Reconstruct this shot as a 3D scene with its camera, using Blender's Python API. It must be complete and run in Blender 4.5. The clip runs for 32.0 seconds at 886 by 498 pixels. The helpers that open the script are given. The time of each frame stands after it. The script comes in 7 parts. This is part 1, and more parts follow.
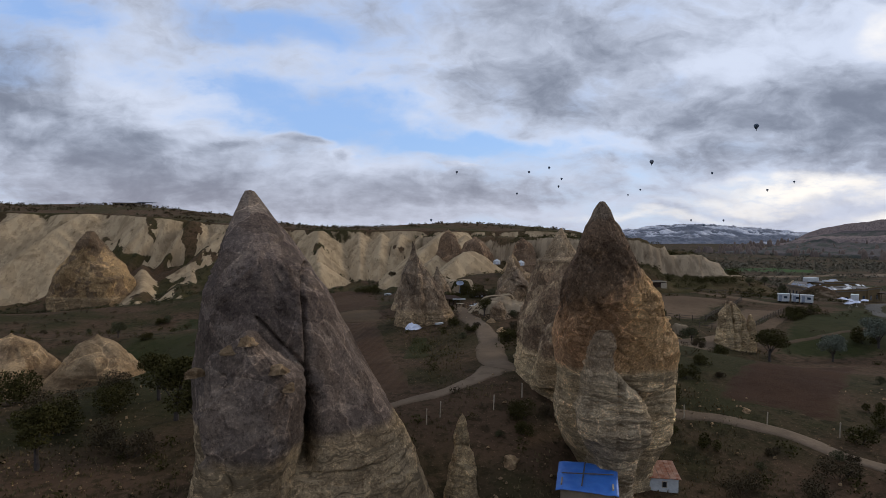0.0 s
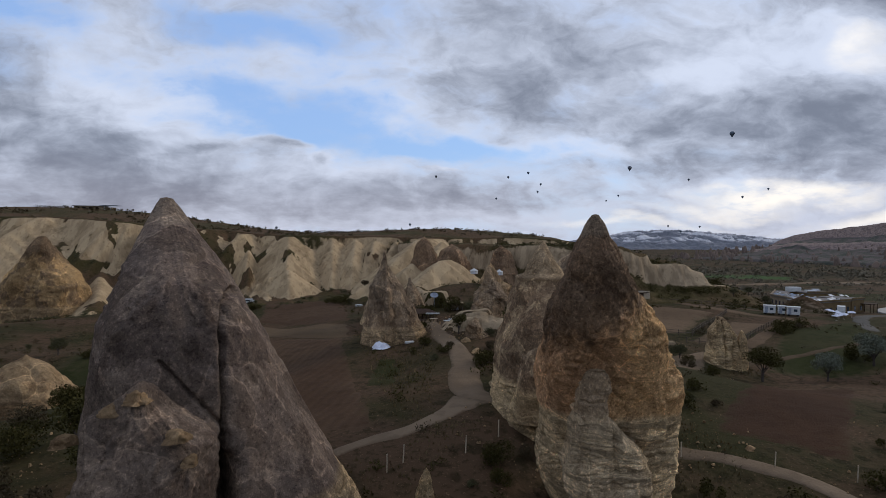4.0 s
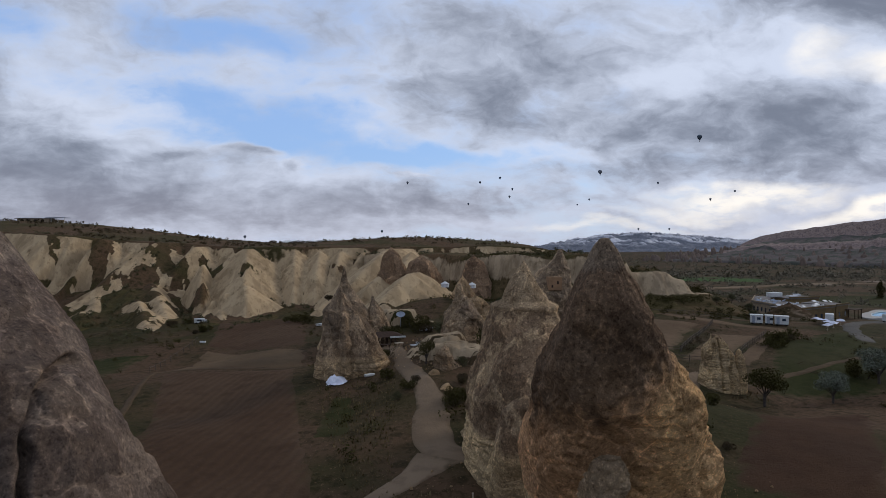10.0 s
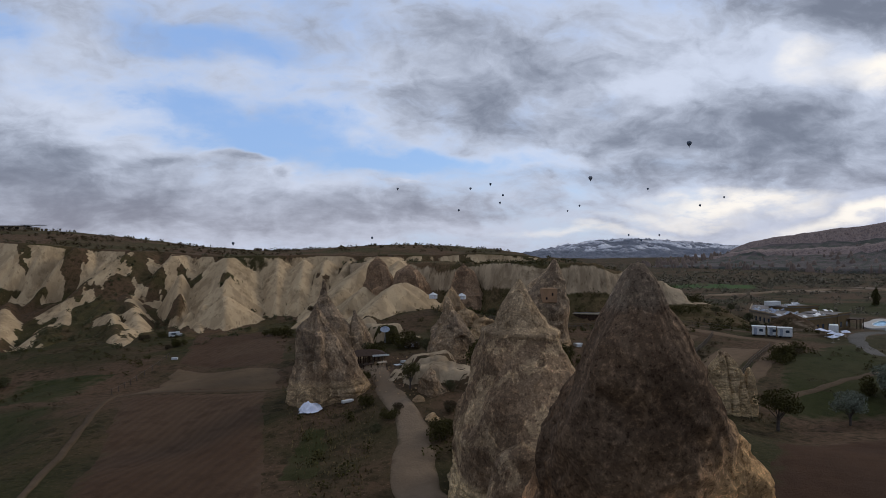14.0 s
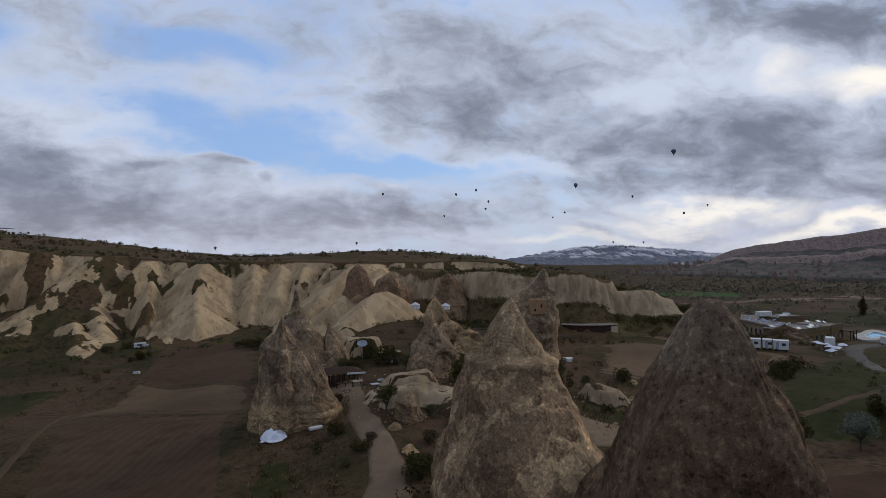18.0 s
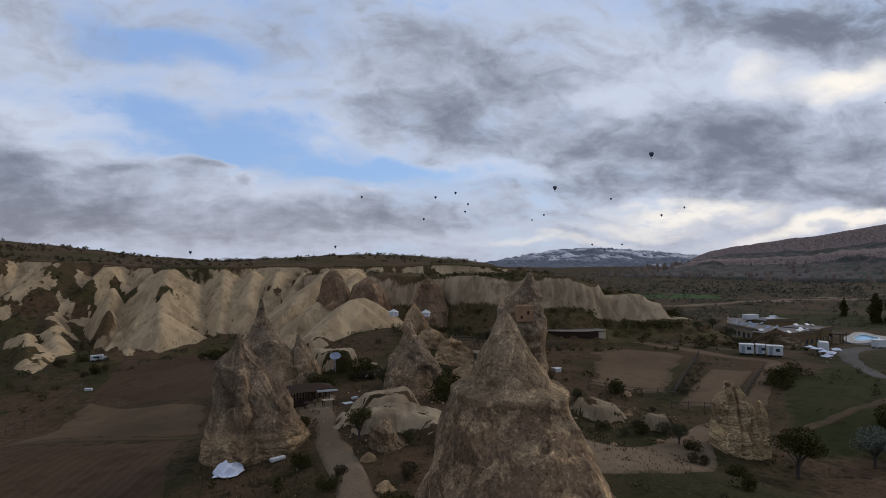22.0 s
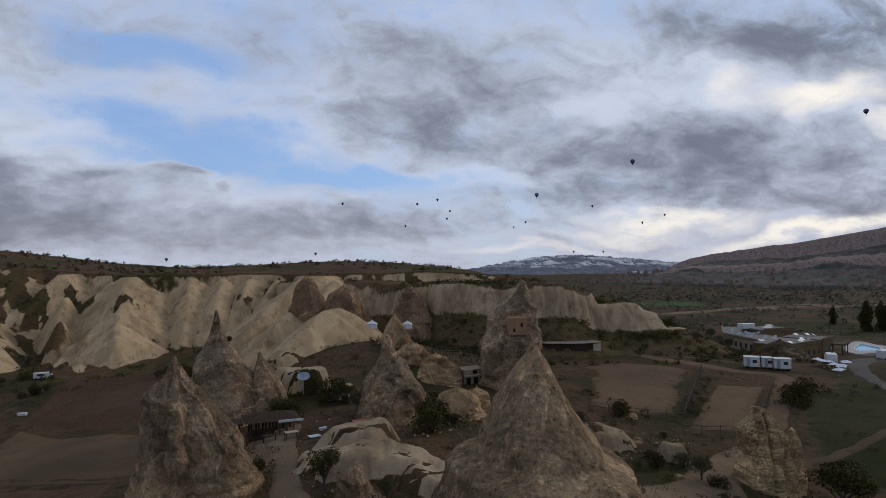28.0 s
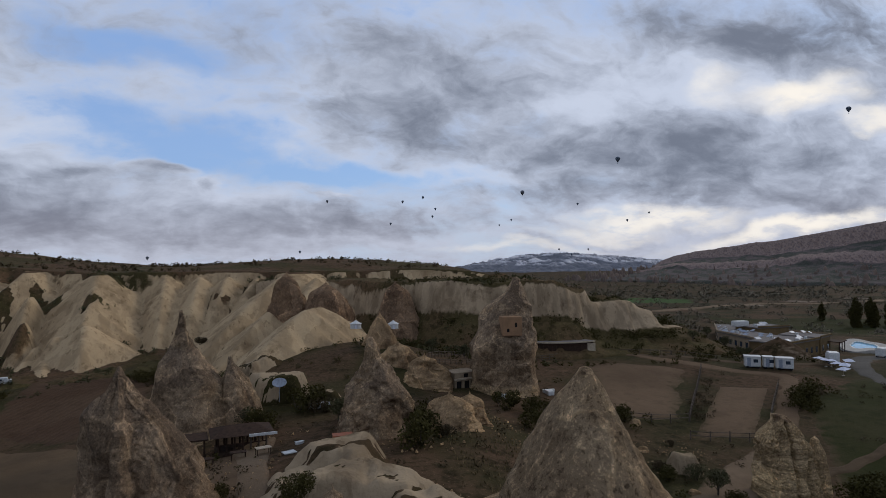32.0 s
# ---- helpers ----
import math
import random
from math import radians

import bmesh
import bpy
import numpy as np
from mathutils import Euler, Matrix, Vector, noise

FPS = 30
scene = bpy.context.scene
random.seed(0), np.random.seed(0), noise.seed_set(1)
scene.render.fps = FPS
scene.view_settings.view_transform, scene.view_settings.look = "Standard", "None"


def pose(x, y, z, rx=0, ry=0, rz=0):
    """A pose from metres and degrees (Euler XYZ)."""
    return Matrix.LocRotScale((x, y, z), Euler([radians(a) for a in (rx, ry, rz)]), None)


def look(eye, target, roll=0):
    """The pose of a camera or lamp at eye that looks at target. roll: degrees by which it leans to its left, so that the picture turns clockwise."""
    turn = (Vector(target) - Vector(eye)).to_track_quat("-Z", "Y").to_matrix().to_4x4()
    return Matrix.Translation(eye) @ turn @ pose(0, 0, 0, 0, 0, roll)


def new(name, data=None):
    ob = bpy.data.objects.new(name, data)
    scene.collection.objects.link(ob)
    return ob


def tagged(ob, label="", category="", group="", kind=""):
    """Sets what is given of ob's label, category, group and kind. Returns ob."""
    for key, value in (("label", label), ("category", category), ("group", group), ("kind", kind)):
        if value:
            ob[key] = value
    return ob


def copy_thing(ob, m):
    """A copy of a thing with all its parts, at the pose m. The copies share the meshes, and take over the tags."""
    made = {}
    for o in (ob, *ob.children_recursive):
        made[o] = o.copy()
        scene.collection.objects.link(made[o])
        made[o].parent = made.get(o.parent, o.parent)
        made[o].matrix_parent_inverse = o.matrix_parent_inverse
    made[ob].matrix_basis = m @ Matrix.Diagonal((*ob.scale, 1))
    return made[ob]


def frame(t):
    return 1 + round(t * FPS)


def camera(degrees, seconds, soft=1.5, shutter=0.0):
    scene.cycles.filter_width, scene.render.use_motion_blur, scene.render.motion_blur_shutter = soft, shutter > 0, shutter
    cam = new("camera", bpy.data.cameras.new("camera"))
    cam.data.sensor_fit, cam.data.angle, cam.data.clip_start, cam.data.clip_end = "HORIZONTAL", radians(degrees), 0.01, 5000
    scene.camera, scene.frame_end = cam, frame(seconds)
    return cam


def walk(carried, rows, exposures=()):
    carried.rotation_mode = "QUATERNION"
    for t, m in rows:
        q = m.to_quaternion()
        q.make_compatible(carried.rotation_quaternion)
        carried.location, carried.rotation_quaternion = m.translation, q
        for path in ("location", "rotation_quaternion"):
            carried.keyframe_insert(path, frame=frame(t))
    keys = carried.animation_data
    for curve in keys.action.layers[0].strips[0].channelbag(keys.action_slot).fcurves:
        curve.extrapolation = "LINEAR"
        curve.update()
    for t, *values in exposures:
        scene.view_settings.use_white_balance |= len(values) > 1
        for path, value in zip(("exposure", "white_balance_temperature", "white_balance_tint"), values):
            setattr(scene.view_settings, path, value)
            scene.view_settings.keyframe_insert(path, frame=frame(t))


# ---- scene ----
FIELD_OF_VIEW = 72.25
# seconds, place, then pitch up, roll and turn to the left, in degrees
PATH = [
    (0.0, 0.000, -0.000, 24.000, -1.499, 0.444, 0.030), (0.5, 0.156, 1.078, 24.113, -1.428, 0.461, -0.219),
    (1.0, 0.313, 2.156, 24.224, -1.178, 0.561, -0.366), (1.5, 0.476, 3.226, 24.335, -1.280, 0.547, -0.791),
    (2.0, 0.637, 4.285, 24.451, -1.262, 0.211, -1.163), (2.5, 0.789, 5.329, 24.567, -1.280, 0.573, -1.424),
    (4.5, 1.397, 9.416, 25.038, -1.019, 0.640, -2.174), (5.0, 1.542, 10.413, 25.161, -1.017, 0.555, -2.563),
    (5.5, 1.679, 11.390, 25.284, -1.001, 0.542, -2.818), (6.0, 1.812, 12.354, 25.409, -0.986, 0.636, -3.064),
    (6.5, 1.941, 13.318, 25.534, -0.858, 0.806, -3.524), (7.0, 2.068, 14.286, 25.655, -1.064, 0.930, -3.907),
    (7.5, 2.201, 15.262, 25.767, -0.964, 0.690, -3.815), (8.0, 2.345, 16.248, 25.869, -0.795, 0.457, -3.991),
    (8.5, 2.492, 17.239, 25.973, -0.712, 0.233, -4.170), (9.0, 2.637, 18.231, 26.077, -0.647, 0.116, -4.291),
    (9.5, 2.779, 19.219, 26.180, -0.710, 0.276, -4.432), (10.0, 2.921, 20.197, 26.280, -0.523, -0.158, -4.447),
    (10.5, 3.069, 21.164, 26.375, -0.334, -0.521, -4.684), (11.0, 3.218, 22.119, 26.469, -0.304, -0.517, -4.942),
    (11.5, 3.369, 23.060, 26.555, -0.234, -0.621, -4.815), (12.0, 3.524, 23.992, 26.639, -0.170, -0.581, -4.808),
    (12.5, 3.680, 24.914, 26.724, -0.269, -0.344, -5.017), (13.0, 3.831, 25.824, 26.803, -0.296, -0.205, -5.242),
    (13.5, 3.978, 26.723, 26.876, -0.197, -0.276, -5.235), (14.0, 4.121, 27.617, 26.950, 0.055, -0.262, -5.326),
    (14.5, 4.258, 28.509, 27.020, 0.174, -0.117, -5.558), (16.5, 4.831, 32.043, 27.251, 0.471, 0.060, -6.123),
    (17.0, 4.992, 32.917, 27.292, 0.504, 0.059, -6.324), (17.5, 5.154, 33.797, 27.324, 0.544, 0.152, -6.552),
    (18.0, 5.295, 34.711, 27.372, 0.599, 0.086, -6.712), (18.5, 5.423, 35.651, 27.425, 0.679, 0.056, -7.104),
    (19.0, 5.541, 36.607, 27.473, 0.721, -0.185, -7.298), (19.5, 5.655, 37.571, 27.509, 0.813, -0.260, -7.523),
    (20.0, 5.769, 38.539, 27.532, 0.875, -0.427, -7.656), (20.5, 5.881, 39.507, 27.539, 0.808, -0.275, -7.866),
    (21.0, 5.987, 40.472, 27.536, 0.739, -0.179, -8.100), (21.5, 6.087, 41.433, 27.527, 0.814, -0.227, -8.375),
    (22.0, 6.183, 42.388, 27.518, 0.889, -0.222, -8.633), (22.5, 6.279, 43.333, 27.515, 0.970, -0.558, -8.677),
    (23.0, 6.382, 44.270, 27.515, 0.981, -0.170, -8.990), (23.5, 6.489, 45.197, 27.512, 1.134, -0.564, -9.094),
    (24.0, 6.603, 46.117, 27.503, 1.249, -0.958, -9.291), (24.5, 6.727, 47.028, 27.490, 1.310, -0.261, -9.407),
    (25.0, 6.854, 47.933, 27.472, 1.318, -0.093, -9.623), (25.5, 6.972, 48.839, 27.455, 1.311, 0.049, -9.728),
    (27.5, 7.410, 52.464, 27.393, 1.433, 0.013, -10.262), (28.0, 7.523, 53.345, 27.362, 1.566, -0.241, -10.370),
    (28.5, 7.635, 54.207, 27.321, 1.411, 0.198, -10.701), (29.0, 7.732, 55.061, 27.279, 1.369, -0.086, -10.731),
    (29.5, 7.821, 55.906, 27.235, 1.494, -0.060, -10.812), (30.0, 7.905, 56.739, 27.186, 1.525, -0.022, -11.210),
    (30.5, 7.988, 57.561, 27.137, 1.395, 0.044, -11.401), (31.0, 8.077, 58.372, 27.091, 1.374, -0.184, -11.419),
    (31.5, 8.170, 59.185, 27.057, 1.314, -0.323, -11.454), (32.0, 8.265, 60.000, 27.029, 1.373, -0.393, -11.751),
]


def carried_pose(x, y, z, pitch, roll, turn):
    return pose(x, y, z, 0, 0, turn) @ pose(0, 0, 0, 90 + pitch) @ pose(0, 0, 0, 0, 0, roll)


cam = camera(FIELD_OF_VIEW, 32.0, soft=0.8)
walk(cam, [(t, carried_pose(*place)) for t, *place in PATH], [(0.0, 0.0), (10.0, -0.06), (20.0, -0.18), (32.0, -0.24)])


# ---- sky, sun ----
def link(nt, a, b):
    nt.links.new(a, b)


def maths(nt, op, a, b=None, clamp=False):
    n = nt.nodes.new("ShaderNodeMath")
    n.operation, n.use_clamp = op, clamp
    for slot, value in zip(n.inputs, (a, b)):
        if value is None:
            continue
        if isinstance(value, (int, float)):
            slot.default_value = value
        else:
            link(nt, value, slot)
    return n.outputs[0]


def mixed(nt, fac, a, b, mode="MIX"):
    n = nt.nodes.new("ShaderNodeMix")
    n.data_type, n.blend_type = "RGBA", mode
    for slot, value in ((n.inputs[0], fac), (n.inputs[6], a), (n.inputs[7], b)):
        if isinstance(value, (int, float)):
            slot.default_value = value
        elif isinstance(value, (tuple, list)):
            slot.default_value = (*value[:3], 1)
        else:
            link(nt, value, slot)
    return n.outputs[2]


def ramp(nt, value, lo, hi, a=0.0, b=1.0):
    n = nt.nodes.new("ShaderNodeMapRange")
    n.interpolation_type = "SMOOTHSTEP"
    link(nt, value, n.inputs[0])
    for i, v in zip((1, 2, 3, 4), (lo, hi, a, b)):
        n.inputs[i].default_value = v
    return n.outputs[0]


def noise_tex(nt, vector, scale, detail=4.0, rough=0.55, distort=0.0):
    n = nt.nodes.new("ShaderNodeTexNoise")
    n.inputs["Scale"].default_value, n.inputs["Detail"].default_value = scale, detail
    n.inputs["Roughness"].default_value, n.inputs["Distortion"].default_value = rough, distort
    if vector is not None:
        link(nt, vector, n.inputs["Vector"])
    return n.outputs[0]


def heading(azimuth, elevation):
    """A unit vector from degrees to the right of +y, and up."""
    a, e = radians(azimuth), radians(elevation)
    return (math.sin(a) * math.cos(e), math.cos(a) * math.cos(e), math.sin(e))


def make_sky():
    world = bpy.data.worlds.new("sky")
    scene.world = world
    world.use_nodes = True
    nt = world.node_tree
    nt.nodes.clear()
    out, back = nt.nodes.new("ShaderNodeOutputWorld"), nt.nodes.new("ShaderNodeBackground")
    coord = nt.nodes.new("ShaderNodeTexCoord").outputs["Generated"]
    clear = nt.nodes.new("ShaderNodeTexSky")
    clear.sky_type, clear.sun_disc = "NISHITA", False
    clear.sun_elevation, clear.sun_rotation = radians(SUN_UP), radians(SUN_AZIMUTH)
    split = nt.nodes.new("ShaderNodeSeparateXYZ")
    link(nt, coord, split.inputs[0])
    x, y, z = split.outputs
    blue = mixed(nt, 0.86, mixed(nt, 1.0, clear.outputs[0], CLEAR_TINT, "MULTIPLY"), (0.29, 0.44, 0.76))
    # the cloud deck, flattened towards the horizon
    up = maths(nt, "MAXIMUM", maths(nt, "ADD", z, 0.30), 0.05)
    deck = nt.nodes.new("ShaderNodeCombineXYZ")
    link(nt, maths(nt, "DIVIDE", x, up), deck.inputs[0])
    link(nt, maths(nt, "DIVIDE", y, up), deck.inputs[1])
    deck = deck.outputs[0]
    big, shade = noise_tex(nt, deck, 1.7, 8.0, 0.55), noise_tex(nt, deck, 2.6, 8.0, 0.55)
    fine = noise_tex(nt, deck, 8.0, 9.0, 0.58, 0.15)
    # headings as slopes against the valley's axis, bent by turbulence
    ahead = maths(nt, "MAXIMUM", y, 0.12)
    plane = nt.nodes.new("ShaderNodeCombineXYZ")
    link(nt, maths(nt, "DIVIDE", x, ahead), plane.inputs[0])
    link(nt, maths(nt, "DIVIDE", z, ahead), plane.inputs[1])
    bend = nt.nodes.new("ShaderNodeTexNoise")
    bend.inputs["Scale"].default_value, bend.inputs["Detail"].default_value, bend.inputs["Roughness"].default_value = 5.0, 6.0, 0.5
    stretch = nt.nodes.new("ShaderNodeMapping")
    stretch.inputs["Scale"].default_value = (1.0, 2.0, 1.0)
    link(nt, plane.outputs[0], stretch.inputs["Vector"])
    link(nt, stretch.outputs[0], bend.inputs["Vector"])
    centred, scaled, moved = (nt.nodes.new("ShaderNodeVectorMath") for _ in range(3))
    centred.operation, scaled.operation, moved.operation = "SUBTRACT", "MULTIPLY", "ADD"
    link(nt, bend.outputs["Color"], centred.inputs[0])
    centred.inputs[1].default_value = (0.5, 0.5, 0.5)
    link(nt, centred.outputs[0], scaled.inputs[0])
    scaled.inputs[1].default_value = (0.22, 0.12, 0.0)
    link(nt, plane.outputs[0], moved.inputs[0])
    link(nt, scaled.outputs[0], moved.inputs[1])
    plane = moved.outputs[0]
    front = ramp(nt, y, 0.15, 0.45)

    def total(masses):
        """The sum of soft oval masses of cloud, or with negative amounts of gaps."""
        result = None
        for u, v, wide, high, lean, amount in masses:
            m, size = nt.nodes.new("ShaderNodeMapping"), nt.nodes.new("ShaderNodeVectorMath")
            m.vector_type, size.operation = "TEXTURE", "LENGTH"
            m.inputs["Location"].default_value, m.inputs["Scale"].default_value = (u, v, 0), (wide, high, 1)
            m.inputs["Rotation"].default_value = (0, 0, radians(lean))
            link(nt, plane, m.inputs["Vector"])
            link(nt, m.outputs[0], size.inputs[0])
            blob = ramp(nt, size.outputs["Value"], 1.35, 0.2, 0.0, amount)
            result = blob if result is None else maths(nt, "ADD", result, blob)
        return maths(nt, "MULTIPLY", result, front)

    squash = nt.nodes.new("ShaderNodeMapping")
    squash.inputs["Scale"].default_value = (1.0, 1.7, 1.0)
    link(nt, plane, squash.inputs["Vector"])
    puff = noise_tex(nt, squash.outputs[0], 9.0, 9.0, 0.56)
    curl = noise_tex(nt, squash.outputs[0], 26.0, 8.0, 0.6)
    puff = maths(nt, "ADD", puff, maths(nt, "MULTIPLY", maths(nt, "SUBTRACT", curl, 0.5), 0.45))
    puff = maths(nt, "MULTIPLY", maths(nt, "SUBTRACT", puff, 0.5), front)
    cover = maths(nt, "ADD", maths(nt, "MULTIPLY", big, 0.8), maths(nt, "MULTIPLY", fine, 0.45))
    cover = maths(nt, "ADD", maths(nt, "ADD", cover, total(CLOUD_COVER)), maths(nt, "MULTIPLY", puff, 0.6))
    cover = ramp(nt, cover, 0.22, 0.86)
    dark = maths(nt, "ADD", maths(nt, "MULTIPLY", shade, 0.65), maths(nt, "MULTIPLY", fine, 0.60))
    dark = maths(nt, "ADD", maths(nt, "ADD", dark, maths(nt, "MULTIPLY", puff, 1.0)), maths(nt, "ADD", total(CLOUD_DARK), total(CLOUD_DARK_EAST)))
    dark = maths(nt, "ADD", dark, ramp(nt, y, 0.1, -0.4, 0.0, -0.04))
    dark = ramp(nt, dark, 0.38, 1.50)
    cloud = mixed(nt, dark, CLOUD_LIT, CLOUD_SHADED)
    low = ramp(nt, z, 0.01, 0.15, 1.0, 0.0)
    cloud = mixed(nt, maths(nt, "MULTIPLY", low, 0.30), cloud, (0.42, 0.38, 0.43))
    haze = mixed(nt, maths(nt, "MULTIPLY", low, 0.6), blue, (0.60, 0.70, 0.84))
    gap = maths(nt, "MULTIPLY", maths(nt, "MAXIMUM", total(SUN_GAPS), 0.0), ramp(nt, fine, 0.3, 0.56, 0.35, 1.0), True)
    sky = mixed(nt, gap, mixed(nt, cover, haze, cloud), (1.18, 1.10, 0.98))
    link(nt, sky, back.inputs[0])
    back.inputs[1].default_value = SKY_STRENGTH
    link(nt, back.outputs[0], out.inputs[0])


SUN_AZIMUTH, SUN_UP = 60.0, 9.0
SKY_STRENGTH = 1.04
CLEAR_TINT = (0.22, 0.30, 0.44)
CLOUD_LIT, CLOUD_SHADED = (0.65, 0.72, 0.88), (0.196, 0.226, 0.300)
# slope to the right and up against the valley's axis, half width and height, lean in degrees, amount
CLOUD_COVER = [(-0.62, 0.17, 0.20, 0.09, 0, 0.5), (-0.47, 0.12, 0.16, 0.06, 0, 0.45), (-0.25, 0.06, 0.45, 0.05, 0, 0.5), (-0.48, 0.36, 0.22, 0.04, -12, 0.1), (-0.30, 0.345, 0.16, 0.03, -5, -0.40), (-0.64, 0.36, 0.12, 0.05, -10, -0.30), (-0.27, 0.225, 0.20, 0.035, -8, -0.32),
    (-0.13, 0.165, 0.24, 0.035, -5, -0.40), (0.05, 0.145, 0.14, 0.02, 0, -0.3), (0.37, 0.25, 0.05, 0.03, 0, -0.32), (-0.35, 0.135, 0.03, 0.008, 0, 0.4), (-0.25, 0.142, 0.05, 0.012, 0, 0.4), (-0.18, 0.12, 0.03, 0.01, 0, 0.4), (0.03, 0.105, 0.035, 0.007, 0, 0.35), (0.25, 0.28, 0.35, 0.15, 0, 0.3), (0.85, 0.22, 0.45, 0.25, 0, 0.45)]
CLOUD_DARK = [(-0.66, 0.16, 0.20, 0.10, -8, 0.50), (-0.45, 0.115, 0.18, 0.05, 0, 0.40), (-0.74, 0.27, 0.16, 0.09, -15, 0.42), (-0.20, 0.058, 0.44, 0.036, 0, 0.36), (-0.50, 0.06, 0.30, 0.04, 0, 0.30), (0.12, 0.075, 0.22, 0.03, 0, 0.26), (-0.44, 0.37, 0.28, 0.06, -12, 0.20), (0.02, 0.37, 0.34, 0.06, 0, 0.22),
    (-0.25, 0.142, 0.045, 0.011, 0, 0.35), (-0.35, 0.135, 0.026, 0.008, 0, 0.3), (-0.18, 0.12, 0.028, 0.009, 0, 0.3), (0.20, 0.30, 0.24, 0.10, 8, 0.36), (0.12, 0.235, 0.22, 0.05, 0, 0.26), (0.32, 0.20, 0.20, 0.05, 0, 0.28), (-0.68, 0.185, 0.05, 0.02, 0, -0.35), (-0.42, 0.225, 0.15, 0.035, -15, -0.22)]
CLOUD_DARK_EAST = [(0.55, 0.19, 0.24, 0.08, 0, 0.26), (0.68, 0.25, 0.14, 0.06, 0, 0.30), (0.45, 0.125, 0.34, 0.028, 0, 0.34), (0.60, 0.37, 0.12, 0.05, 0, -0.10), (1.02, 0.444, 0.26, 0.10, 0, 0.50), (0.744, 0.42, 0.26, 0.07, 0, 0.55), (0.868, 0.18, 0.42, 0.09, 0, 0.42), (0.449, 0.275, 0.10, 0.037, 0, -0.25), (0.203, 0.148, 0.16, 0.021, 0, -0.4),
    (-0.068, 0.221, 0.097, 0.036, 0, -0.2), (0.143, 0.046, 0.216, 0.015, 0, -0.2), (0.692, 0.309, 0.084, 0.03, 0, -0.2), (0.95, 0.11, 0.3, 0.025, 0, 0.3)]
SUN_GAPS = [(0.915, 0.321, 0.125, 0.036, 5, 0.85), (1.08, 0.281, 0.067, 0.024, 0, 0.7), (0.743, 0.342, 0.051, 0.023, 0, 0.3), (0.613, 0.078, 0.188, 0.018, 0, 0.75), (0.489, 0.055, 0.137, 0.014, 0, 0.45), (0.936, 0.066, 0.302, 0.018, 8, 0.85), (0.34, 0.029, 0.162, 0.01, 0, 0.35), (0.734, 0.314, 0.05, 0.031, 0, 0.35)]
make_sky()
sun = new("sun", bpy.data.lights.new("sun", "SUN"))
sun.data.energy, sun.data.angle, sun.data.color = 1.35, radians(16), (1.0, 0.93, 0.84)
sun.matrix_world = look(heading(SUN_AZIMUTH, 27), (0, 0, 0))


# ---- noise, in arrays ----
def grain(p, seed=0):
    """Smooth value noise in about -1 to 1 at an array of points (n, 3)."""
    p = np.asarray(p, float)
    cell = np.floor(p).astype(np.int64)
    f = p - cell
    f = f * f * (3 - 2 * f)
    total = np.zeros(len(p))
    for dx in (0, 1):
        for dy in (0, 1):
            for dz in (0, 1):
                h = (cell[:, 0] + dx) * 374761393 + (cell[:, 1] + dy) * 668265263 + (cell[:, 2] + dz) * 2147483647 + seed * 974711
                h = ((h ^ (h >> 13)) * 1274126177) & 0x7FFFFFFF
                h = ((h ^ (h >> 16)) & 0xFFFF) / 32767.5 - 1
                w = (f[:, 0] if dx else 1 - f[:, 0]) * (f[:, 1] if dy else 1 - f[:, 1]) * (f[:, 2] if dz else 1 - f[:, 2])
                total += w * h
    return total


def fractal(p, octaves=4, seed=0, gain=0.5):
    p, out, size = np.asarray(p, float), 0, 1.0
    for k in range(octaves):
        out = out + size * grain(p * 2.03**k + 17.3 * k, seed + k)
        size *= gain
    return out


def ridged(p, octaves=3, seed=0):
    p, out, size = np.asarray(p, float), 0, 1.0
    for k in range(octaves):
        out = out + size * (1 - 2 * np.abs(grain(p * 2.1**k + 9.1 * k, seed + k)))
        size *= 0.5
    return out


def smooth(a, b, x):
    t = np.clip((np.asarray(x, float) - a) / (b - a), 0, 1)
    return t * t * (3 - 2 * t)


def xyz(x, y, z=0.0):
    return np.stack(np.broadcast_arrays(np.asarray(x, float), np.asarray(y, float), np.asarray(z, float)), -1).reshape(-1, 3)


# ---- meshes ----
def mesh_of(name, verts, faces, material, soft=True):
    me = bpy.data.meshes.new(name)
    me.from_pydata([tuple(v) for v in np.asarray(verts, float)], [], [tuple(map(int, f)) for f in faces])
    me.materials.append(material)
    if soft:
        me.polygons.foreach_set("use_smooth", [True] * len(me.polygons))
    me.update()
    return me


def sheet_faces(rows, cols, closed=False):
    """Quads of a grid of rows x cols vertices; closed joins the last column to the first."""
    r = np.arange(rows - 1)[:, None]
    c = np.arange(cols if closed else cols - 1)[None]
    d = (c + 1) % cols
    return np.stack([r * cols + c, r * cols + d, (r + 1) * cols + d, (r + 1) * cols + c], -1).reshape(-1, 4)


def part(name, bm, material, parent, label=""):
    """Links a bmesh as one mesh object under a thing or a part."""
    me = bpy.data.meshes.new(name)
    bm.to_mesh(me)
    bm.free()
    me.materials.append(material)
    ob = new(name, me)
    ob.parent = parent
    return tagged(ob, label)


def piece(name, verts, faces, material, parent=None, label="", soft=True):
    ob = new(name, mesh_of(name, verts, faces, material, soft))
    ob.parent = parent
    return tagged(ob, label)


def base(name, x, y, z, turn=0.0, label="", category="", group="", kind=""):
    ob = new(name)
    ob.matrix_world = pose(x, y, z, 0, 0, turn)
    ob.empty_display_size = 0.3
    return tagged(ob, label, category, group, kind)


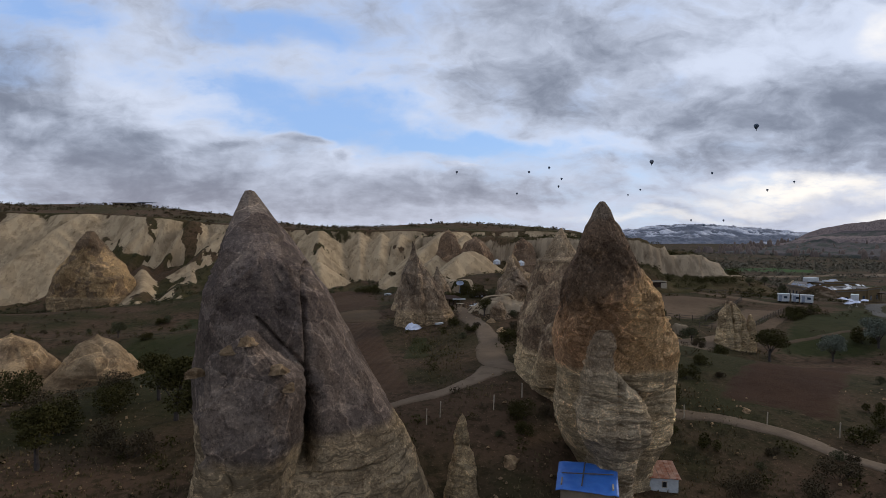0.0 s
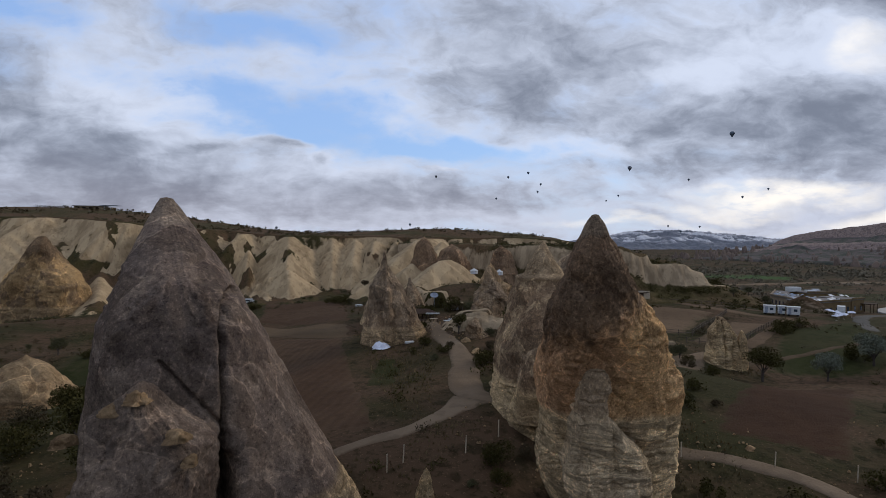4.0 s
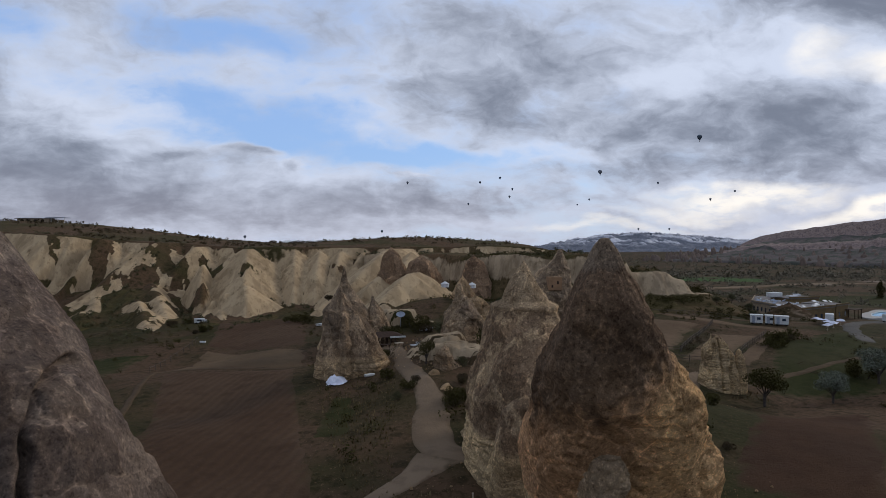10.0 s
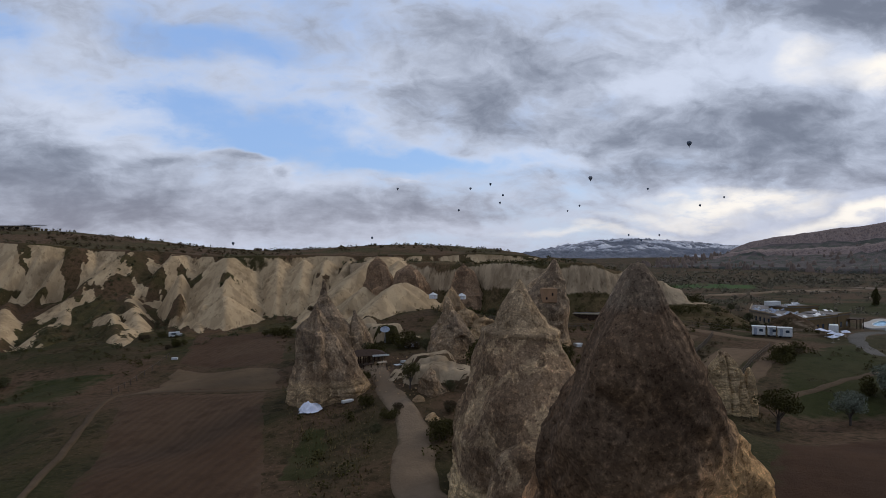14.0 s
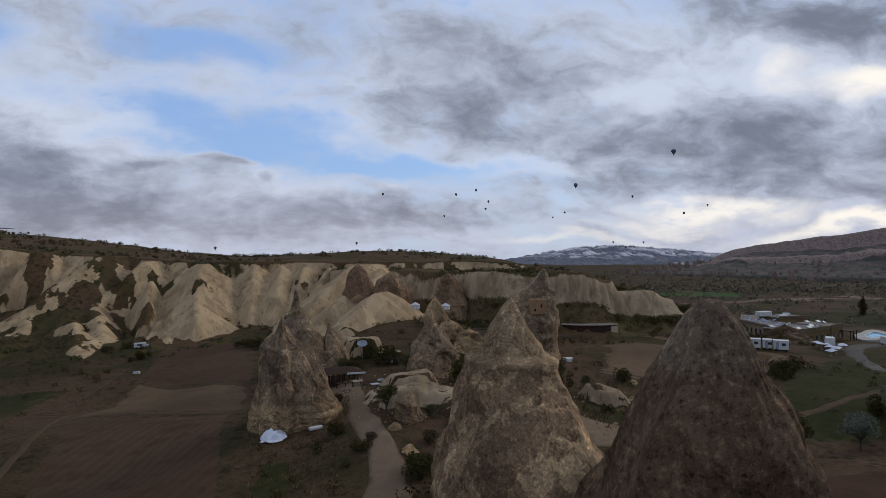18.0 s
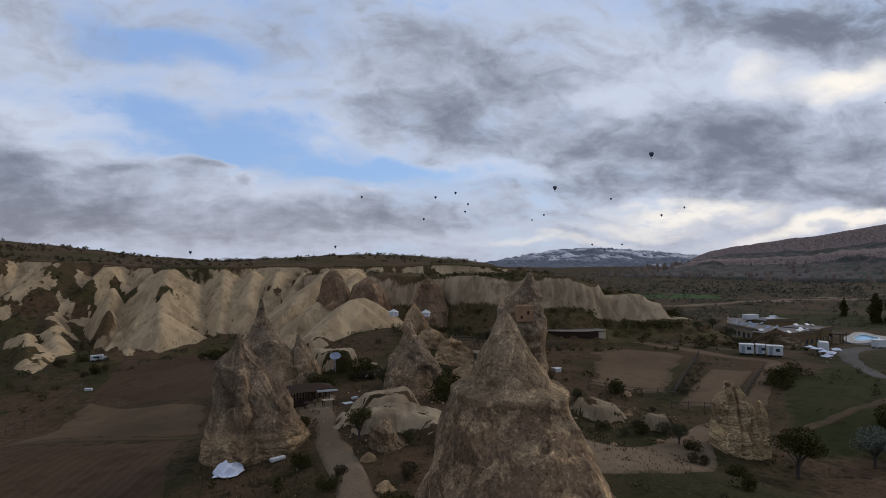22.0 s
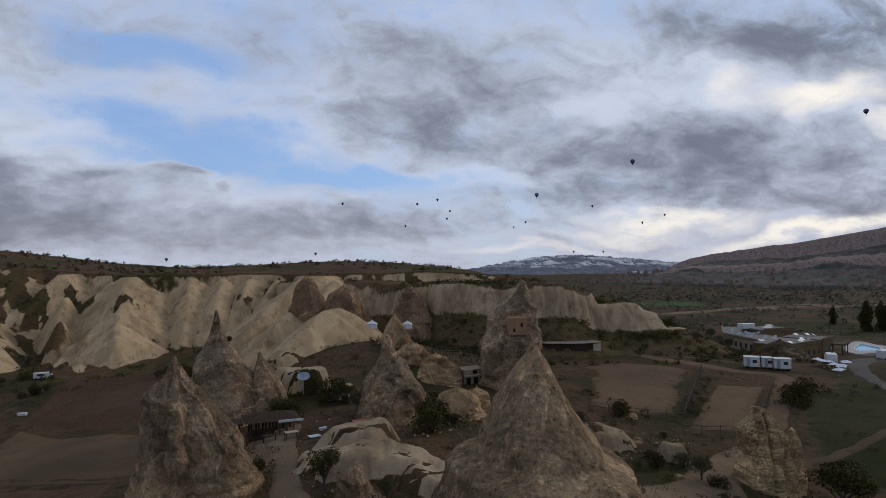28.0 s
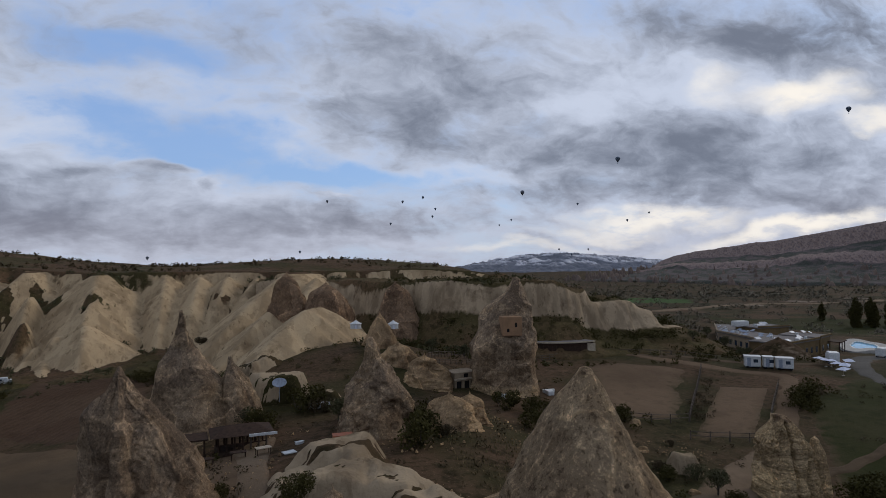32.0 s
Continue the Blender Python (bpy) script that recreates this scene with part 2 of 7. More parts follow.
def box(bm, x0, x1, y0, y1, z0, z1, bevel=0.0):
    made = bmesh.ops.create_cube(bm, size=1.0, matrix=Matrix.Translation(((x0 + x1) / 2, (y0 + y1) / 2, (z0 + z1) / 2)) @ Matrix.Diagonal((x1 - x0, y1 - y0, z1 - z0, 1)))
    if bevel:
        edges = {e for v in made["verts"] for e in v.link_edges}
        bmesh.ops.bevel(bm, geom=list(edges), offset=bevel, segments=2, profile=0.6, affect="EDGES")
    return bm


def boxed(name, size, material, parent, label="", bevel=0.02):
    """A part that is one bevelled block: x0, x1, y0, y1, z0, z1."""
    return part(name, box(bmesh.new(), *size, bevel), material, parent, label)


def rod(name, a, b, r0, r1, material, parent, sides=8, label=""):
    """A tapered round bar from a to b."""
    a, b = Vector(a), Vector(b)
    bm = bmesh.new()
    m = Matrix.Translation((a + b) / 2) @ (b - a).to_track_quat("Z", "Y").to_matrix().to_4x4()
    bmesh.ops.create_cone(bm, cap_ends=True, segments=sides, radius1=r0, radius2=r1, depth=(b - a).length, matrix=m)
    return part(name, bm, material, parent, label)


# ---- materials ----
def material(name, rough=0.9, metal=0.0, gloss=0.03):
    m = bpy.data.materials.new(name)
    m.use_nodes = True
    nt = m.node_tree
    p = nt.nodes["Principled BSDF"]
    p.inputs["Roughness"].default_value, p.inputs["Metallic"].default_value = rough, metal
    p.inputs["Specular IOR Level"].default_value = gloss
    return m, nt, p


def where(nt):
    return nt.nodes.new("ShaderNodeNewGeometry").outputs["Position"]


def relief(nt, p, height, strength, distance):
    b = nt.nodes.new("ShaderNodeBump")
    b.inputs["Strength"].default_value, b.inputs["Distance"].default_value = strength, distance
    link(nt, height, b.inputs["Height"])
    link(nt, b.outputs[0], p.inputs["Normal"])


def plain(name, a, b=None, rough=0.8, metal=0.0, scale=3.0, bump=0.2, local=True):
    """A surface with grain and stains at two scales, between two colours."""
    m, nt, p = material(name, rough, metal, 0.06 if rough > 0.7 else 0.4)
    b = b or tuple(0.72 * v for v in a)
    coord = nt.nodes.new("ShaderNodeTexCoord").outputs["Object"] if local else where(nt)
    coarse, fine = noise_tex(nt, coord, scale, 5.0), noise_tex(nt, coord, scale * 9, 4.0)
    col = mixed(nt, ramp(nt, coarse, 0.35, 0.7), a, b)
    col = mixed(nt, maths(nt, "MULTIPLY", ramp(nt, fine, 0.45, 0.75), 0.35), col, tuple(0.6 * v for v in b))
    link(nt, col, p.inputs["Base Color"])
    if bump:
        relief(nt, p, fine, bump, 0.02)
    return m


def cells(nt, vector, scale, feature="F1"):
    n = nt.nodes.new("ShaderNodeTexVoronoi")
    n.feature = feature
    n.inputs["Scale"].default_value = scale
    link(nt, vector, n.inputs["Vector"])
    return n.outputs["Distance"]


def tones(nt, vector, scale):
    """One tone from 0 to 1 for each cell of a cracked pattern."""
    n, split = nt.nodes.new("ShaderNodeTexVoronoi"), nt.nodes.new("ShaderNodeSeparateXYZ")
    n.inputs["Scale"].default_value = scale
    link(nt, vector, n.inputs["Vector"])
    link(nt, n.outputs["Color"], split.inputs[0])
    return split.outputs[0]


def bent(nt, pos, scale, amount):
    """The position, pushed about by noise."""
    n, c, k, add = nt.nodes.new("ShaderNodeTexNoise"), *(nt.nodes.new("ShaderNodeVectorMath") for _ in range(3))
    n.inputs["Scale"].default_value, n.inputs["Detail"].default_value = scale, 5.0
    link(nt, pos, n.inputs["Vector"])
    c.operation, k.operation, add.operation = "SUBTRACT", "SCALE", "ADD"
    c.inputs[1].default_value = (0.5, 0.5, 0.5)
    link(nt, n.outputs["Color"], c.inputs[0])
    link(nt, c.outputs[0], k.inputs[0])
    k.inputs["Scale"].default_value = amount
    link(nt, pos, add.inputs[0])
    link(nt, k.outputs[0], add.inputs[1])
    return add.outputs[0]


def rock_material(name, cap, mid, low, z_mid, z_low, ragged=3.0, specks=0.5, band=0.0, patch=None, size=1.0, tilt=(0.0, 0.0), crown=None, side=None):
    """Weathered tuff in beds: a cap, a middle and a low bed with ragged borders, a pebbly grain, stains, streaks and cracks."""
    m, nt, p = material(name, 0.95)
    pos = where(nt)
    warp = bent(nt, pos, 0.5 / size, 1.6 * size)
    split = nt.nodes.new("ShaderNodeSeparateXYZ")
    link(nt, pos, split.inputs[0])
    z = split.outputs[2]
    stretch = nt.nodes.new("ShaderNodeMapping")
    stretch.inputs["Scale"].default_value = (1.0, 1.0, 0.14)
    link(nt, warp, stretch.inputs["Vector"])
    runs = noise_tex(nt, stretch.outputs[0], 0.8 / size, 9.0, 0.68)
    wave = noise_tex(nt, pos, 0.16 / size, 6.0, 0.62)
    border = maths(nt, "ADD", maths(nt, "MULTIPLY", wave, 0.45), maths(nt, "MULTIPLY", runs, 0.55))
    level = maths(nt, "ADD", z, maths(nt, "MULTIPLY", maths(nt, "SUBTRACT", border, 0.5), 2.8 * ragged))
    # the middle bed changes across x: rock colour, and one flank's shade with it
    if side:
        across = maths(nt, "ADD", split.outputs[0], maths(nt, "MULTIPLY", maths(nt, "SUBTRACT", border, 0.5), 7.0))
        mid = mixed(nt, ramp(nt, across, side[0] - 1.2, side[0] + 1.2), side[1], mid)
    level = maths(nt, "SUBTRACT", level, maths(nt, "MULTIPLY", maths(nt, "SUBTRACT", split.outputs[0], tilt[1]), tilt[0]))
    col = mixed(nt, ramp(nt, level, z_mid - 1.3, z_mid + 1.0), mid, cap)
    flat_level = maths(nt, "ADD", z, maths(nt, "MULTIPLY", maths(nt, "SUBTRACT", wave, 0.5), 1.2))
    if patch:
        where_patch = ramp(nt, noise_tex(nt, warp, 0.45 / size, 8.0, 0.62, 0.3), 0.51, 0.535)
        col = mixed(nt, maths(nt, "MULTIPLY", where_patch, 0.85), col, patch)
    col = mixed(nt, ramp(nt, flat_level, z_low - 0.5, z_low + 0.35), low, col)
    if crown:
        col = mixed(nt, maths(nt, "MULTIPLY", ramp(nt, maths(nt, "ADD", z, maths(nt, "MULTIPLY", maths(nt, "SUBTRACT", border, 0.5), 2.5)), crown[0] - 0.25, crown[0] + 0.2), 0.85), col, crown[1])
    # broad tones, then run-off streaks
    broad = noise_tex(nt, warp, 0.24 / size, 9.0, 0.7)
    col = mixed(nt, maths(nt, "MULTIPLY", ramp(nt, broad, 0.51, 0.58), 0.7), col, (1.36, 1.33, 1.27), "MULTIPLY")
    col = mixed(nt, maths(nt, "MULTIPLY", ramp(nt, broad, 0.48, 0.41), 0.7), col, (0.66, 0.63, 0.61), "MULTIPLY")
    col = mixed(nt, maths(nt, "MULTIPLY", ramp(nt, runs, 0.54, 0.64), 0.45), col, (0.58, 0.55, 0.53), "MULTIPLY")
    col = mixed(nt, maths(nt, "MULTIPLY", ramp(nt, runs, 0.44, 0.36), 0.35), col, (1.28, 1.25, 1.2), "MULTIPLY")
    # broken faces, faintly set off, with pale worn edges here and there
    jag = bent(nt, pos, 1.1 / size, 0.9 * size)
    plate = tones(nt, jag, 0.42 / size)
    col = mixed(nt, maths(nt, "MULTIPLY", ramp(nt, plate, 0.58, 0.66), 0.6), col, (1.34, 1.31, 1.26), "MULTIPLY")
    col = mixed(nt, maths(nt, "MULTIPLY", ramp(nt, plate, 0.38, 0.28), 0.6), col, (0.70, 0.67, 0.64), "MULTIPLY")
    rim = maths(nt, "MULTIPLY", ramp(nt, cells(nt, jag, 0.42 / size, "DISTANCE_TO_EDGE"), 0.045, 0.012), ramp(nt, noise_tex(nt, pos, 0.4 / size, 4.0), 0.50, 0.55))
    col = mixed(nt, maths(nt, "MULTIPLY", rim, 0.65), col, (1.85, 1.8, 1.7), "MULTIPLY")
    # pebbly grain at three sizes, and lichen
    blot = noise_tex(nt, pos, 1.7 / size, 7.0, 0.78)
    fine = noise_tex(nt, pos, 5.0 / size, 6.0, 0.85)
    col = mixed(nt, maths(nt, "MULTIPLY", ramp(nt, blot, 0.54, 0.58), 0.38), col, (1.5, 1.46, 1.4), "MULTIPLY")
    col = mixed(nt, maths(nt, "MULTIPLY", ramp(nt, blot, 0.46, 0.42), 0.42), col, (0.58, 0.55, 0.54), "MULTIPLY")
    col = mixed(nt, maths(nt, "MULTIPLY", ramp(nt, fine, 0.55, 0.59), specks * 1.8), col, (1.9, 1.85, 1.78), "MULTIPLY")
    col = mixed(nt, maths(nt, "MULTIPLY", ramp(nt, fine, 0.45, 0.41), specks * 1.9), col, (0.45, 0.43, 0.42), "MULTIPLY")
    dots = cells(nt, bent(nt, pos, 4.0, 0.25), 4.6 / size)
    kind = noise_tex(nt, pos, 1.9 / size, 3.0)
    dot = maths(nt, "MULTIPLY", ramp(nt, dots, 0.24, 0.14), ramp(nt, kind, 0.53, 0.58))
    col = mixed(nt, maths(nt, "MULTIPLY", dot, specks * 1.2), col, (2.1, 2.05, 1.95), "MULTIPLY")
    pit = maths(nt, "MULTIPLY", ramp(nt, dots, 0.30, 0.15), ramp(nt, kind, 0.46, 0.41))
    col = mixed(nt, maths(nt, "MULTIPLY", pit, specks * 1.5), col, (0.32, 0.3, 0.29), "MULTIPLY")
    # long cracks, broken off here and there
    gap = cells(nt, stretch.outputs[0], 0.33 / size, "DISTANCE_TO_EDGE")
    here = noise_tex(nt, pos, 0.22 / size, 3.0)
    split_line = maths(nt, "MULTIPLY", ramp(nt, gap, 0.018, 0.005), ramp(nt, here, 0.54, 0.60))
    col = mixed(nt, maths(nt, "MULTIPLY", split_line, 0.25), col, (0.4, 0.38, 0.36), "MULTIPLY")
    height = maths(nt, "ADD", maths(nt, "MULTIPLY", blot, 0.4), maths(nt, "MULTIPLY", fine, 0.9))
    height = maths(nt, "ADD", height, maths(nt, "MULTIPLY", plate, 0.3))
    height = maths(nt, "SUBTRACT", height, maths(nt, "MULTIPLY", split_line, 0.3))
    height = maths(nt, "ADD", height, maths(nt, "MULTIPLY", maths(nt, "SUBTRACT", dot, pit), 0.2))
    if band:
        lay = nt.nodes.new("ShaderNodeMapping")
        lay.inputs["Scale"].default_value = (0.10, 0.10, 2.6)
        link(nt, warp, lay.inputs["Vector"])
        beds = noise_tex(nt, lay.outputs[0], 1.0 / size, 7.0, 0.7, 0.2)
        below = ramp(nt, flat_level, z_low + 0.3, z_low - 0.6)
        col = mixed(nt, maths(nt, "MULTIPLY", maths(nt, "MULTIPLY", below, ramp(nt, beds, 0.5, 0.56)), band), col, tuple(0.42 * v for v in low))
        col = mixed(nt, maths(nt, "MULTIPLY", maths(nt, "MULTIPLY", below, ramp(nt, beds, 0.42, 0.36)), band), col, tuple(min(1, 1.3 * v) for v in low))
        height = maths(nt, "ADD", height, maths(nt, "MULTIPLY", maths(nt, "MULTIPLY", beds, below), 2.2))
    link(nt, col, p.inputs["Base Color"])
    relief(nt, p, height, 0.8, 0.25 * size)
    return m


def land_material(name, rock, rock2, soil, grass, steep=(0.70, 0.88), rock_scale=0.12, zones=False, lay=(1.0, 0.6, 0.12)):
    """Bare pale tuff where it is steep, soil and dry grass where it is flat, with ragged borders."""
    m, nt, p = material(name, 0.97)
    geo = nt.nodes.new("ShaderNodeNewGeometry")
    pos = geo.outputs["Position"]
    split = nt.nodes.new("ShaderNodeSeparateXYZ")
    link(nt, geo.outputs["Normal"], split.inputs[0])
    broad, mid, fine = noise_tex(nt, pos, 0.035, 6.0, 0.6), noise_tex(nt, pos, rock_scale, 7.0, 0.62), noise_tex(nt, pos, 1.3, 6.0, 0.65)
    flat = maths(nt, "ADD", split.outputs[2], maths(nt, "MULTIPLY", maths(nt, "SUBTRACT", mid, 0.5), 0.55))
    stretch = nt.nodes.new("ShaderNodeMapping")
    stretch.inputs["Scale"].default_value = lay
    link(nt, pos, stretch.inputs["Vector"])
    runs = noise_tex(nt, stretch.outputs[0], 0.35, 6.0, 0.6)
    stone = mixed(nt, ramp(nt, runs, 0.44, 0.60), rock, rock2)
    facet = tones(nt, bent(nt, stretch.outputs[0], 0.4, 2.2), 0.22)
    stone = mixed(nt, maths(nt, "MULTIPLY", ramp(nt, facet, 0.5, 0.0), 0.55), stone, (0.72, 0.69, 0.66), "MULTIPLY")
    stone = mixed(nt, maths(nt, "MULTIPLY", ramp(nt, facet, 0.6, 1.0), 0.5), stone, (1.2, 1.19, 1.17), "MULTIPLY")
    stone = mixed(nt, maths(nt, "MULTIPLY", ramp(nt, noise_tex(nt, stretch.outputs[0], 0.9, 5.0, 0.6), 0.60, 0.64), 0.6), stone, (0.55, 0.52, 0.5), "MULTIPLY")
    stone = mixed(nt, maths(nt, "MULTIPLY", ramp(nt, noise_tex(nt, bent(nt, pos, 0.15, 5.0), 0.13, 9.0, 0.7), 0.55, 0.62), 0.55), stone, (0.55, 0.52, 0.50), "MULTIPLY")
    stone = mixed(nt, maths(nt, "MULTIPLY", ramp(nt, fine, 0.56, 0.75), 0.3), stone, tuple(0.6 * v for v in rock2))
    earth = mixed(nt, ramp(nt, broad, 0.42, 0.6), soil, grass)
    earth = mixed(nt, maths(nt, "MULTIPLY", ramp(nt, fine, 0.5, 0.62), 0.6), earth, tuple(0.6 * v for v in grass))
    earth = mixed(nt, maths(nt, "MULTIPLY", ramp(nt, mid, 0.6, 0.75), 0.5), earth, tuple(min(1, 1.7 * v) for v in soil))
    tuft = cells(nt, bent(nt, pos, 0.8, 1.2), 0.55)
    earth = mixed(nt, maths(nt, "MULTIPLY", ramp(nt, tuft, 0.5, 0.30, 0.0, 0.6), ramp(nt, mid, 0.46, 0.58)), earth, tuple(0.42 * v for v in grass))
    grit = noise_tex(nt, pos, 3.2, 6.0, 0.75)
    earth = mixed(nt, maths(nt, "MULTIPLY", ramp(nt, grit, 0.58, 0.66), 0.55), earth, tuple(min(1, 2.6 * v) for v in soil))
    stone = mixed(nt, maths(nt, "MULTIPLY", ramp(nt, grit, 0.56, 0.68), 0.35), stone, tuple(0.5 * v for v in rock2))
    green = ramp(nt, flat, *steep)
    if zones:
        bare = nt.nodes.new("ShaderNodeAttribute")
        bare.attribute_name = "bare"
        edge = maths(nt, "ADD", bare.outputs["Fac"], maths(nt, "MULTIPLY", maths(nt, "SUBTRACT", mid, 0.5), 1.1))
        green = ramp(nt, edge, 0.62, 0.40)
    link(nt, mixed(nt, green, stone, earth), p.inputs["Base Color"])
    relief(nt, p, maths(nt, "ADD", maths(nt, "MULTIPLY", facet, 0.9), maths(nt, "ADD", maths(nt, "MULTIPLY", runs, 1.5), maths(nt, "MULTIPLY", fine, 0.7))), 0.6, 0.4)
    return m


TUFF, TUFF_SHADE = (0.355, 0.254, 0.145), (0.270, 0.189, 0.107)
CLIFF = land_material("pale_tuff", TUFF, TUFF_SHADE, (0.082, 0.049, 0.027), (0.050, 0.040, 0.016), zones=True)
EARTH = land_material("valley_soil", (0.191, 0.137, 0.089), (0.142, 0.103, 0.065), (0.070, 0.042, 0.024), (0.032, 0.028, 0.011), (0.45, 0.7))
RIDGE = land_material("ridge_tuff", (0.321, 0.235, 0.145), (0.221, 0.159, 0.098), (0.096, 0.059, 0.031), (0.059, 0.046, 0.019), zones=True, lay=(1.0, 1.0, 0.22))
# haze of distance put into the colours: paler and greyer than valley_soil
HAZED_EARTH = land_material("hazed_hillside", (0.229, 0.167, 0.140), (0.146, 0.111, 0.099), (0.104, 0.083, 0.075), (0.053, 0.056, 0.043), (0.72, 0.93), 0.02, True)
BED = land_material("bare_bed_tuff", (0.272, 0.202, 0.126), (0.193, 0.139, 0.085), (0.060, 0.037, 0.020), (0.034, 0.029, 0.011), zones=True)
ROCK_LEFT = rock_material("grey_tuff", (0.118, 0.088, 0.070), (0.123, 0.091, 0.070), (0.302, 0.215, 0.123), 18, 10.6, 3.0, 0.42, 0.8, (0.148, 0.111, 0.085), crown=(25.6, (0.234, 0.180, 0.135)))
# side: redder tuff on the left, its weaker light put into the colour too
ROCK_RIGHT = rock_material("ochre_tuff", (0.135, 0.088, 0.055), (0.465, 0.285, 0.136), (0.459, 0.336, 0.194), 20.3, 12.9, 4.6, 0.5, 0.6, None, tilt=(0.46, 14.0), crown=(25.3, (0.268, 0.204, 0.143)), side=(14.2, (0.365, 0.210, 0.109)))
ROCK_BUTTRESS = rock_material("pale_banded_tuff", (0.315, 0.225, 0.140), (0.365, 0.264, 0.164), (0.449, 0.334, 0.205), 14.6, 13.4, 1.0, 0.4, 0.6)
ROCK_MID = rock_material("brown_tuff", (0.313, 0.225, 0.136), (0.165, 0.111, 0.068), (0.363, 0.259, 0.143), 21.2, 11.0, 0.8, 0.5, 0.55, (0.291, 0.206, 0.122))
ROCK_CONE = rock_material("cone_tuff", (0.165, 0.118, 0.078), (0.179, 0.123, 0.075), (0.293, 0.203, 0.114), 14, 9.0, 2.0, 0.4, 0.5, (0.245, 0.175, 0.110), 1.3)
ROCK_JAGGED = rock_material("jagged_tuff", (0.145, 0.104, 0.070), (0.158, 0.108, 0.068), (0.258, 0.179, 0.103), 14, 10.9, 2.0, 0.4, 0.5, (0.216, 0.154, 0.099), 1.0)
ROCK_DARK = rock_material("dark_tuff", (0.176, 0.114, 0.070), (0.194, 0.123, 0.075), (0.437, 0.298, 0.160), 10, 4.0, 4.0, 0.3, 0.0, None, 2.2)
ROCK_YELLOW = rock_material("yellow_tuff", (0.163, 0.108, 0.064), (0.284, 0.182, 0.088), (0.259, 0.175, 0.093), 17, 3.0, 9.0, 0.3, 0.3, (0.156, 0.103, 0.060), 2.4)
ROCK_PALE = rock_material("white_tuff", (0.272, 0.181, 0.099), (0.297, 0.200, 0.109), (0.248, 0.161, 0.086), 10, 2.0, 3.0, 0.2, 0.4, (0.209, 0.136, 0.075), 1.6)


def field_material(name, a, b, furrow=0.0, turn=0.0, rough_bump=0.25):
    """Bare soil or turf with drifts, clods and, where ploughed, furrows."""
    m, nt, p = material(name, 0.97)
    pos = where(nt)
    broad, mid, fine = noise_tex(nt, pos, 0.06, 5.0), noise_tex(nt, pos, 0.5, 6.0, 0.6), noise_tex(nt, pos, 4.0, 5.0, 0.65)
    col = mixed(nt, ramp(nt, broad, 0.35, 0.65), a, b)
    col = mixed(nt, maths(nt, "MULTIPLY", ramp(nt, mid, 0.48, 0.66), 0.5), col, tuple(0.6 * v for v in a))
    col = mixed(nt, maths(nt, "MULTIPLY", ramp(nt, fine, 0.55, 0.7), 0.4), col, tuple(min(1, 1.6 * v) for v in b))
    height = maths(nt, "ADD", mid, maths(nt, "MULTIPLY", fine, 0.6))
    if furrow:
        m2 = nt.nodes.new("ShaderNodeMapping")
        m2.inputs["Rotation"].default_value = (0, 0, radians(turn))
        link(nt, pos, m2.inputs["Vector"])
        w = nt.nodes.new("ShaderNodeTexWave")
        w.inputs["Scale"].default_value, w.inputs["Distortion"].default_value = 0.2 / furrow, 1.4
        w.inputs["Detail"].default_value = 3
        link(nt, m2.outputs[0], w.inputs["Vector"])
        lines = w.outputs["Fac"]
        col = mixed(nt, maths(nt, "MULTIPLY", lines, 0.22), col, tuple(0.5 * v for v in a))
        height = maths(nt, "ADD", height, maths(nt, "MULTIPLY", lines, 0.35))
    inner = nt.nodes.new("ShaderNodeAttribute")
    inner.attribute_name = "bare"
    edge = maths(nt, "ADD", inner.outputs["Fac"], maths(nt, "MULTIPLY", maths(nt, "SUBTRACT", mid, 0.5), 1.6))
    soil = mixed(nt, ramp(nt, noise_tex(nt, pos, 0.035, 6.0, 0.6), 0.42, 0.6), (0.082, 0.051, 0.031), (0.038, 0.033, 0.014))
    link(nt, mixed(nt, ramp(nt, edge, 0.05, 0.75), soil, col), p.inputs["Base Color"])
    relief(nt, p, height, 0.6, rough_bump)
    return m


PLOUGHED = field_material("ploughed_soil", (0.061, 0.035, 0.020), (0.075, 0.046, 0.027), 0.8, 14)
FALLOW = field_material("fallow_soil", (0.112, 0.074, 0.042), (0.077, 0.051, 0.029))
VERGE = field_material("trodden_verge", (0.088, 0.060, 0.035), (0.068, 0.046, 0.028))
RED_SOIL = field_material("reddish_soil", (0.050, 0.026, 0.014), (0.042, 0.023, 0.014))
TRACK = field_material("dirt_track", (0.181, 0.127, 0.081), (0.119, 0.082, 0.051))
SAND = field_material("arena_sand", (0.125, 0.082, 0.049), (0.091, 0.059, 0.035))
TURF = field_material("meadow_turf", (0.025, 0.027, 0.008), (0.037, 0.033, 0.013))
GREEN = field_material("young_crop", (0.036, 0.065, 0.018), (0.046, 0.075, 0.023))
FAR_BARE = field_material("bare_valley_soil", (0.180, 0.135, 0.098), (0.120, 0.092, 0.066))
TARMAC = field_material("worn_tarmac", (0.108, 0.096, 0.081), (0.082, 0.074, 0.063))
WHITE = plain("white_paint", (0.50, 0.49, 0.46), (0.38, 0.37, 0.35), 0.6)
CLOTH = plain("white_cloth", (0.62, 0.62, 0.66), (0.5, 0.5, 0.56), 0.9, scale=1.2)
DARK_WOOD = plain("dark_wood", (0.05, 0.03, 0.02), (0.028, 0.018, 0.013), 0.85)
POST_WOOD = plain("grey_post_wood", (0.11, 0.085, 0.065), (0.07, 0.055, 0.042), 0.9)
PALE_WOOD = plain("pale_wood", (0.42, 0.34, 0.24), (0.3, 0.24, 0.17), 0.8)
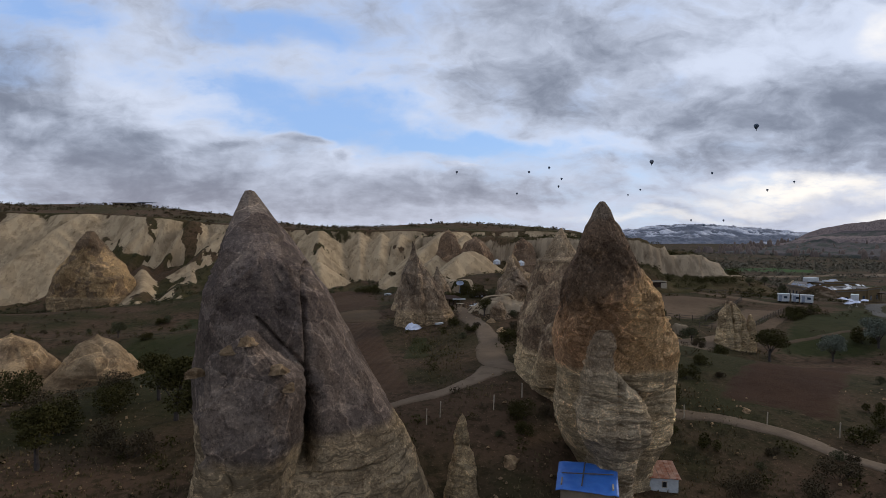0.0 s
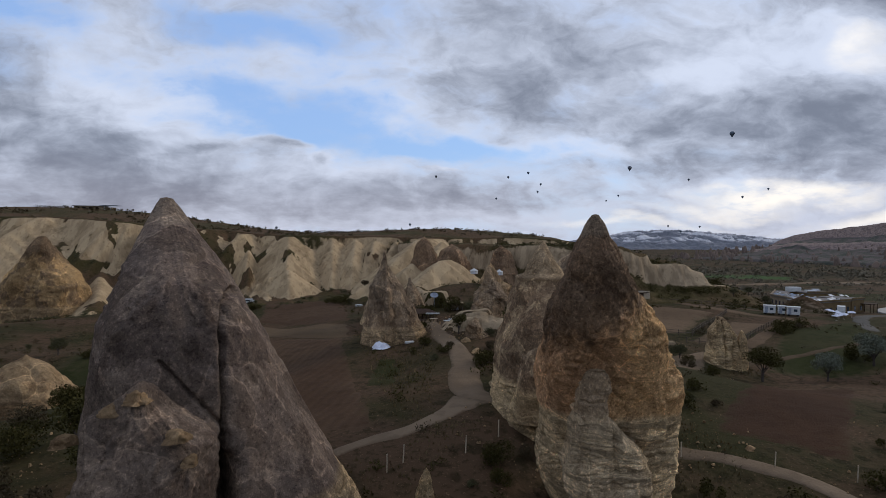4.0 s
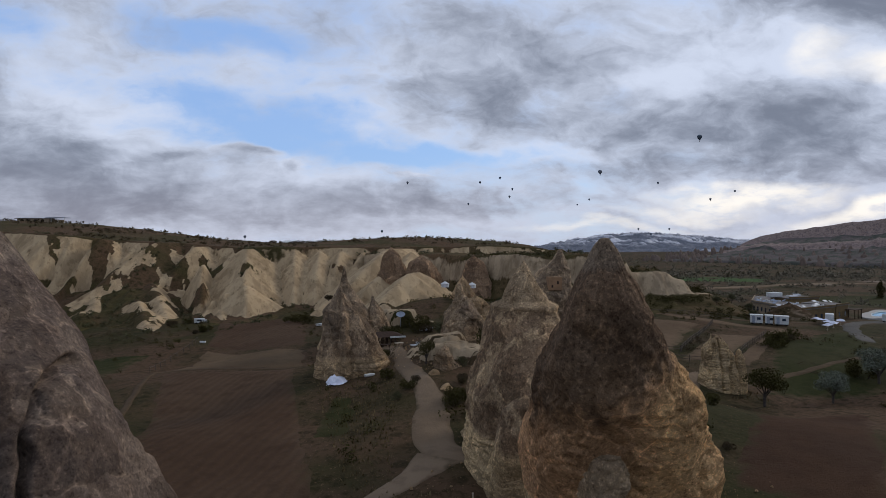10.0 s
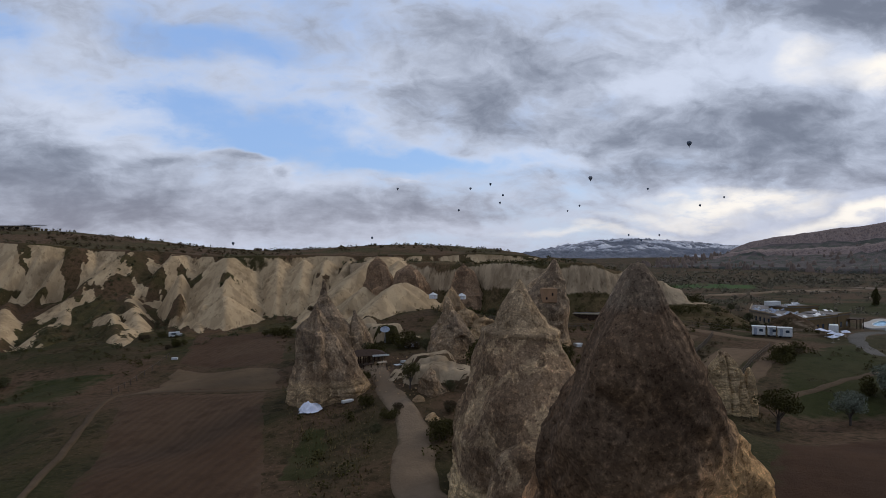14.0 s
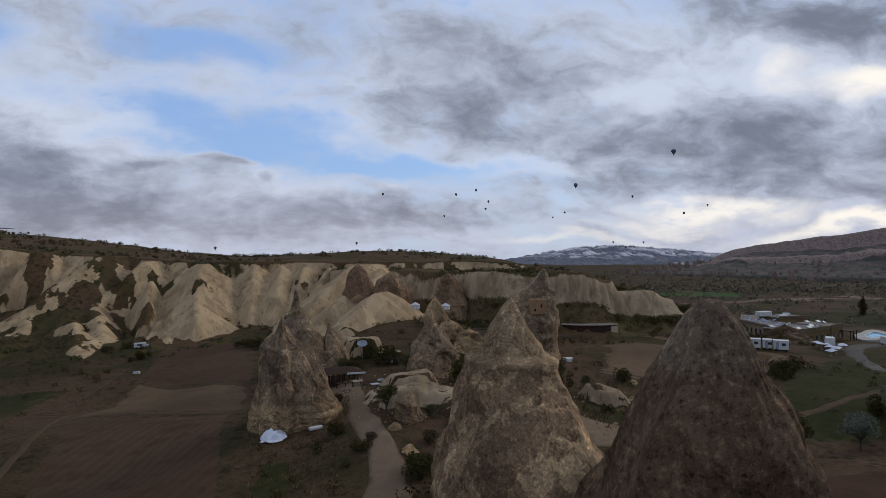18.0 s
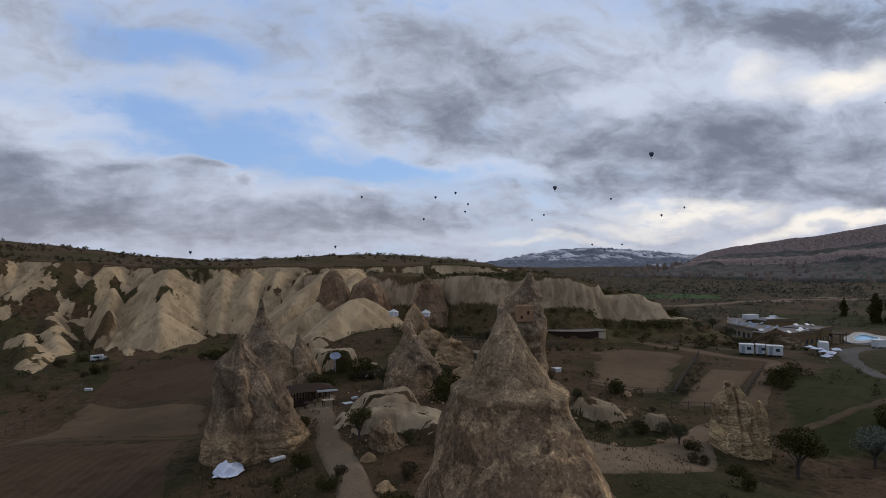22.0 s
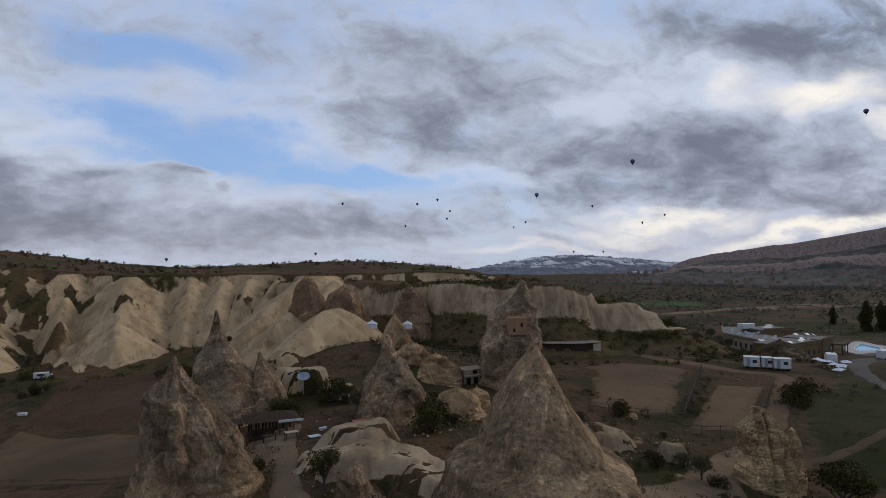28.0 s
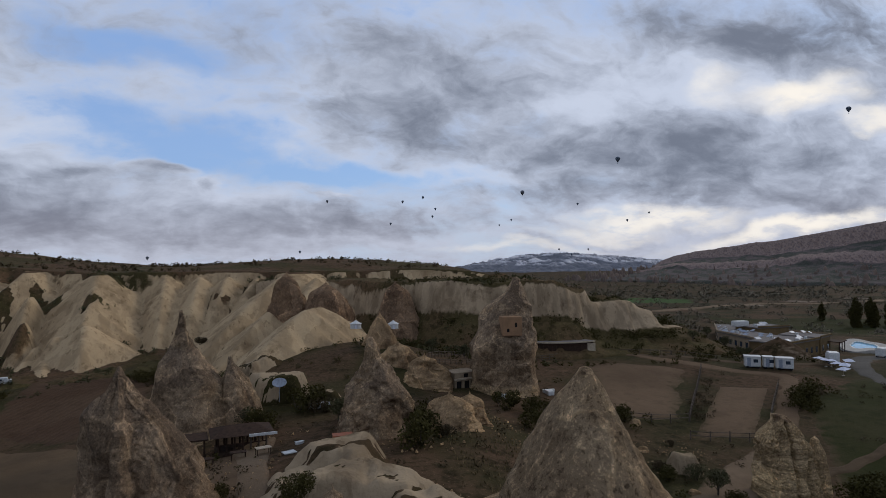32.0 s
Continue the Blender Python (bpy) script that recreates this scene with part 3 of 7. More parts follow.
RUST = plain("rusted_iron", (0.20, 0.075, 0.04), (0.32, 0.20, 0.14), 0.8, scale=1.6)
BLUE = plain("blue_sheeting", (0.025, 0.10, 0.33), (0.04, 0.14, 0.40), 0.45, scale=0.9)
OCHRE = plain("ochre_render", (0.150, 0.100, 0.048), (0.110, 0.074, 0.036), 0.85, scale=0.4)
STONE_WALL = plain("dressed_stone", (0.28, 0.21, 0.135), (0.2, 0.15, 0.1), 0.9, scale=0.8)
ROOF_GREY = plain("grey_roofing", (0.16, 0.14, 0.125), (0.12, 0.105, 0.095), 0.85, scale=0.5)
DARK = plain("dark_opening", (0.012, 0.011, 0.011), (0.02, 0.018, 0.016), 0.9)
WATER = plain("pool_water", (0.10, 0.42, 0.62), (0.08, 0.36, 0.56), 0.06, scale=0.2, bump=0.03)
PAVING = plain("pale_paving", (0.34, 0.31, 0.27), (0.26, 0.24, 0.21), 0.8, scale=0.6)
METAL = plain("grey_metal", (0.26, 0.28, 0.32), (0.18, 0.2, 0.23), 0.6, 0.4)
CARVED = plain("carved_ochre", (0.27, 0.155, 0.085), (0.21, 0.125, 0.07), 0.9, scale=0.8)
BARK = plain("bark", (0.07, 0.055, 0.045), (0.045, 0.036, 0.03), 0.95)
GLASS = plain("window_glass", (0.03, 0.04, 0.055), (0.02, 0.03, 0.04), 0.08, bump=0.0)


def leaf_material(name, a, b):
    m, nt, p = material(name, 0.75)
    rnd = nt.nodes.new("ShaderNodeNewGeometry").outputs["Random Per Island"]
    col = mixed(nt, rnd, a, b)
    col = mixed(nt, maths(nt, "MULTIPLY", ramp(nt, noise_tex(nt, where(nt), 0.6, 4.0), 0.4, 0.7), 0.5), col, tuple(0.5 * v for v in a))
    link(nt, col, p.inputs["Base Color"])
    return m


LEAF = leaf_material("dark_green_leaves", (0.035, 0.029, 0.008), (0.056, 0.048, 0.015))
LEAF_OLIVE = leaf_material("olive_leaves", (0.052, 0.048, 0.022), (0.082, 0.078, 0.039))
LEAF_GREY = leaf_material("silver_leaves", (0.098, 0.104, 0.074), (0.144, 0.149, 0.109))
LEAF_BROWN = leaf_material("brown_scrub", (0.049, 0.036, 0.020), (0.078, 0.056, 0.029))
# leaf colours lightened for the haze of distance
LEAF_FAR = leaf_material("hazy_far_woods", (0.104, 0.090, 0.062), (0.157, 0.129, 0.088))


# ---- the land ----
GROUND_LEVELS = [  # x, y, height of the valley floor
    (19, 54, 1.2), (9.3, 58.9, 7.0), (-3.4, 62.6, 6.6), (2.4, 69.6, 7.0), (6.8, 67.5, 9.4), (5.1, 75.2, 9.0), (0.4, 77.5, 7.4), (7, 81, 9.7), (12, 76, 9.6), (13.5, 67, 8.6), (19.5, 57, 1.2), (24, 56, 1.6), (17, 51.5, 0.9), (21.5, 52, 0.9), (20, 49, 0.8), (22, 62, 3.4),
    (-4, 87, 6.6), (-6.6, 89.4, 5.2), (2.2, 92.7, 8.8), (5, 96.5, 10.4), (3.8, 101.3, 10.2), (3, 121, 9.2), (-13, 119.5, 5.4), (8.5, 99, 11.3), (11, 105, 11.7), (8, 111, 11.2),
    (14, 113, 11.5), (20, 119, 10.6), (14, 122, 11.0), (5, 138, 10.4), (-4, 112, 8.2), (33.9, 70, 4.6), (57, 106, 1.0), (71, 110, 1.0), (-6, 102, 7.7), (-5.5, 99.5, 7.5),
    (-39, 139, 2.8), (-40, 159, 4.2), (-45, 193, 4.8), (-26, 183, 5.9), (40, 116, 4.2), (61, 127, 3.7), (63, 143, 5.0), (78, 178, 6.7), (121, 211, 1.6), (160, 206, 2.2),
    (-68, 142, 0.6), (-58, 95, -3.0), (36, 148, 7.6), (-15, 42, 2.5), (15, 50, 2.2), (99, 163, 5.4), (-120, 200, -3.0), (15, 165, 13.6), (240, 295, -4.0), (1.5, 48, 1.2),
    (4.5, 46, 1.2), (0, 42, 1.2), (28, 95, 5.5), (-12, 75, 5.0), (-20, 95, 3.8), (51, 113, 3.6), (84, 150, 5.2),
]


def valley(x, y):
    """The smooth height of the ground."""
    x, y = np.asarray(x, float), np.asarray(y, float)
    top, weight = 0.0, 0.0
    for px, py, pz in GROUND_LEVELS:
        w = 1.0 / ((x - px) ** 2 + (y - py) ** 2 + 60.0) ** 1.6
        top, weight = top + w * pz, weight + w
    z = top / weight
    far = np.hypot(x - 20, y - 110)
    z = z + (-4.0 - z) * smooth(150, 420, far)
    z = z - 18 * smooth(300, 1100, y) + 26 * smooth(500, 2200, np.hypot(x - 1000, (y - 500) * 0.2)) * 0
    return z


def ground_at(x, y):
    z = valley(x, y)
    z = z + 0.10 * fractal(xyz(x, y) * 0.16, 3, 11).reshape(np.shape(z))
    return z + 0.25 * grain(xyz(x, y) * 0.09, 5).reshape(np.shape(z)) + 0.5 * smooth(80, 200, np.hypot(np.asarray(x) - 15, np.asarray(y) - 95)) * grain(xyz(x, y) * 0.05, 6).reshape(np.shape(z))


def gz(x, y):
    return float(ground_at(np.array([float(x)]), np.array([float(y)]))[0])


def stretched(lo, hi, step, reach):
    inner = np.arange(lo, hi + step, step)
    outer, d = [], step
    while (outer[-1] if outer else 0) < reach:
        d *= 1.22
        outer.append((outer[-1] if outer else 0) + d)
    outer = np.array(outer)
    return np.r_[lo - outer[::-1], inner, inner[-1] + outer]


def make_ground():
    xs, ys = stretched(-150, 190, 1.2, 4300), stretched(-10, 260, 1.2, 4300)
    gx, gy = np.meshgrid(xs, ys)
    z = ground_at(gx, gy)
    z = z + 5 * smooth(400, 1500, np.hypot(gx, gy)) * fractal(xyz(gx, gy) * 0.004, 3, 12).reshape(z.shape)
    ob = piece("ground", np.stack([gx, gy, z], -1).reshape(-1, 3), sheet_faces(len(ys), len(xs)), EARTH)
    tagged(ob, "brown valley floor of soil and dry grass", "ground", kind="structure")


# crests of the tuff spurs: from x, y, z at the plateau down to x, y, z at the foot, and how steep the sides fall
SPURS_WEST = [
    (-196, 248, 32, -214, 200, -2, 0.8), (-170, 248, 32, -186, 205, -2, 0.75), (-146, 248, 31.5, -162, 201, -2, 0.7), (-128, 248, 29.5, -130, 236, 14, 1.3),
    (-113, 248, 29, -113, 236, 14, 1.4), (-103, 248, 28.6, -107, 234, 14, 1.3), (-82, 246, 27.6, -92, 220, 12, 0.8), (-69, 244, 25.6, -74, 228, 12, 1.2),
    (-60.8, 226, 19.5, -59, 214, 5, 2.2), (-49, 238, 25.4, -42.5, 203, 5.2, 0.92), (-43.2, 212, 13.5, -40, 198, 4.4, 0.8),
]
SPURS_EAST = [
    (-34, 246, 24.0, -30, 218, 6, 0.95), (-25, 246, 23.5, -23.5, 217, 6.5, 1.0), (-17.5, 246, 23.5, -19, 222, 8.5, 1.1), (-9, 246, 23.2, -13, 219, 9.5, 1.1),
    (1.5, 229, 25.6, -14.5, 193, 8.5, 0.80), (8, 224, 23.4, 2, 196, 11, 1.0), (6.1, 176, 18.6, -3.4, 158, 9.6, 0.85), (7, 183, 17, 9, 166, 12, 0.9),
    (-1, 200, 17.5, -9, 180, 8.4, 0.8), (15, 194, 15.0, 12, 182, 11, 1.3),
    (15, 243, 23.0, 16, 222, 14, 1.2), (25, 241, 22.5, 22, 220, 14, 1.1), (37, 245, 22.5, 33, 226, 14, 1.2), (49, 247, 21.5, 46, 228, 13, 1.2),
]
SLABS = [  # low bare beds of tuff that lean out of the slope
    (-76, 224, 13.5, -58, 190, 3.4, 0.7), (-57, 214, 14, -55, 204, 4, 1.9), (-95, 229, 12.5, -80, 193, 3, 0.75), (-72, 204, 9.6, -56, 172, 3.0, 0.7),
    (-86, 199, 6.4, -72, 168, 1.2, 0.55), (-110, 222, 11, -92, 184, 1.6, 0.8), (-62, 190, 6.4, -54, 166, 3.0, 0.6), (-124, 233, 12, -114, 210, 4.5, 0.8),
    (-103, 206, 6, -90, 176, 0.4, 0.55), (-50, 208, 7.5, -45, 194, 4.4, 1.0), (-16, 201, 10, -21, 186, 6.0, 0.9), (-49.5, 212, 11, -50, 203, 5, 1.6), (-53, 210, 9, -53.5, 203, 5, 2.0),
]
HOLLOWS = [(-47.0, 15.6, 20.6, 1.9), (-19.2, 17.6, 20.0, 1.2), (-12.2, 18.6, 21.4, 1.1), (-60, 9, 13, 1.6), (-88, 15, 17, 1.8), (-70, 6, 8.5, 2.0)]  # x, from z, to z, half width


def crest(x, y, row, ripple, round_=0.6, rills=0.42):
    """A spur: a sharp crest line whose sides flatten towards the foot, cut by rills that run straight down them."""
    x0, y0, z0, x1, y1, z1, steep = row
    long_ = math.hypot(x1 - x0, y1 - y0)
    ux, uy = (x1 - x0) / long_, (y1 - y0) / long_
    raw, aside = (x - x0) * ux + (y - y0) * uy, (x - x0) * -uy + (y - y0) * ux
    t = np.clip(raw / long_, -0.3, 1.0)
    off = np.hypot(raw - t * long_, aside)
    q = t * long_ + 5.0 * np.arctan2(np.maximum(raw - long_, 0), np.abs(aside) + 0.4)
    rill = ridged(xyz(q * 0.30 + 0.3 * ripple, 9.0 * np.sign(aside) + x0, 0.02 * off), 3, 25).reshape(x.shape)
    s = np.clip(t, 0, 1)
    fall = steep * (np.sqrt(off**2 + round_**2) - round_ + 0.5 * ripple * smooth(0, 5, off))
    fall = 0.45 * fall + 11 * (1 - np.exp(-np.maximum(fall, 0) / 20)) + 0.55 * np.minimum(fall, 0)
    return z0 + (z1 - z0) * (0.7 * s + 0.3 * s * s) - fall + rills * rill * smooth(0.3, 4, off)


def plateau(x, y):
    rise = 6.0 * smooth(-45, -150, x) * smooth(700, 400, y) + 5.5 * smooth(-85, -180, x) * smooth(245, 320, y) * smooth(420, 340, y) + 3.4 * np.exp(-(((x - 12) / 45) ** 2)) * smooth(240, 330, y)
    rise = rise - 14 * smooth(360, 700, y)
    return 25.0 + rise - 3.5 * smooth(40, 120, x) + 1.1 * smooth(245, 330, y) + 0.5 * fractal(xyz(x * 0.05, y * 0.05), 3, 31).reshape(x.shape)


def cliff_height(x, y):
    """The terrace, the spurs cut by gullies, the plateau, and how bare each place is."""
    ripple = 0.7 * fractal(xyz(x * 0.16, y * 0.10), 3, 25).reshape(x.shape) + 1.2 * grain(xyz(x * 0.06, y * 0.06), 23).reshape(x.shape)
    fine = fractal(xyz(x * 0.5, y * 0.22), 3, 27).reshape(x.shape)
    west = smooth(-62, -80, x) * smooth(-150, -128, x)
    slope = valley(x, y) - 1.5 + 1.6 * smooth(172, 190, y) + 9.5 * west * smooth(188, 228, y) + 5.0 * (1 - west) * smooth(215, 246, y)
    slope = slope + 0.5 * fine + 0.8 * ripple * 0.4
    edge = 249 + 5.0 * grain(xyz(x * 0.05, 0 * x), 21).reshape(x.shape) + 0.8 * ripple
    top = plateau(x, y)
    # draperies: crests at uneven steps along the wall, straight sides between them and sharp gullies
    along = x - 0.45 * (y - 246) + 0.25 * (y - 246) * grain(xyz(x * 0.02, 0 * x), 29).reshape(x.shape) + 2.5 * grain(xyz(x * 0.07, y * 0.05), 28).reshape(x.shape)
    step = along / 19 + 0.8 * grain(xyz(along * 0.045, 0 * x), 22).reshape(x.shape)
    fold = 1 - np.abs(2 * (step - np.floor(step)) - 1)
    minor = along / 3.6 + 0.9 * grain(xyz(along * 0.11, 0 * x), 24).reshape(x.shape)
    minor = 1 - np.abs(2 * (minor - np.floor(minor)) - 1)
    sway = grain(xyz(np.floor(step) * 5.7, 0 * x), 26).reshape(x.shape)
    run_out = 0.30 + (0.95 + 0.4 * sway) * fold + 0.10 * minor
    wall = np.maximum(top + 0.4 - np.maximum(edge + 2 - y, 0) / run_out, slope - 1)
    spur, other = np.full(x.shape, -90.0), np.full(x.shape, -90.0)
    for row in SPURS_WEST + SPURS_EAST:
        h = crest(x, y, row, ripple)
        other = np.maximum(other, np.minimum(spur, h))
        spur = np.maximum(spur, h)
    gully = smooth(0.5, 0.05, spur - other)
    slab = np.full(x.shape, -90.0)
    for row in SLABS:
        slab = np.maximum(slab, crest(x, y, (*row[:6], 1.5 * row[6]), 1.6 * ripple, 1.2, 0.25))
    gully = gully * (slab < spur)
    spur = np.maximum(spur - 0.7 * gully, slab) + 0.16 * fine
    z = np.maximum(np.maximum(slope, wall), spur)
    tangle = fractal(xyz(x * 0.13 + 0.05 * y, y * 0.085), 4, 37, 0.62).reshape(x.shape)
    pale_wall = smooth(0.4, 1.6, wall - slope) * (1 - 0.8 * west * smooth(19.5, 16.0, wall + 2.2 * ripple))
    # fold bottoms turn to soil colour: scrub, and the creases' shade painted in
    pale_wall = pale_wall * (1 - 0.75 * smooth(0.10, 0.02, fold) * smooth(-0.25, 0.3, tangle))
    bare = np.maximum(smooth(-0.25, 0.35, spur - np.maximum(slope, wall)), pale_wall)
    vee = smooth(0.42, 0.12, fold) * smooth(10, 3, top - z) * (spur < wall + 0.3)
    # scrub takes the dips of the broken slope in the west and the feet of the gullies
    wild = smooth(-50, -60, x) * smooth(-140, -128, x)
    bare = bare * (1 - wild * 0.9 * smooth(0.16, 0.30, tangle + 0.12 * smooth(0.6, 0.1, fold) - 0.10 * (slab > spur - 0.2)))
    bare = bare * (1 - smooth(0.5, 0.62, tangle) * smooth(12, 5, top - z))
    # the gully term darkens where spurs meet: scrub and painted shade together
    bare = bare * smooth(0.0, 0.9, top - z) * (1 - 0.45 * vee) * (1 - 0.6 * gully * (spur > wall))
    # shallow dents in soil colour, which stands for scrub and the holes' shade
    for hx, z0, z1, half in HOLLOWS:
        u = np.clip((z - z0) / (z1 - z0), 0, 1)
        hole = smooth(1.0, 0.6, np.abs(x - hx + 0.3 * fine) / (half * (0.15 + 0.9 * u) + 0.05)) * smooth(0, 0.12, u) * smooth(1.0, 0.85, u)
        bare = bare * (1 - hole)
        z = z - 1.2 * hole
    return np.minimum(z, top), bare


def zoned(ob, values):
    """Stores how bare the rock is at each vertex."""
    layer = ob.data.attributes.new("bare", "FLOAT", "POINT")
    layer.data.foreach_set("value", np.asarray(values, np.float32).ravel())
    return ob


def make_cliff():
    xs = np.r_[np.arange(-420, -200, 6.0), np.arange(-200, -130, 1.0), np.arange(-130, 66, 0.6), np.arange(66, 200, 5.0)]
    ys = np.r_[np.arange(154, 256, 0.6), np.arange(256, 400, 5.0), np.arange(400, 1200, 40.0)]
    gx, gy = np.meshgrid(xs, ys)
    z, bare = cliff_height(gx, gy)
    z = z - 45 * smooth(58, 120, gx) - 30 * smooth(600, 1200, gy)
    ob = piece("tuff_cliff", np.stack([gx, gy, z], -1).reshape(-1, 3), sheet_faces(len(ys), len(xs)), CLIFF)
    zoned(ob, bare)
    tagged(ob, "pale eroded tuff cliff with spurs and gullies", "cliff", kind="structure")


def ridge_height(gx, gy):
    """The flat-topped wall of tuff behind the dwelling rock, and how bare it is."""
    wob = fractal(xyz(gx * 0.06, gy * 0.06), 3, 41).reshape(gx.shape)
    front = 193 + 2.2 * wob + 0.12 * np.abs(gx - 60)
    front = front + 30 * smooth(44, 8, gx) + 1.1 * ridged(xyz(gx * 0.16, 0 * gx), 3, 45).reshape(gx.shape)
    top = np.interp(gx + 0.8 * wob, (48, 57, 65, 68, 71.8, 73.2, 77, 82, 86, 89, 91.5, 94, 100), (22.6, 23.4, 22.6, 20.9, 20.6, 17.9, 17.2, 17.9, 17.1, 15.4, 14.2, 10.4, 7)) + 0.4 * wob
    depth = gy - front
    end = smooth(98, 94, gx + 1.0 * wob)
    wall = smooth(-2.6, 2.6, depth + 0.4 * grain(xyz(gx * 0.3, 0 * gx), 43).reshape(gx.shape))
    skirt = 6.5 + (3.4 + 4.2 * smooth(74, 64, gx)) * smooth(-15, -1, depth) + 0.8 * wob
    z = skirt + (top - skirt) * wall * end + 0.5 * wall * fractal(xyz(gx * 0.35, gy * 0.35), 3, 44).reshape(gx.shape)
    z = 0.3 * np.round(z / 1.9) * 1.9 + 0.7 * z
    z = z - 14 * smooth(-14, -17, depth) - 9 * smooth(95, 125, gx) - 16 * smooth(30, 60, depth)
    return z, smooth(-3, 0, depth) * smooth(3.5, 1.5, depth - 1.5 * wob) * smooth(112, 98, gx)


def make_ridge():
    xs, ys = np.arange(-8, 130, 0.8), np.arange(176, 262, 0.8)
    gx, gy = np.meshgrid(xs, ys)
    z, bare = ridge_height(gx, gy)
    ob = piece("tuff_ridge", np.stack([gx, gy, z], -1).reshape(-1, 3), sheet_faces(len(ys), len(xs)), RIDGE)
    zoned(ob, bare)
    tagged(ob, "flat-topped ridge of pale banded tuff", "ridge", kind="structure")


def surface(x, y):
    """The height of the open land at arrays of places, and how bare it is there."""
    z, bare = ground_at(x, y), np.zeros(x.shape)
    c, b = cliff_height(x, y)
    c = np.where((x < 62) & (y > 154) & (y < 900), c, -99)
    r, rb = ridge_height(x, y)
    r = np.where((x > -8) & (x < 130) & (y > 176) & (y < 262), r, -99)
    bare = np.where(c > z, b, bare)
    z = np.maximum(z, c)
    return np.maximum(z, r), np.where(r > z, rb, bare)


def make_far():
    """The table mountain and the hills with snow in the streaks, far off."""
    a, r = np.linspace(0, 1, 420), np.linspace(0, 1, 130)
    s, u = np.meshgrid(a, r)
    # the foot line runs from far ahead to the right of the valley
    px, py = 560 + 900 * s, 1650 - 1250 * s
    reach = 700 * u
    wob, cut = fractal(xyz(s * 14, u * 3), 4, 51).reshape(s.shape), ridged(xyz(s * 34, u * 2.2), 3, 53).reshape(s.shape)
    rim = 40 + 236 * (s - 0.13)
    share = 0.5 * smooth(0, 0.62, u) ** 1.3 + 0.10 * smooth(0.36, 0.39, u + 0.03 * wob) + 0.34 * smooth(0.55, 0.61, u + 0.015 * wob) + 0.16 * smooth(0.68, 1.0, u)
    z = -16 + (np.maximum(rim, 10) + 16) * share + 5 * (wob + 0.6 * cut) * smooth(0, 0.25, u) * smooth(0.72, 0.5, u)
    z = (z + 16) * smooth(0.07, 0.15, s + 0.012 * wob) - 16 - 30 * smooth(0.05, 0.0, u) - 30 * smooth(0.12, 0.07, s)
    ob = piece("table_mountain", np.stack([px + 0.81 * reach, py + 0.58 * reach, z], -1).reshape(-1, 3), sheet_faces(len(r), len(a)), HAZED_EARTH)
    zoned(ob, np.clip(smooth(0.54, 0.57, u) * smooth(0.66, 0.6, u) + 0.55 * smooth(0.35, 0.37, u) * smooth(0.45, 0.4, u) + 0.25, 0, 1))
    tagged(ob, "long brown table mountain with a cliff rim", "mountain", kind="structure")
    xs, ys = np.linspace(-200, 3700, 620), np.linspace(2900, 4200, 160)
    gx, gy = np.meshgrid(xs, ys)
    hill = np.exp(-(((gx - 1560) / 620) ** 2)) * 120 + 60 * np.exp(-(((gx - 2500) / 700) ** 2))
    folds = ridged(xyz(gx * 0.016 + gy * 0.006, gy * 0.010), 4, 61).reshape(gx.shape)
    z = -60 + hill * smooth(2900, 3900, gy) + 17 * folds * smooth(2900, 3400, gy)
    ob = piece("distant_hills", np.stack([gx, gy, z], -1).reshape(-1, 3), sheet_faces(len(ys), len(xs)), SNOWY)
    zoned(ob, smooth(0.0, 1.1, folds) * 0.72 * (0.45 + 0.3 * smooth(-5, 40, z)))
    tagged(ob, "distant blue-grey hills streaked with snow", "hills", kind="structure")
    rng = np.random.default_rng(9)
    verts, faces = [], []
    for k in range(520):
        t, v = rng.uniform(0.05, 0.95), rng.uniform(0.0, 0.5)
        cx, cy = 560 + 900 * t + 0.81 * 700 * v, 1650 - 1250 * t + 0.58 * 700 * v
        cz, h, w = -18 + (56 + 215 * (t - 0.13)) * 0.5 * float(smooth(0, 0.62, v)) ** 1.3, rng.uniform(4, 15), rng.uniform(3, 9)
        at, n = len(verts), 7
        for lift, grow in ((-6, 1.1), (0.45 * h, 0.62), (0.8 * h, 0.34)):
            verts += [(cx + w * grow * rng.uniform(0.8, 1.2) * math.cos(6.283 * j / n), cy + w * grow * math.sin(6.283 * j / n), cz + lift) for j in range(n)]
        verts.append((cx, cy, cz + h))
        faces += [(at + q * n + j, at + q * n + (j + 1) % n, at + (q + 1) * n + (j + 1) % n, at + (q + 1) * n + j) for q in (0, 1) for j in range(n)]
        faces += [(at + 2 * n + j, at + 2 * n + (j + 1) % n, at + 3 * n) for j in range(n)]
    ob = piece("far_pinnacles", verts, faces, FAR_ROCK)
    tagged(ob, "field of small tuff pinnacles below the mountain", "rock pinnacles", kind="stuff")


FAR_ROCK = plain("far_tuff", (0.16, 0.115, 0.088), (0.10, 0.074, 0.06), 0.95, scale=0.02, local=False)
SNOWY = land_material("snow_streaked_hills", (0.618, 0.597, 0.589), (0.412, 0.398, 0.423), (0.175, 0.174, 0.189), (0.144, 0.147, 0.161), (0.90, 0.99), 0.006, True)
make_ground()
make_cliff()
make_ridge()
make_far()


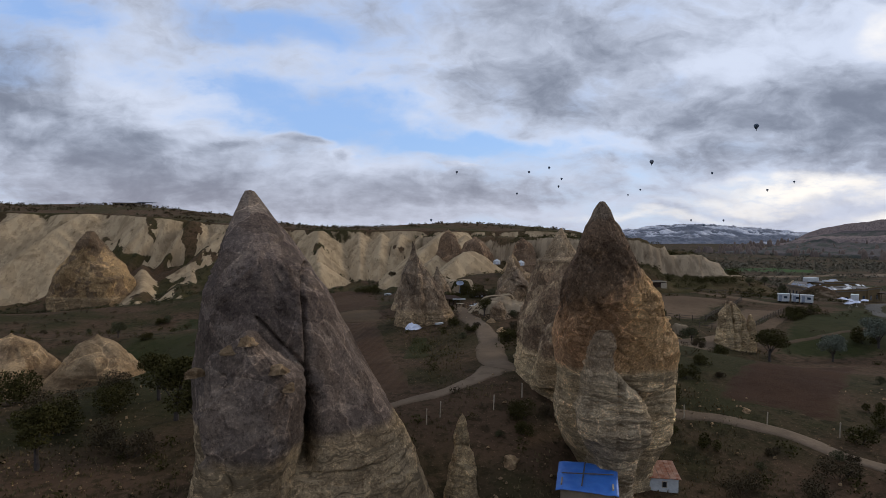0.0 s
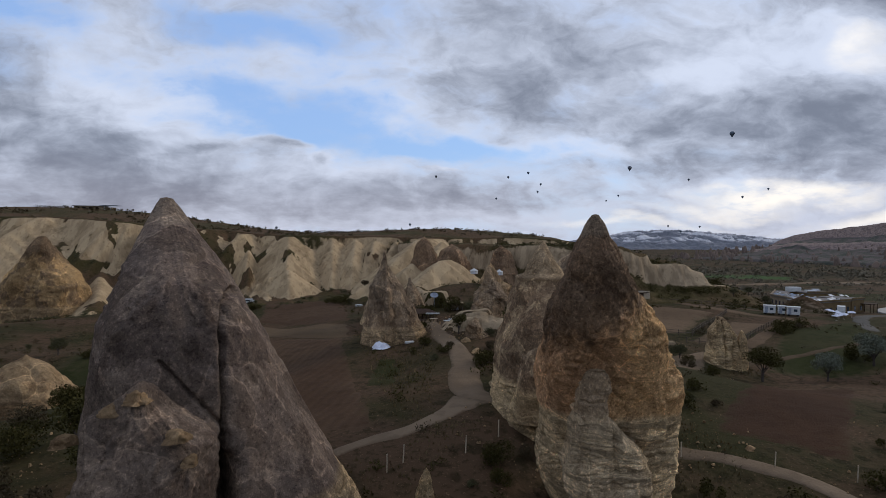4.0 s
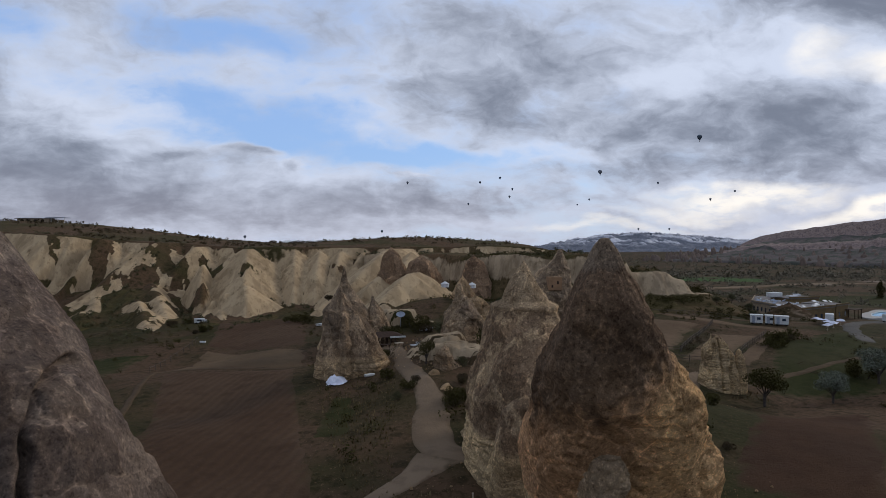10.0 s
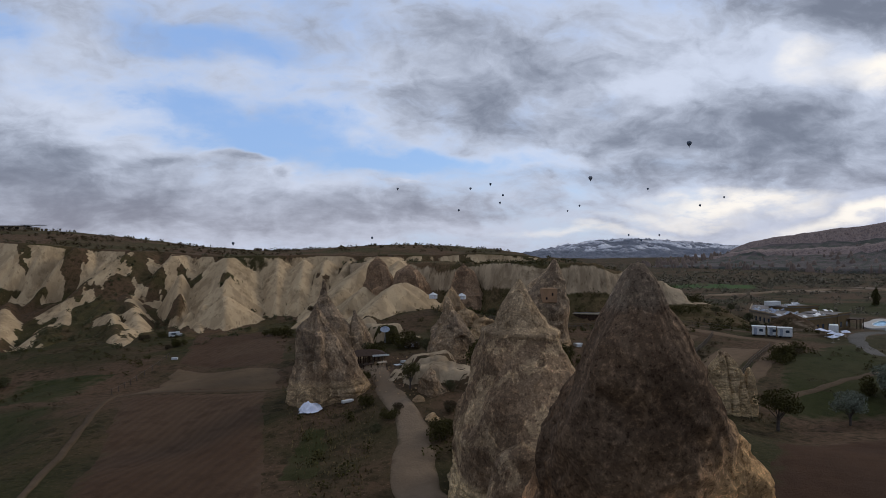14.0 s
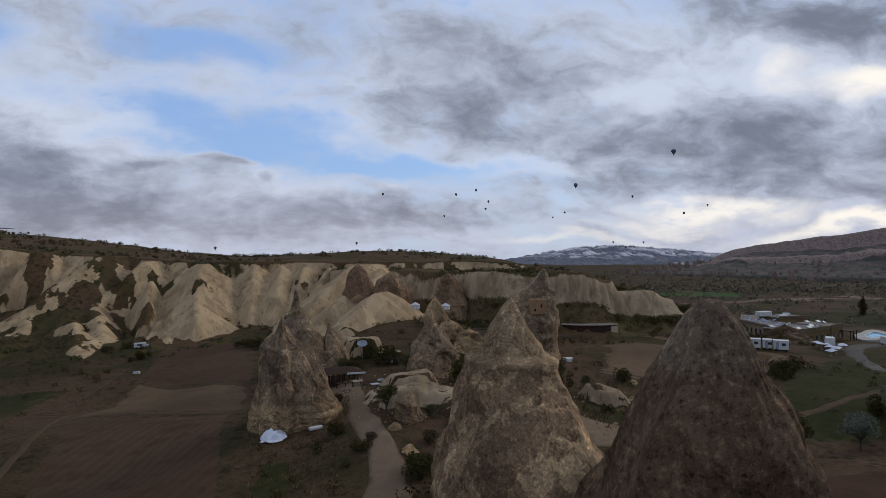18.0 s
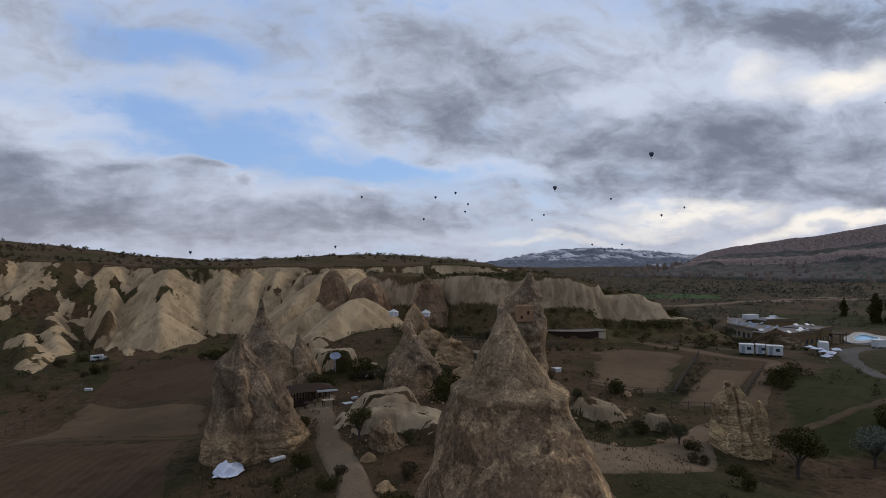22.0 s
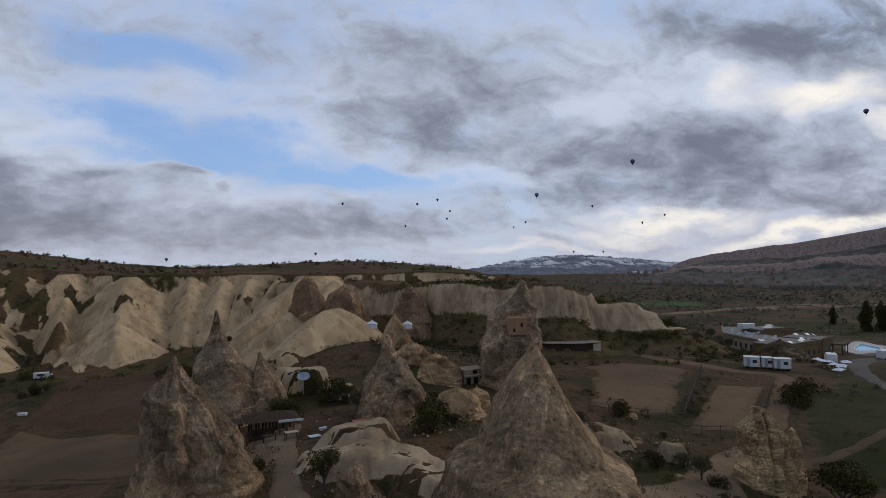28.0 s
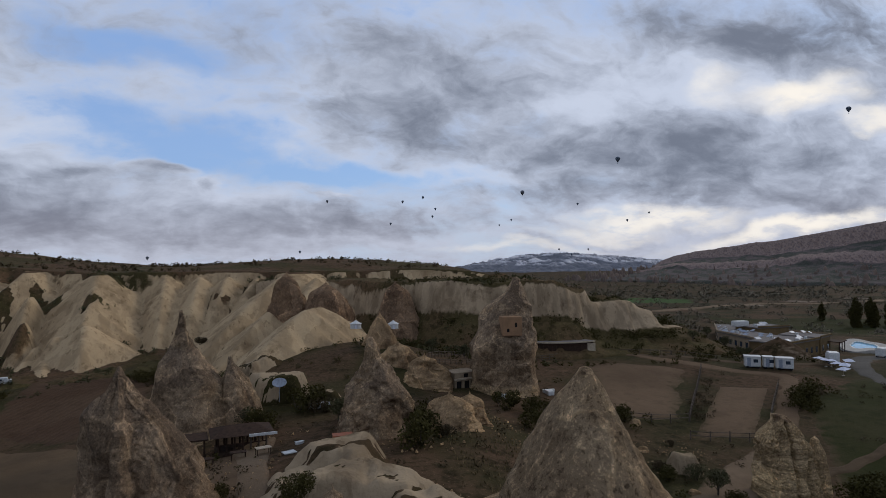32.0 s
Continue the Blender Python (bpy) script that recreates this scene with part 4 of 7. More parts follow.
# ---- rocks ----
def rock_mesh(sections, across=140, up=110, seed=0, rough=0.5, size=2.5, strata=None, grooves=(), tip=0.35, facets=0.35, plates=(46, 0.28), calm=0.22, square=0.86):
    """A rock from sections (z, x left, x right, y front, y back), low to high, with broken faces, ledges in its low beds and cracks."""
    rows = np.array(sections, float)
    zs = np.linspace(rows[0, 0], rows[-1, 0], up)
    lo, hi, front, back = (np.interp(zs, rows[:, 0], rows[:, k]) for k in (1, 2, 3, 4))
    kernel = np.array([1, 2, 3, 2, 1.0]) / 9
    lo, hi, front, back = [np.convolve(np.pad(v, 2, mode="edge"), kernel, "valid") for v in (lo, hi, front, back)]
    ang = np.linspace(0, 2 * math.pi, across, endpoint=False)
    c, s = np.cos(ang), np.sin(ang)
    c, s = np.sign(c) * np.abs(c) ** square, np.sign(s) * np.abs(s) ** square
    cx, cy = (lo + hi) / 2, (front + back) / 2
    x = cx[:, None] + (hi - lo)[:, None] / 2 * c
    y = cy[:, None] + (back - front)[:, None] / 2 * s
    z = np.repeat(zs[:, None], across, 1)
    flat = xyz(x.ravel(), y.ravel(), z.ravel())
    n1 = fractal(flat / size + seed * 7.7, 3, seed).reshape(x.shape)
    n2 = fractal(flat / (size * 0.22) + seed * 3.1, 3, seed + 40, 0.6).reshape(x.shape)
    chips = ridged(flat / (size * 0.42) + seed * 1.7, 3, seed + 80).reshape(x.shape)
    # ribs and flutes that run down the sides
    turned = np.repeat(ang[None], up, 0) * 0.5 * np.mean(hi - lo) / (0.55 * size)
    ribs = ridged(xyz(turned.ravel() + 0.5 * n1.ravel(), z.ravel() * 0.16 / size + seed, 3.3 * seed), 3, seed + 120).reshape(x.shape)
    ribs = ribs * np.minimum(1, 6 * np.minimum(ang, 2 * math.pi - ang))[None]
    push = rough * (0.42 * n1 + 0.20 * n2 + 0.26 * facets * chips + 0.34 * ribs)
    push = push - push.mean()
    count, amount = plates
    if count:
        # broken faces: cells that each lean their own way and meet in sharp edges
        rng = np.random.default_rng(seed + 500)
        seeds = flat[rng.integers(0, len(flat), count)]
        raised, tilt = rng.uniform(-0.5, 0.5, count), rng.normal(0, 0.30, (count, 3)) * (1, 1, 0.7)
        warped = flat + 0.10 * size * np.stack([n2.ravel(), n1.ravel(), -n2.ravel()], -1)
        reach = (x.max() - x.min() + y.max() - y.min()) * (zs[-1] - zs[0]) * 1.4
        bowl = amount * 1.6 / (reach / count)
        best, second = np.full(len(flat), 1e9), np.full(len(flat), 1e9)
        for k, seat in enumerate(seeds):
            d = warped - seat
            h = amount * raised[k] + np.clip(d @ tilt[k], -2.5 * amount, 2.5 * amount) + bowl * (d * d * (1, 1, 0.7)).sum(1)
            second = np.minimum(second, np.maximum(best, h))
            best = np.minimum(best, h)
        crack = np.exp(-((second - best) / (0.05 * amount)) ** 2) * (grain(flat / (1.6 * size) + 5.5, seed + 71) > 0.35)
        best = np.clip(best - best.mean(), -1.3 * amount, 0.9 * amount)
        push = push + (best - 0.10 * amount * crack).reshape(x.shape)
    if strata:
        zt, thick, bulk = strata
        bend = z + 0.30 * n1 + 0.10 * x / 6
        bed = bend / thick + 1.2 * grain(xyz(0 * z.ravel(), 0 * z.ravel(), bend.ravel() / (2.6 * thick)), seed + 5).reshape(x.shape)
        hard = grain(xyz(np.floor(bed).ravel() * 3.7, seed + 0 * bed.ravel(), x.ravel() / 5), seed + 9).reshape(x.shape)
        frac = bed - np.floor(bed)
        along = 0.35 + 0.65 * smooth(-0.3, 0.4, grain(flat / (2.2, 2.2, 0.8) + 3.3, seed + 13)).reshape(x.shape)
        ledge = bulk * along * (0.45 * hard - 0.55 * np.exp(-((np.minimum(frac, 1 - frac) / 0.08) ** 2)))
        push = push + ledge * smooth(zt + 0.4, zt - 0.6, bend)
    push = push * (0.25 + 0.75 * smooth(0.0, calm, (zs[-1] - z) / (zs[-1] - zs[0])))
    rad = np.hypot(x - cx[:, None], y - cy[:, None]) + 1e-6
    grow = np.clip(1 + push / np.maximum(rad, 0.6), 0.35, 1.9)
    for gx0, gz0, gx1, gz1, wide, deep in grooves:
        t = np.clip(((x - gx0) * (gx1 - gx0) + (z - gz0) * (gz1 - gz0)) / ((gx1 - gx0) ** 2 + (gz1 - gz0) ** 2), 0, 1)
        off = np.hypot(x - gx0 - t * (gx1 - gx0) + 0.05 * n2 + 0.1 * n1, z - gz0 - t * (gz1 - gz0))
        cut = deep * np.exp(-((off / wide) ** 2)) * (s < 0.2)[None]
        grow = np.clip(grow - cut / rad, 0.2, 2)
    x, y = cx[:, None] + (x - cx[:, None]) * grow, cy[:, None] + (y - cy[:, None]) * grow
    verts = np.stack([x, y, z + 0.05 * rough * n2], -1).reshape(-1, 3)
    faces = [tuple(f) for f in sheet_faces(up, across, True)]
    crown = len(verts)
    verts = np.r_[verts, [[cx[-1], cy[-1], zs[-1] + tip]]]
    faces += [((up - 1) * across + k, (up - 1) * across + (k + 1) % across, crown) for k in range(across)]
    return verts, faces


def rock(name, sections, mat, label, category="rock", group="", **more):
    verts, faces = rock_mesh(sections, **more)
    place = Vector((np.mean(verts[:, 0]), np.mean(verts[:, 1]), sections[0][0]))
    ob = piece(name, verts - np.array(place), faces, mat)
    ob.location = place
    return tagged(ob, label, category, group)


def rock_part(name, parent, sections, mat, label, **more):
    verts, faces = rock_mesh(sections, **more)
    return piece(name, verts - np.array(parent.location), faces, mat, parent, label)


def cone(x, y, half, z0, z1, lean=0.0, deep=None, bulge=0.55, top=0.12):
    """Sections of a pointed rock: half its width at the foot, bulging as it rises."""
    deep = deep or half
    rows = []
    for u in (0, 0.15, 0.35, 0.55, 0.75, 0.9, 1.0):
        w = (1 - u) ** bulge * (1 - top) + top * math.sqrt(max(0, 1 - u * u)) + 0.02
        cx = x + lean * u
        rows.append((z0 + (z1 - z0) * u, cx - half * w, cx + half * w, y - deep * w, y + deep * w))
    return rows


# the tall grey rock with the cleft
grey = rock("fairy_chimney", [
    (-1, -20, 1.0, 34.0, 58), (4.7, -18.4, -1.4, 37.3, 54), (7.5, -18.0, -2.2, 37.8, 53), (10, -18.0, -3.3, 38.6, 52), (13.8, -18.2, -5.6, 39.4, 51),
    (16, -18.1, -7.0, 39.9, 50.5), (17.7, -18.0, -8.0, 40.2, 50.2), (19.6, -17.7, -8.9, 40.5, 50.2), (21.6, -17.0, -10.2, 41.6, 50.2), (23, -16.8, -11.4, 42.8, 50.3),
    (24.6, -16.6, -13.0, 45.2, 50.4), (25.8, -16.4, -14.1, 46.8, 50.3), (26.7, -16.2, -14.8, 47.8, 50.0), (27.25, -15.95, -15.25, 48.4, 49.5)],
    ROCK_LEFT, "tall grey-brown fairy chimney of tuff with a deep cleft", "fairy chimney", across=380, up=330, tip=0.10, seed=1, rough=0.24, size=3.2, plates=(40, 0.26),
    strata=(10.4, 0.6, 0.26), grooves=[(-10.2, 22.0, -8.9, 14.4, 0.10, 0.7), (-8.7, 13.0, -8.8, 9.2, 0.5, 2.8), (-8.9, 14.4, -8.7, 12.4, 0.22, 1.3), (-12.4, 18.2, -8.9, 14.8, 0.10, 0.5), (-11.6, 24.2, -13.0, 20.8, 0.35, 0.2)])
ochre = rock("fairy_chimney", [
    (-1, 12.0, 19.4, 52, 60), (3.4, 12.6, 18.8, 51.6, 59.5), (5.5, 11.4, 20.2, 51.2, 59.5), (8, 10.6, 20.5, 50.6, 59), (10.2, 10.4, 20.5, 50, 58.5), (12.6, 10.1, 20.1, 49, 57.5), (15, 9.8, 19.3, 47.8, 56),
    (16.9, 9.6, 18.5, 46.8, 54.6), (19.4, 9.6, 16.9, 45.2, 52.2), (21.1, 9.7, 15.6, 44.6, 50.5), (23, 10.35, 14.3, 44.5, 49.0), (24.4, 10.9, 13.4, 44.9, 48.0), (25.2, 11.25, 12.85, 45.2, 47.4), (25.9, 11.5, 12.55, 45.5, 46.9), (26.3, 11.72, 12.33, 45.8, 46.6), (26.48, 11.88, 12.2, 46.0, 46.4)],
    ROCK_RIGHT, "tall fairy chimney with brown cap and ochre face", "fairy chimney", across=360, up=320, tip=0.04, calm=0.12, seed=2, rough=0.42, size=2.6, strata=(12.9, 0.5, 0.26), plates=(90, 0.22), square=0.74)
rock_part("buttress", ochre, [(1.5, 12.8, 16.0, 49.6, 54), (5.5, 12.6, 16.0, 48.2, 54), (7.7, 11.6, 16.9, 47.4, 54), (9.5, 11.2, 16.6, 47.1, 54), (11.1, 11.3, 15.8, 46.9, 53), (12.4, 11.4, 14.6, 47.0, 52), (13.2, 11.6, 13.9, 47.1, 51)],
    ROCK_BUTTRESS, "pale banded buttress", across=200, up=190, seed=22, rough=0.3, size=1.6, strata=(14, 0.46, 0.24), plates=(30, 0.34), square=0.55, grooves=[(13.9, 13.2, 14.1, 6.0, 0.14, 0.5)])
rock_part("ledge_block", ochre, [(12.4, 11.7, 13.9, 47.0, 51), (13.2, 11.5, 13.7, 46.8, 51), (14.3, 11.4, 13.6, 46.7, 50.5), (14.55, 11.8, 13.3, 47.0, 50)], ROCK_BUTTRESS, "square pale grey block on the buttress", across=90, up=60, seed=23, rough=0.2, size=1.0, plates=(12, 0.2), tip=0.02, square=0.5, calm=0.03)
rock_part("ledge_block", ochre, [(14.4, 11.75, 13.5, 46.8, 50.5), (15.2, 11.7, 13.7, 46.6, 50), (16.1, 11.8, 13.6, 46.6, 50), (16.5, 12.2, 13.2, 46.8, 49)], ROCK_BUTTRESS, "square brown-grey block on the buttress", across=90, up=60, seed=24, rough=0.2, size=1.0, plates=(12, 0.2), tip=0.02, square=0.55, calm=0.05)
collared = rock("fairy_chimney", [
    (3, 6.5, 21.5, 62, 84), (8.5, 8.9, 21.0, 64, 82), (11, 9.5, 20.4, 65, 80.5), (13.5, 9.2, 20.2, 65, 80), (15.6, 9.8, 19.2, 66, 79), (18, 10.5, 18.0, 67.5, 77.5), (20.5, 11.25, 17.0, 68.9, 76.3), (21.0, 11.2, 17.1, 68.9, 76.2),
    (21.25, 12.1, 16.2, 69.8, 75.6), (22.6, 12.7, 15.3, 70.8, 74.7), (23.6, 13.25, 14.85, 71.4, 73.8), (24.2, 13.55, 14.55, 71.8, 73.2), (24.55, 13.8, 14.3, 72.1, 72.9), (24.7, 13.95, 14.15, 72.3, 72.7)],
    ROCK_MID, "brown fairy chimney with a collar below its smooth tip", "fairy chimney", across=320, up=280, tip=0.06, seed=3, rough=0.34, size=2.8, strata=(11.4, 0.6, 0.3), plates=(80, 0.36), calm=0.34)
jagged = rock("tuff_cone", [
    (4, -8.9, 2.6, 101.2, 110), (7.2, -8.3, 2.2, 101.4, 109.6), (9.8, -8.0, 1.8, 101.6, 109), (10.2, -7.8, 1.5, 101.9, 109), (13.0, -7.4, 0.6, 102.2, 108.4), (15.6, -7.1, -1.0, 102.4, 107.4), (17.2, -6.8, -2.3, 102.7, 106.4), (18.1, -6.3, -3.1, 102.9, 105.8), (18.7, -5.6, -3.6, 103.0, 105.2), (19.6, -5.1, -4.1, 103.4, 104.7), (20.3, -4.7, -4.5, 103.9, 104.2)],
    ROCK_JAGGED, "brown jagged tuff cone above a white tarpaulin", "tuff cone", across=280, up=250, seed=4, rough=0.35, size=2.6, strata=(9.8, 0.6, 0.2), plates=(70, 0.26), calm=0.12, square=0.9, tip=0.06)
rock_part("ridge_fin", jagged, [(9, -4.6, -2.6, 100.8, 104.6), (13, -4.8, -3.0, 101.4, 104.6), (16, -4.9, -3.4, 101.9, 104.4), (18.6, -4.9, -3.9, 102.6, 104.3), (20.0, -4.75, -4.4, 103.6, 104.3)], ROCK_JAGGED, "sharp upright rib", across=100, up=120, seed=34, rough=0.35, size=1.6, plates=(20, 0.3), square=1.3, calm=0.04, tip=0.15)
rock("tuff_cone", [(6.35, -11.6, 0.1, 125.03, 139.43), (9.05, -10.52, -0.44, 126.83, 137.63), (13.73, -9.44, -2.06, 128.63, 135.83), (16.61, -8.63, -3.77, 129.89, 134.39), (17.96, -7.82, -4.76, 130.79, 133.67), (19.85, -7.19, -5.66, 131.51, 132.95), (21.11, -6.83, -6.11, 131.87, 132.59), (22.01, -6.65, -6.38, 132.05, 132.32)],
    ROCK_CONE, "brown tuff cone behind the pavilion", "tuff cone", across=160, up=150, seed=5, rough=0.35, size=2.6, plates=(40, 0.3), calm=0.12, square=0.95, tip=0.06)
rock("tuff_cone", [(6.35, -3.41, 3.52, 127.73, 137.63), (9.05, -2.6, 2.44, 128.63, 136.73), (13.19, -2.42, 0.82, 129.98, 135.38), (15.35, -1.97, -0.44, 131.33, 133.58), (16.7, -1.52, -1.16, 131.96, 132.5)],
    ROCK_CONE, "smaller brown tuff cone beside the pavilion", "tuff cone", across=120, up=110, seed=6, rough=0.3, size=2.2, plates=(30, 0.3), calm=0.1, tip=0.06)
rock("tuff_cone", [(6.62, 9.18, 18.75, 115.38, 131.04), (9.23, 10.4, 17.71, 117.12, 129.3), (12.28, 11.27, 17.88, 117.99, 128.43), (14.45, 11.71, 16.84, 119.29, 127.12), (17.32, 12.66, 15.1, 121.64, 124.95), (19.41, 13.36, 13.97, 122.86, 123.73)],
    ROCK_CONE, "grey-brown tuff cone with furrowed sides", "tuff cone", across=150, up=130, tip=0.1, seed=7, rough=0.65, size=2.4, strata=(8.4, 0.6, 0.18), plates=(50, 0.7))
rock("dwelling_rock", [(5, 30.5, 42.5, 143, 160), (9, 31.8, 41.0, 144, 158), (14, 31.6, 41.1, 144.6, 157), (18, 33.2, 40.8, 145.6, 155.5), (20.6, 34.9, 40.4, 146.8, 154), (22.5, 36.9, 40.0, 148.2, 152.6), (24.6, 38.2, 39.2, 149.8, 151.2)],
    ROCK_CONE, "brown tuff rock with an ochre carved chamber", "rock", across=170, up=150, seed=8, rough=0.5, size=2.8, plates=(60, 0.6))
rock("boulder", cone(9.7, 98.6, 1.9, 8.4, 13.1, -0.5, 1.8, 0.55, 0.08), ROCK_CONE, "small pointed brown boulder beside the track", "boulder", across=100, up=80, seed=9, rough=0.35, size=1.5, plates=(24, 0.5), calm=0.05)
stump = rock("tuff_stump", [(-0.5, 51.4, 57.2, 110, 116), (1.5, 51.6, 56.9, 110.2, 116), (6, 51.9, 56.6, 110.6, 115.8), (8.8, 52.1, 56.0, 111, 115.4), (9.8, 52.4, 55.2, 111.3, 115), (10.6, 52.7, 54.6, 111.6, 114.6), (11.7, 53.0, 53.8, 112.2, 113.8)],
    ROCK_MID, "square grey tuff stump with a broken top", "rock", across=210, up=190, seed=10, rough=0.4, size=1.5, strata=(8.0, 0.5, 0.08), plates=(60, 0.22), square=0.5, calm=0.04, tip=0.1, grooves=[(53.3, 11.0, 53.4, 2.0, 0.16, 0.5), (55.0, 9.6, 54.8, 1.0, 0.16, 0.5)])
rock("tuff_spire", [(-1, -0.2, 3.8, 47.6, 52), (2.5, 0.3, 3.0, 48.2, 51.2), (5.5, 0.75, 2.6, 48.6, 50.9), (7.4, 1.0, 2.3, 48.9, 50.5), (8.3, 1.2, 2.1, 49.2, 50.2), (8.8, 1.5, 1.9, 49.5, 49.9)], ROCK_MID,
    "small slim pale tuff spire", "rock", across=90, up=80, seed=11, rough=0.28, size=0.9, strata=(7.5, 0.5, 0.08), plates=(26, 0.2), square=0.75, calm=0.05)
rock("tuff_cone", cone(3.2, 200, 8.2, 5, 25.0, -1.6, 6.0, 0.62, 0.10), ROCK_DARK, "dark brown tuff cone against the pale cliff", "tuff cone", across=110, up=80, seed=12, rough=0.6, size=4, plates=(18, 0.6))
rock("tuff_cone", cone(11.0, 196, 7.4, 5.5, 22.8, -0.8, 7.0, 0.42, 0.30), ROCK_DARK, "dark brown rounded tuff cone with streaked sides", "tuff cone", across=120, up=80, seed=13, rough=0.6, size=4, plates=(18, 0.6))
rock("tuff_cone", cone(26.8, 203, 7.0, 4.0, 22.6, -0.4, 6.0, 0.45, 0.3), ROCK_DARK, "dark brown tuff cone near the tents", "tuff cone", across=110, up=80, seed=14, rough=0.6, size=4, plates=(18, 0.6))
rock("yellow_rock", [(-4, -127, -100, 186, 210), (2, -126, -101, 187, 209), (9, -124, -103.5, 188.5, 207), (15, -121.5, -107.5, 190, 205), (20, -118.5, -111, 193, 202), (23.6, -116, -113.5, 196, 199)],
     ROCK_YELLOW, "blocky yellow and grey tuff rock below the cliff", "rock", across=150, up=110, seed=15, rough=1.0, size=5, plates=(50, 1.1))

# pieces that stand against the large rocks
rock_part("front_slab", grey, [(-1, -16.6, -9.6, 33.0, 40), (7, -14.8, -9.3, 34.2, 40), (10, -14.4, -9.2, 34.6, 40), (13, -14.7, -9.0, 35.0, 40), (14.8, -14.9, -8.9, 35.3, 40), (15.6, -14.8, -9.6, 35.6, 40), (16.4, -14.4, -10.4, 35.9, 39.5), (17.1, -13.0, -11.2, 36.3, 39), (17.6, -12.4, -11.6, 36.6, 38.4)],
    ROCK_LEFT, "grey slab split off by a crack", across=220, up=220, seed=25, rough=0.35, size=2.2, plates=(20, 0.30), square=0.62, calm=0.05)
rock_part("low_slab", grey, [(-1, -16.2, -9.4, 32.0, 37), (6, -15.0, -10.2, 32.8, 37), (8.5, -14.6, -10.9, 33.2, 36.5), (9.6, -14.4, -12.0, 33.6, 36.2), (10.6, -14.0, -13.2, 34.0, 35.6)], ROCK_LEFT, "low grey slab at the foot", across=150, up=130, seed=26, rough=0.3, size=1.8, plates=(16, 0.35), square=0.65, calm=0.05)
for k, (x, y, z, r) in enumerate(((-12.0, 36.8, 17.5, 0.5), (-12.9, 36.6, 17.0, 0.45), (-9.9, 36.2, 15.9, 0.5), (-9.1, 36.0, 14.9, 0.35), (-15.0, 36.4, 15.6, 0.5))):
    rock_part("broken_edge", grey, cone(x, y, r, z - 0.4, z + 0.35 * r, 0.1, r, 0.3, 0.4), ROCK_PALE, "pale broken edge", across=40, up=24, seed=90 + k, rough=0.25, size=0.5, plates=(10, 0.2), tip=0.02, square=0.6)
rock_part("front_boulder", collared, cone(12.4, 64.6, 2.3, 8, 15.0, 0.0, 2.0, 0.32, 0.4), ROCK_MID, "rounded boulder at the foot", across=80, up=60, seed=27, rough=0.25, size=1.5, plates=(8, 0.3))
rock_part("front_boulder", collared, cone(15.6, 64.4, 1.6, 8, 14.2, 0.0, 1.6, 0.32, 0.4), ROCK_MID, "rounded boulder at the foot", across=70, up=50, seed=28, rough=0.22, size=1.3, plates=(6, 0.25))
rock_part("side_pillar", collared, [(2, 19.4, 22.6, 66, 70.5), (9, 19.6, 22.2, 66.2, 70.2), (14.3, 19.4, 21.4, 66.6, 69.6), (15.6, 19.7, 20.9, 67.2, 69)], ROCK_MID, "slim pillar with a pale cap", across=70, up=80, seed=29, rough=0.22, size=1.3, plates=(10, 0.25))
rock_part("side_pinnacle", stump, [(0, 56.0, 58.4, 111, 114.5), (5, 56.3, 58.2, 111.2, 114), (7.6, 56.5, 58.0, 111.6, 113.6), (9.1, 57.0, 57.5, 112.2, 113)], ROCK_MID, "short pinnacle", across=60, up=60, seed=30, rough=0.22, size=1.0, plates=(8, 0.2))
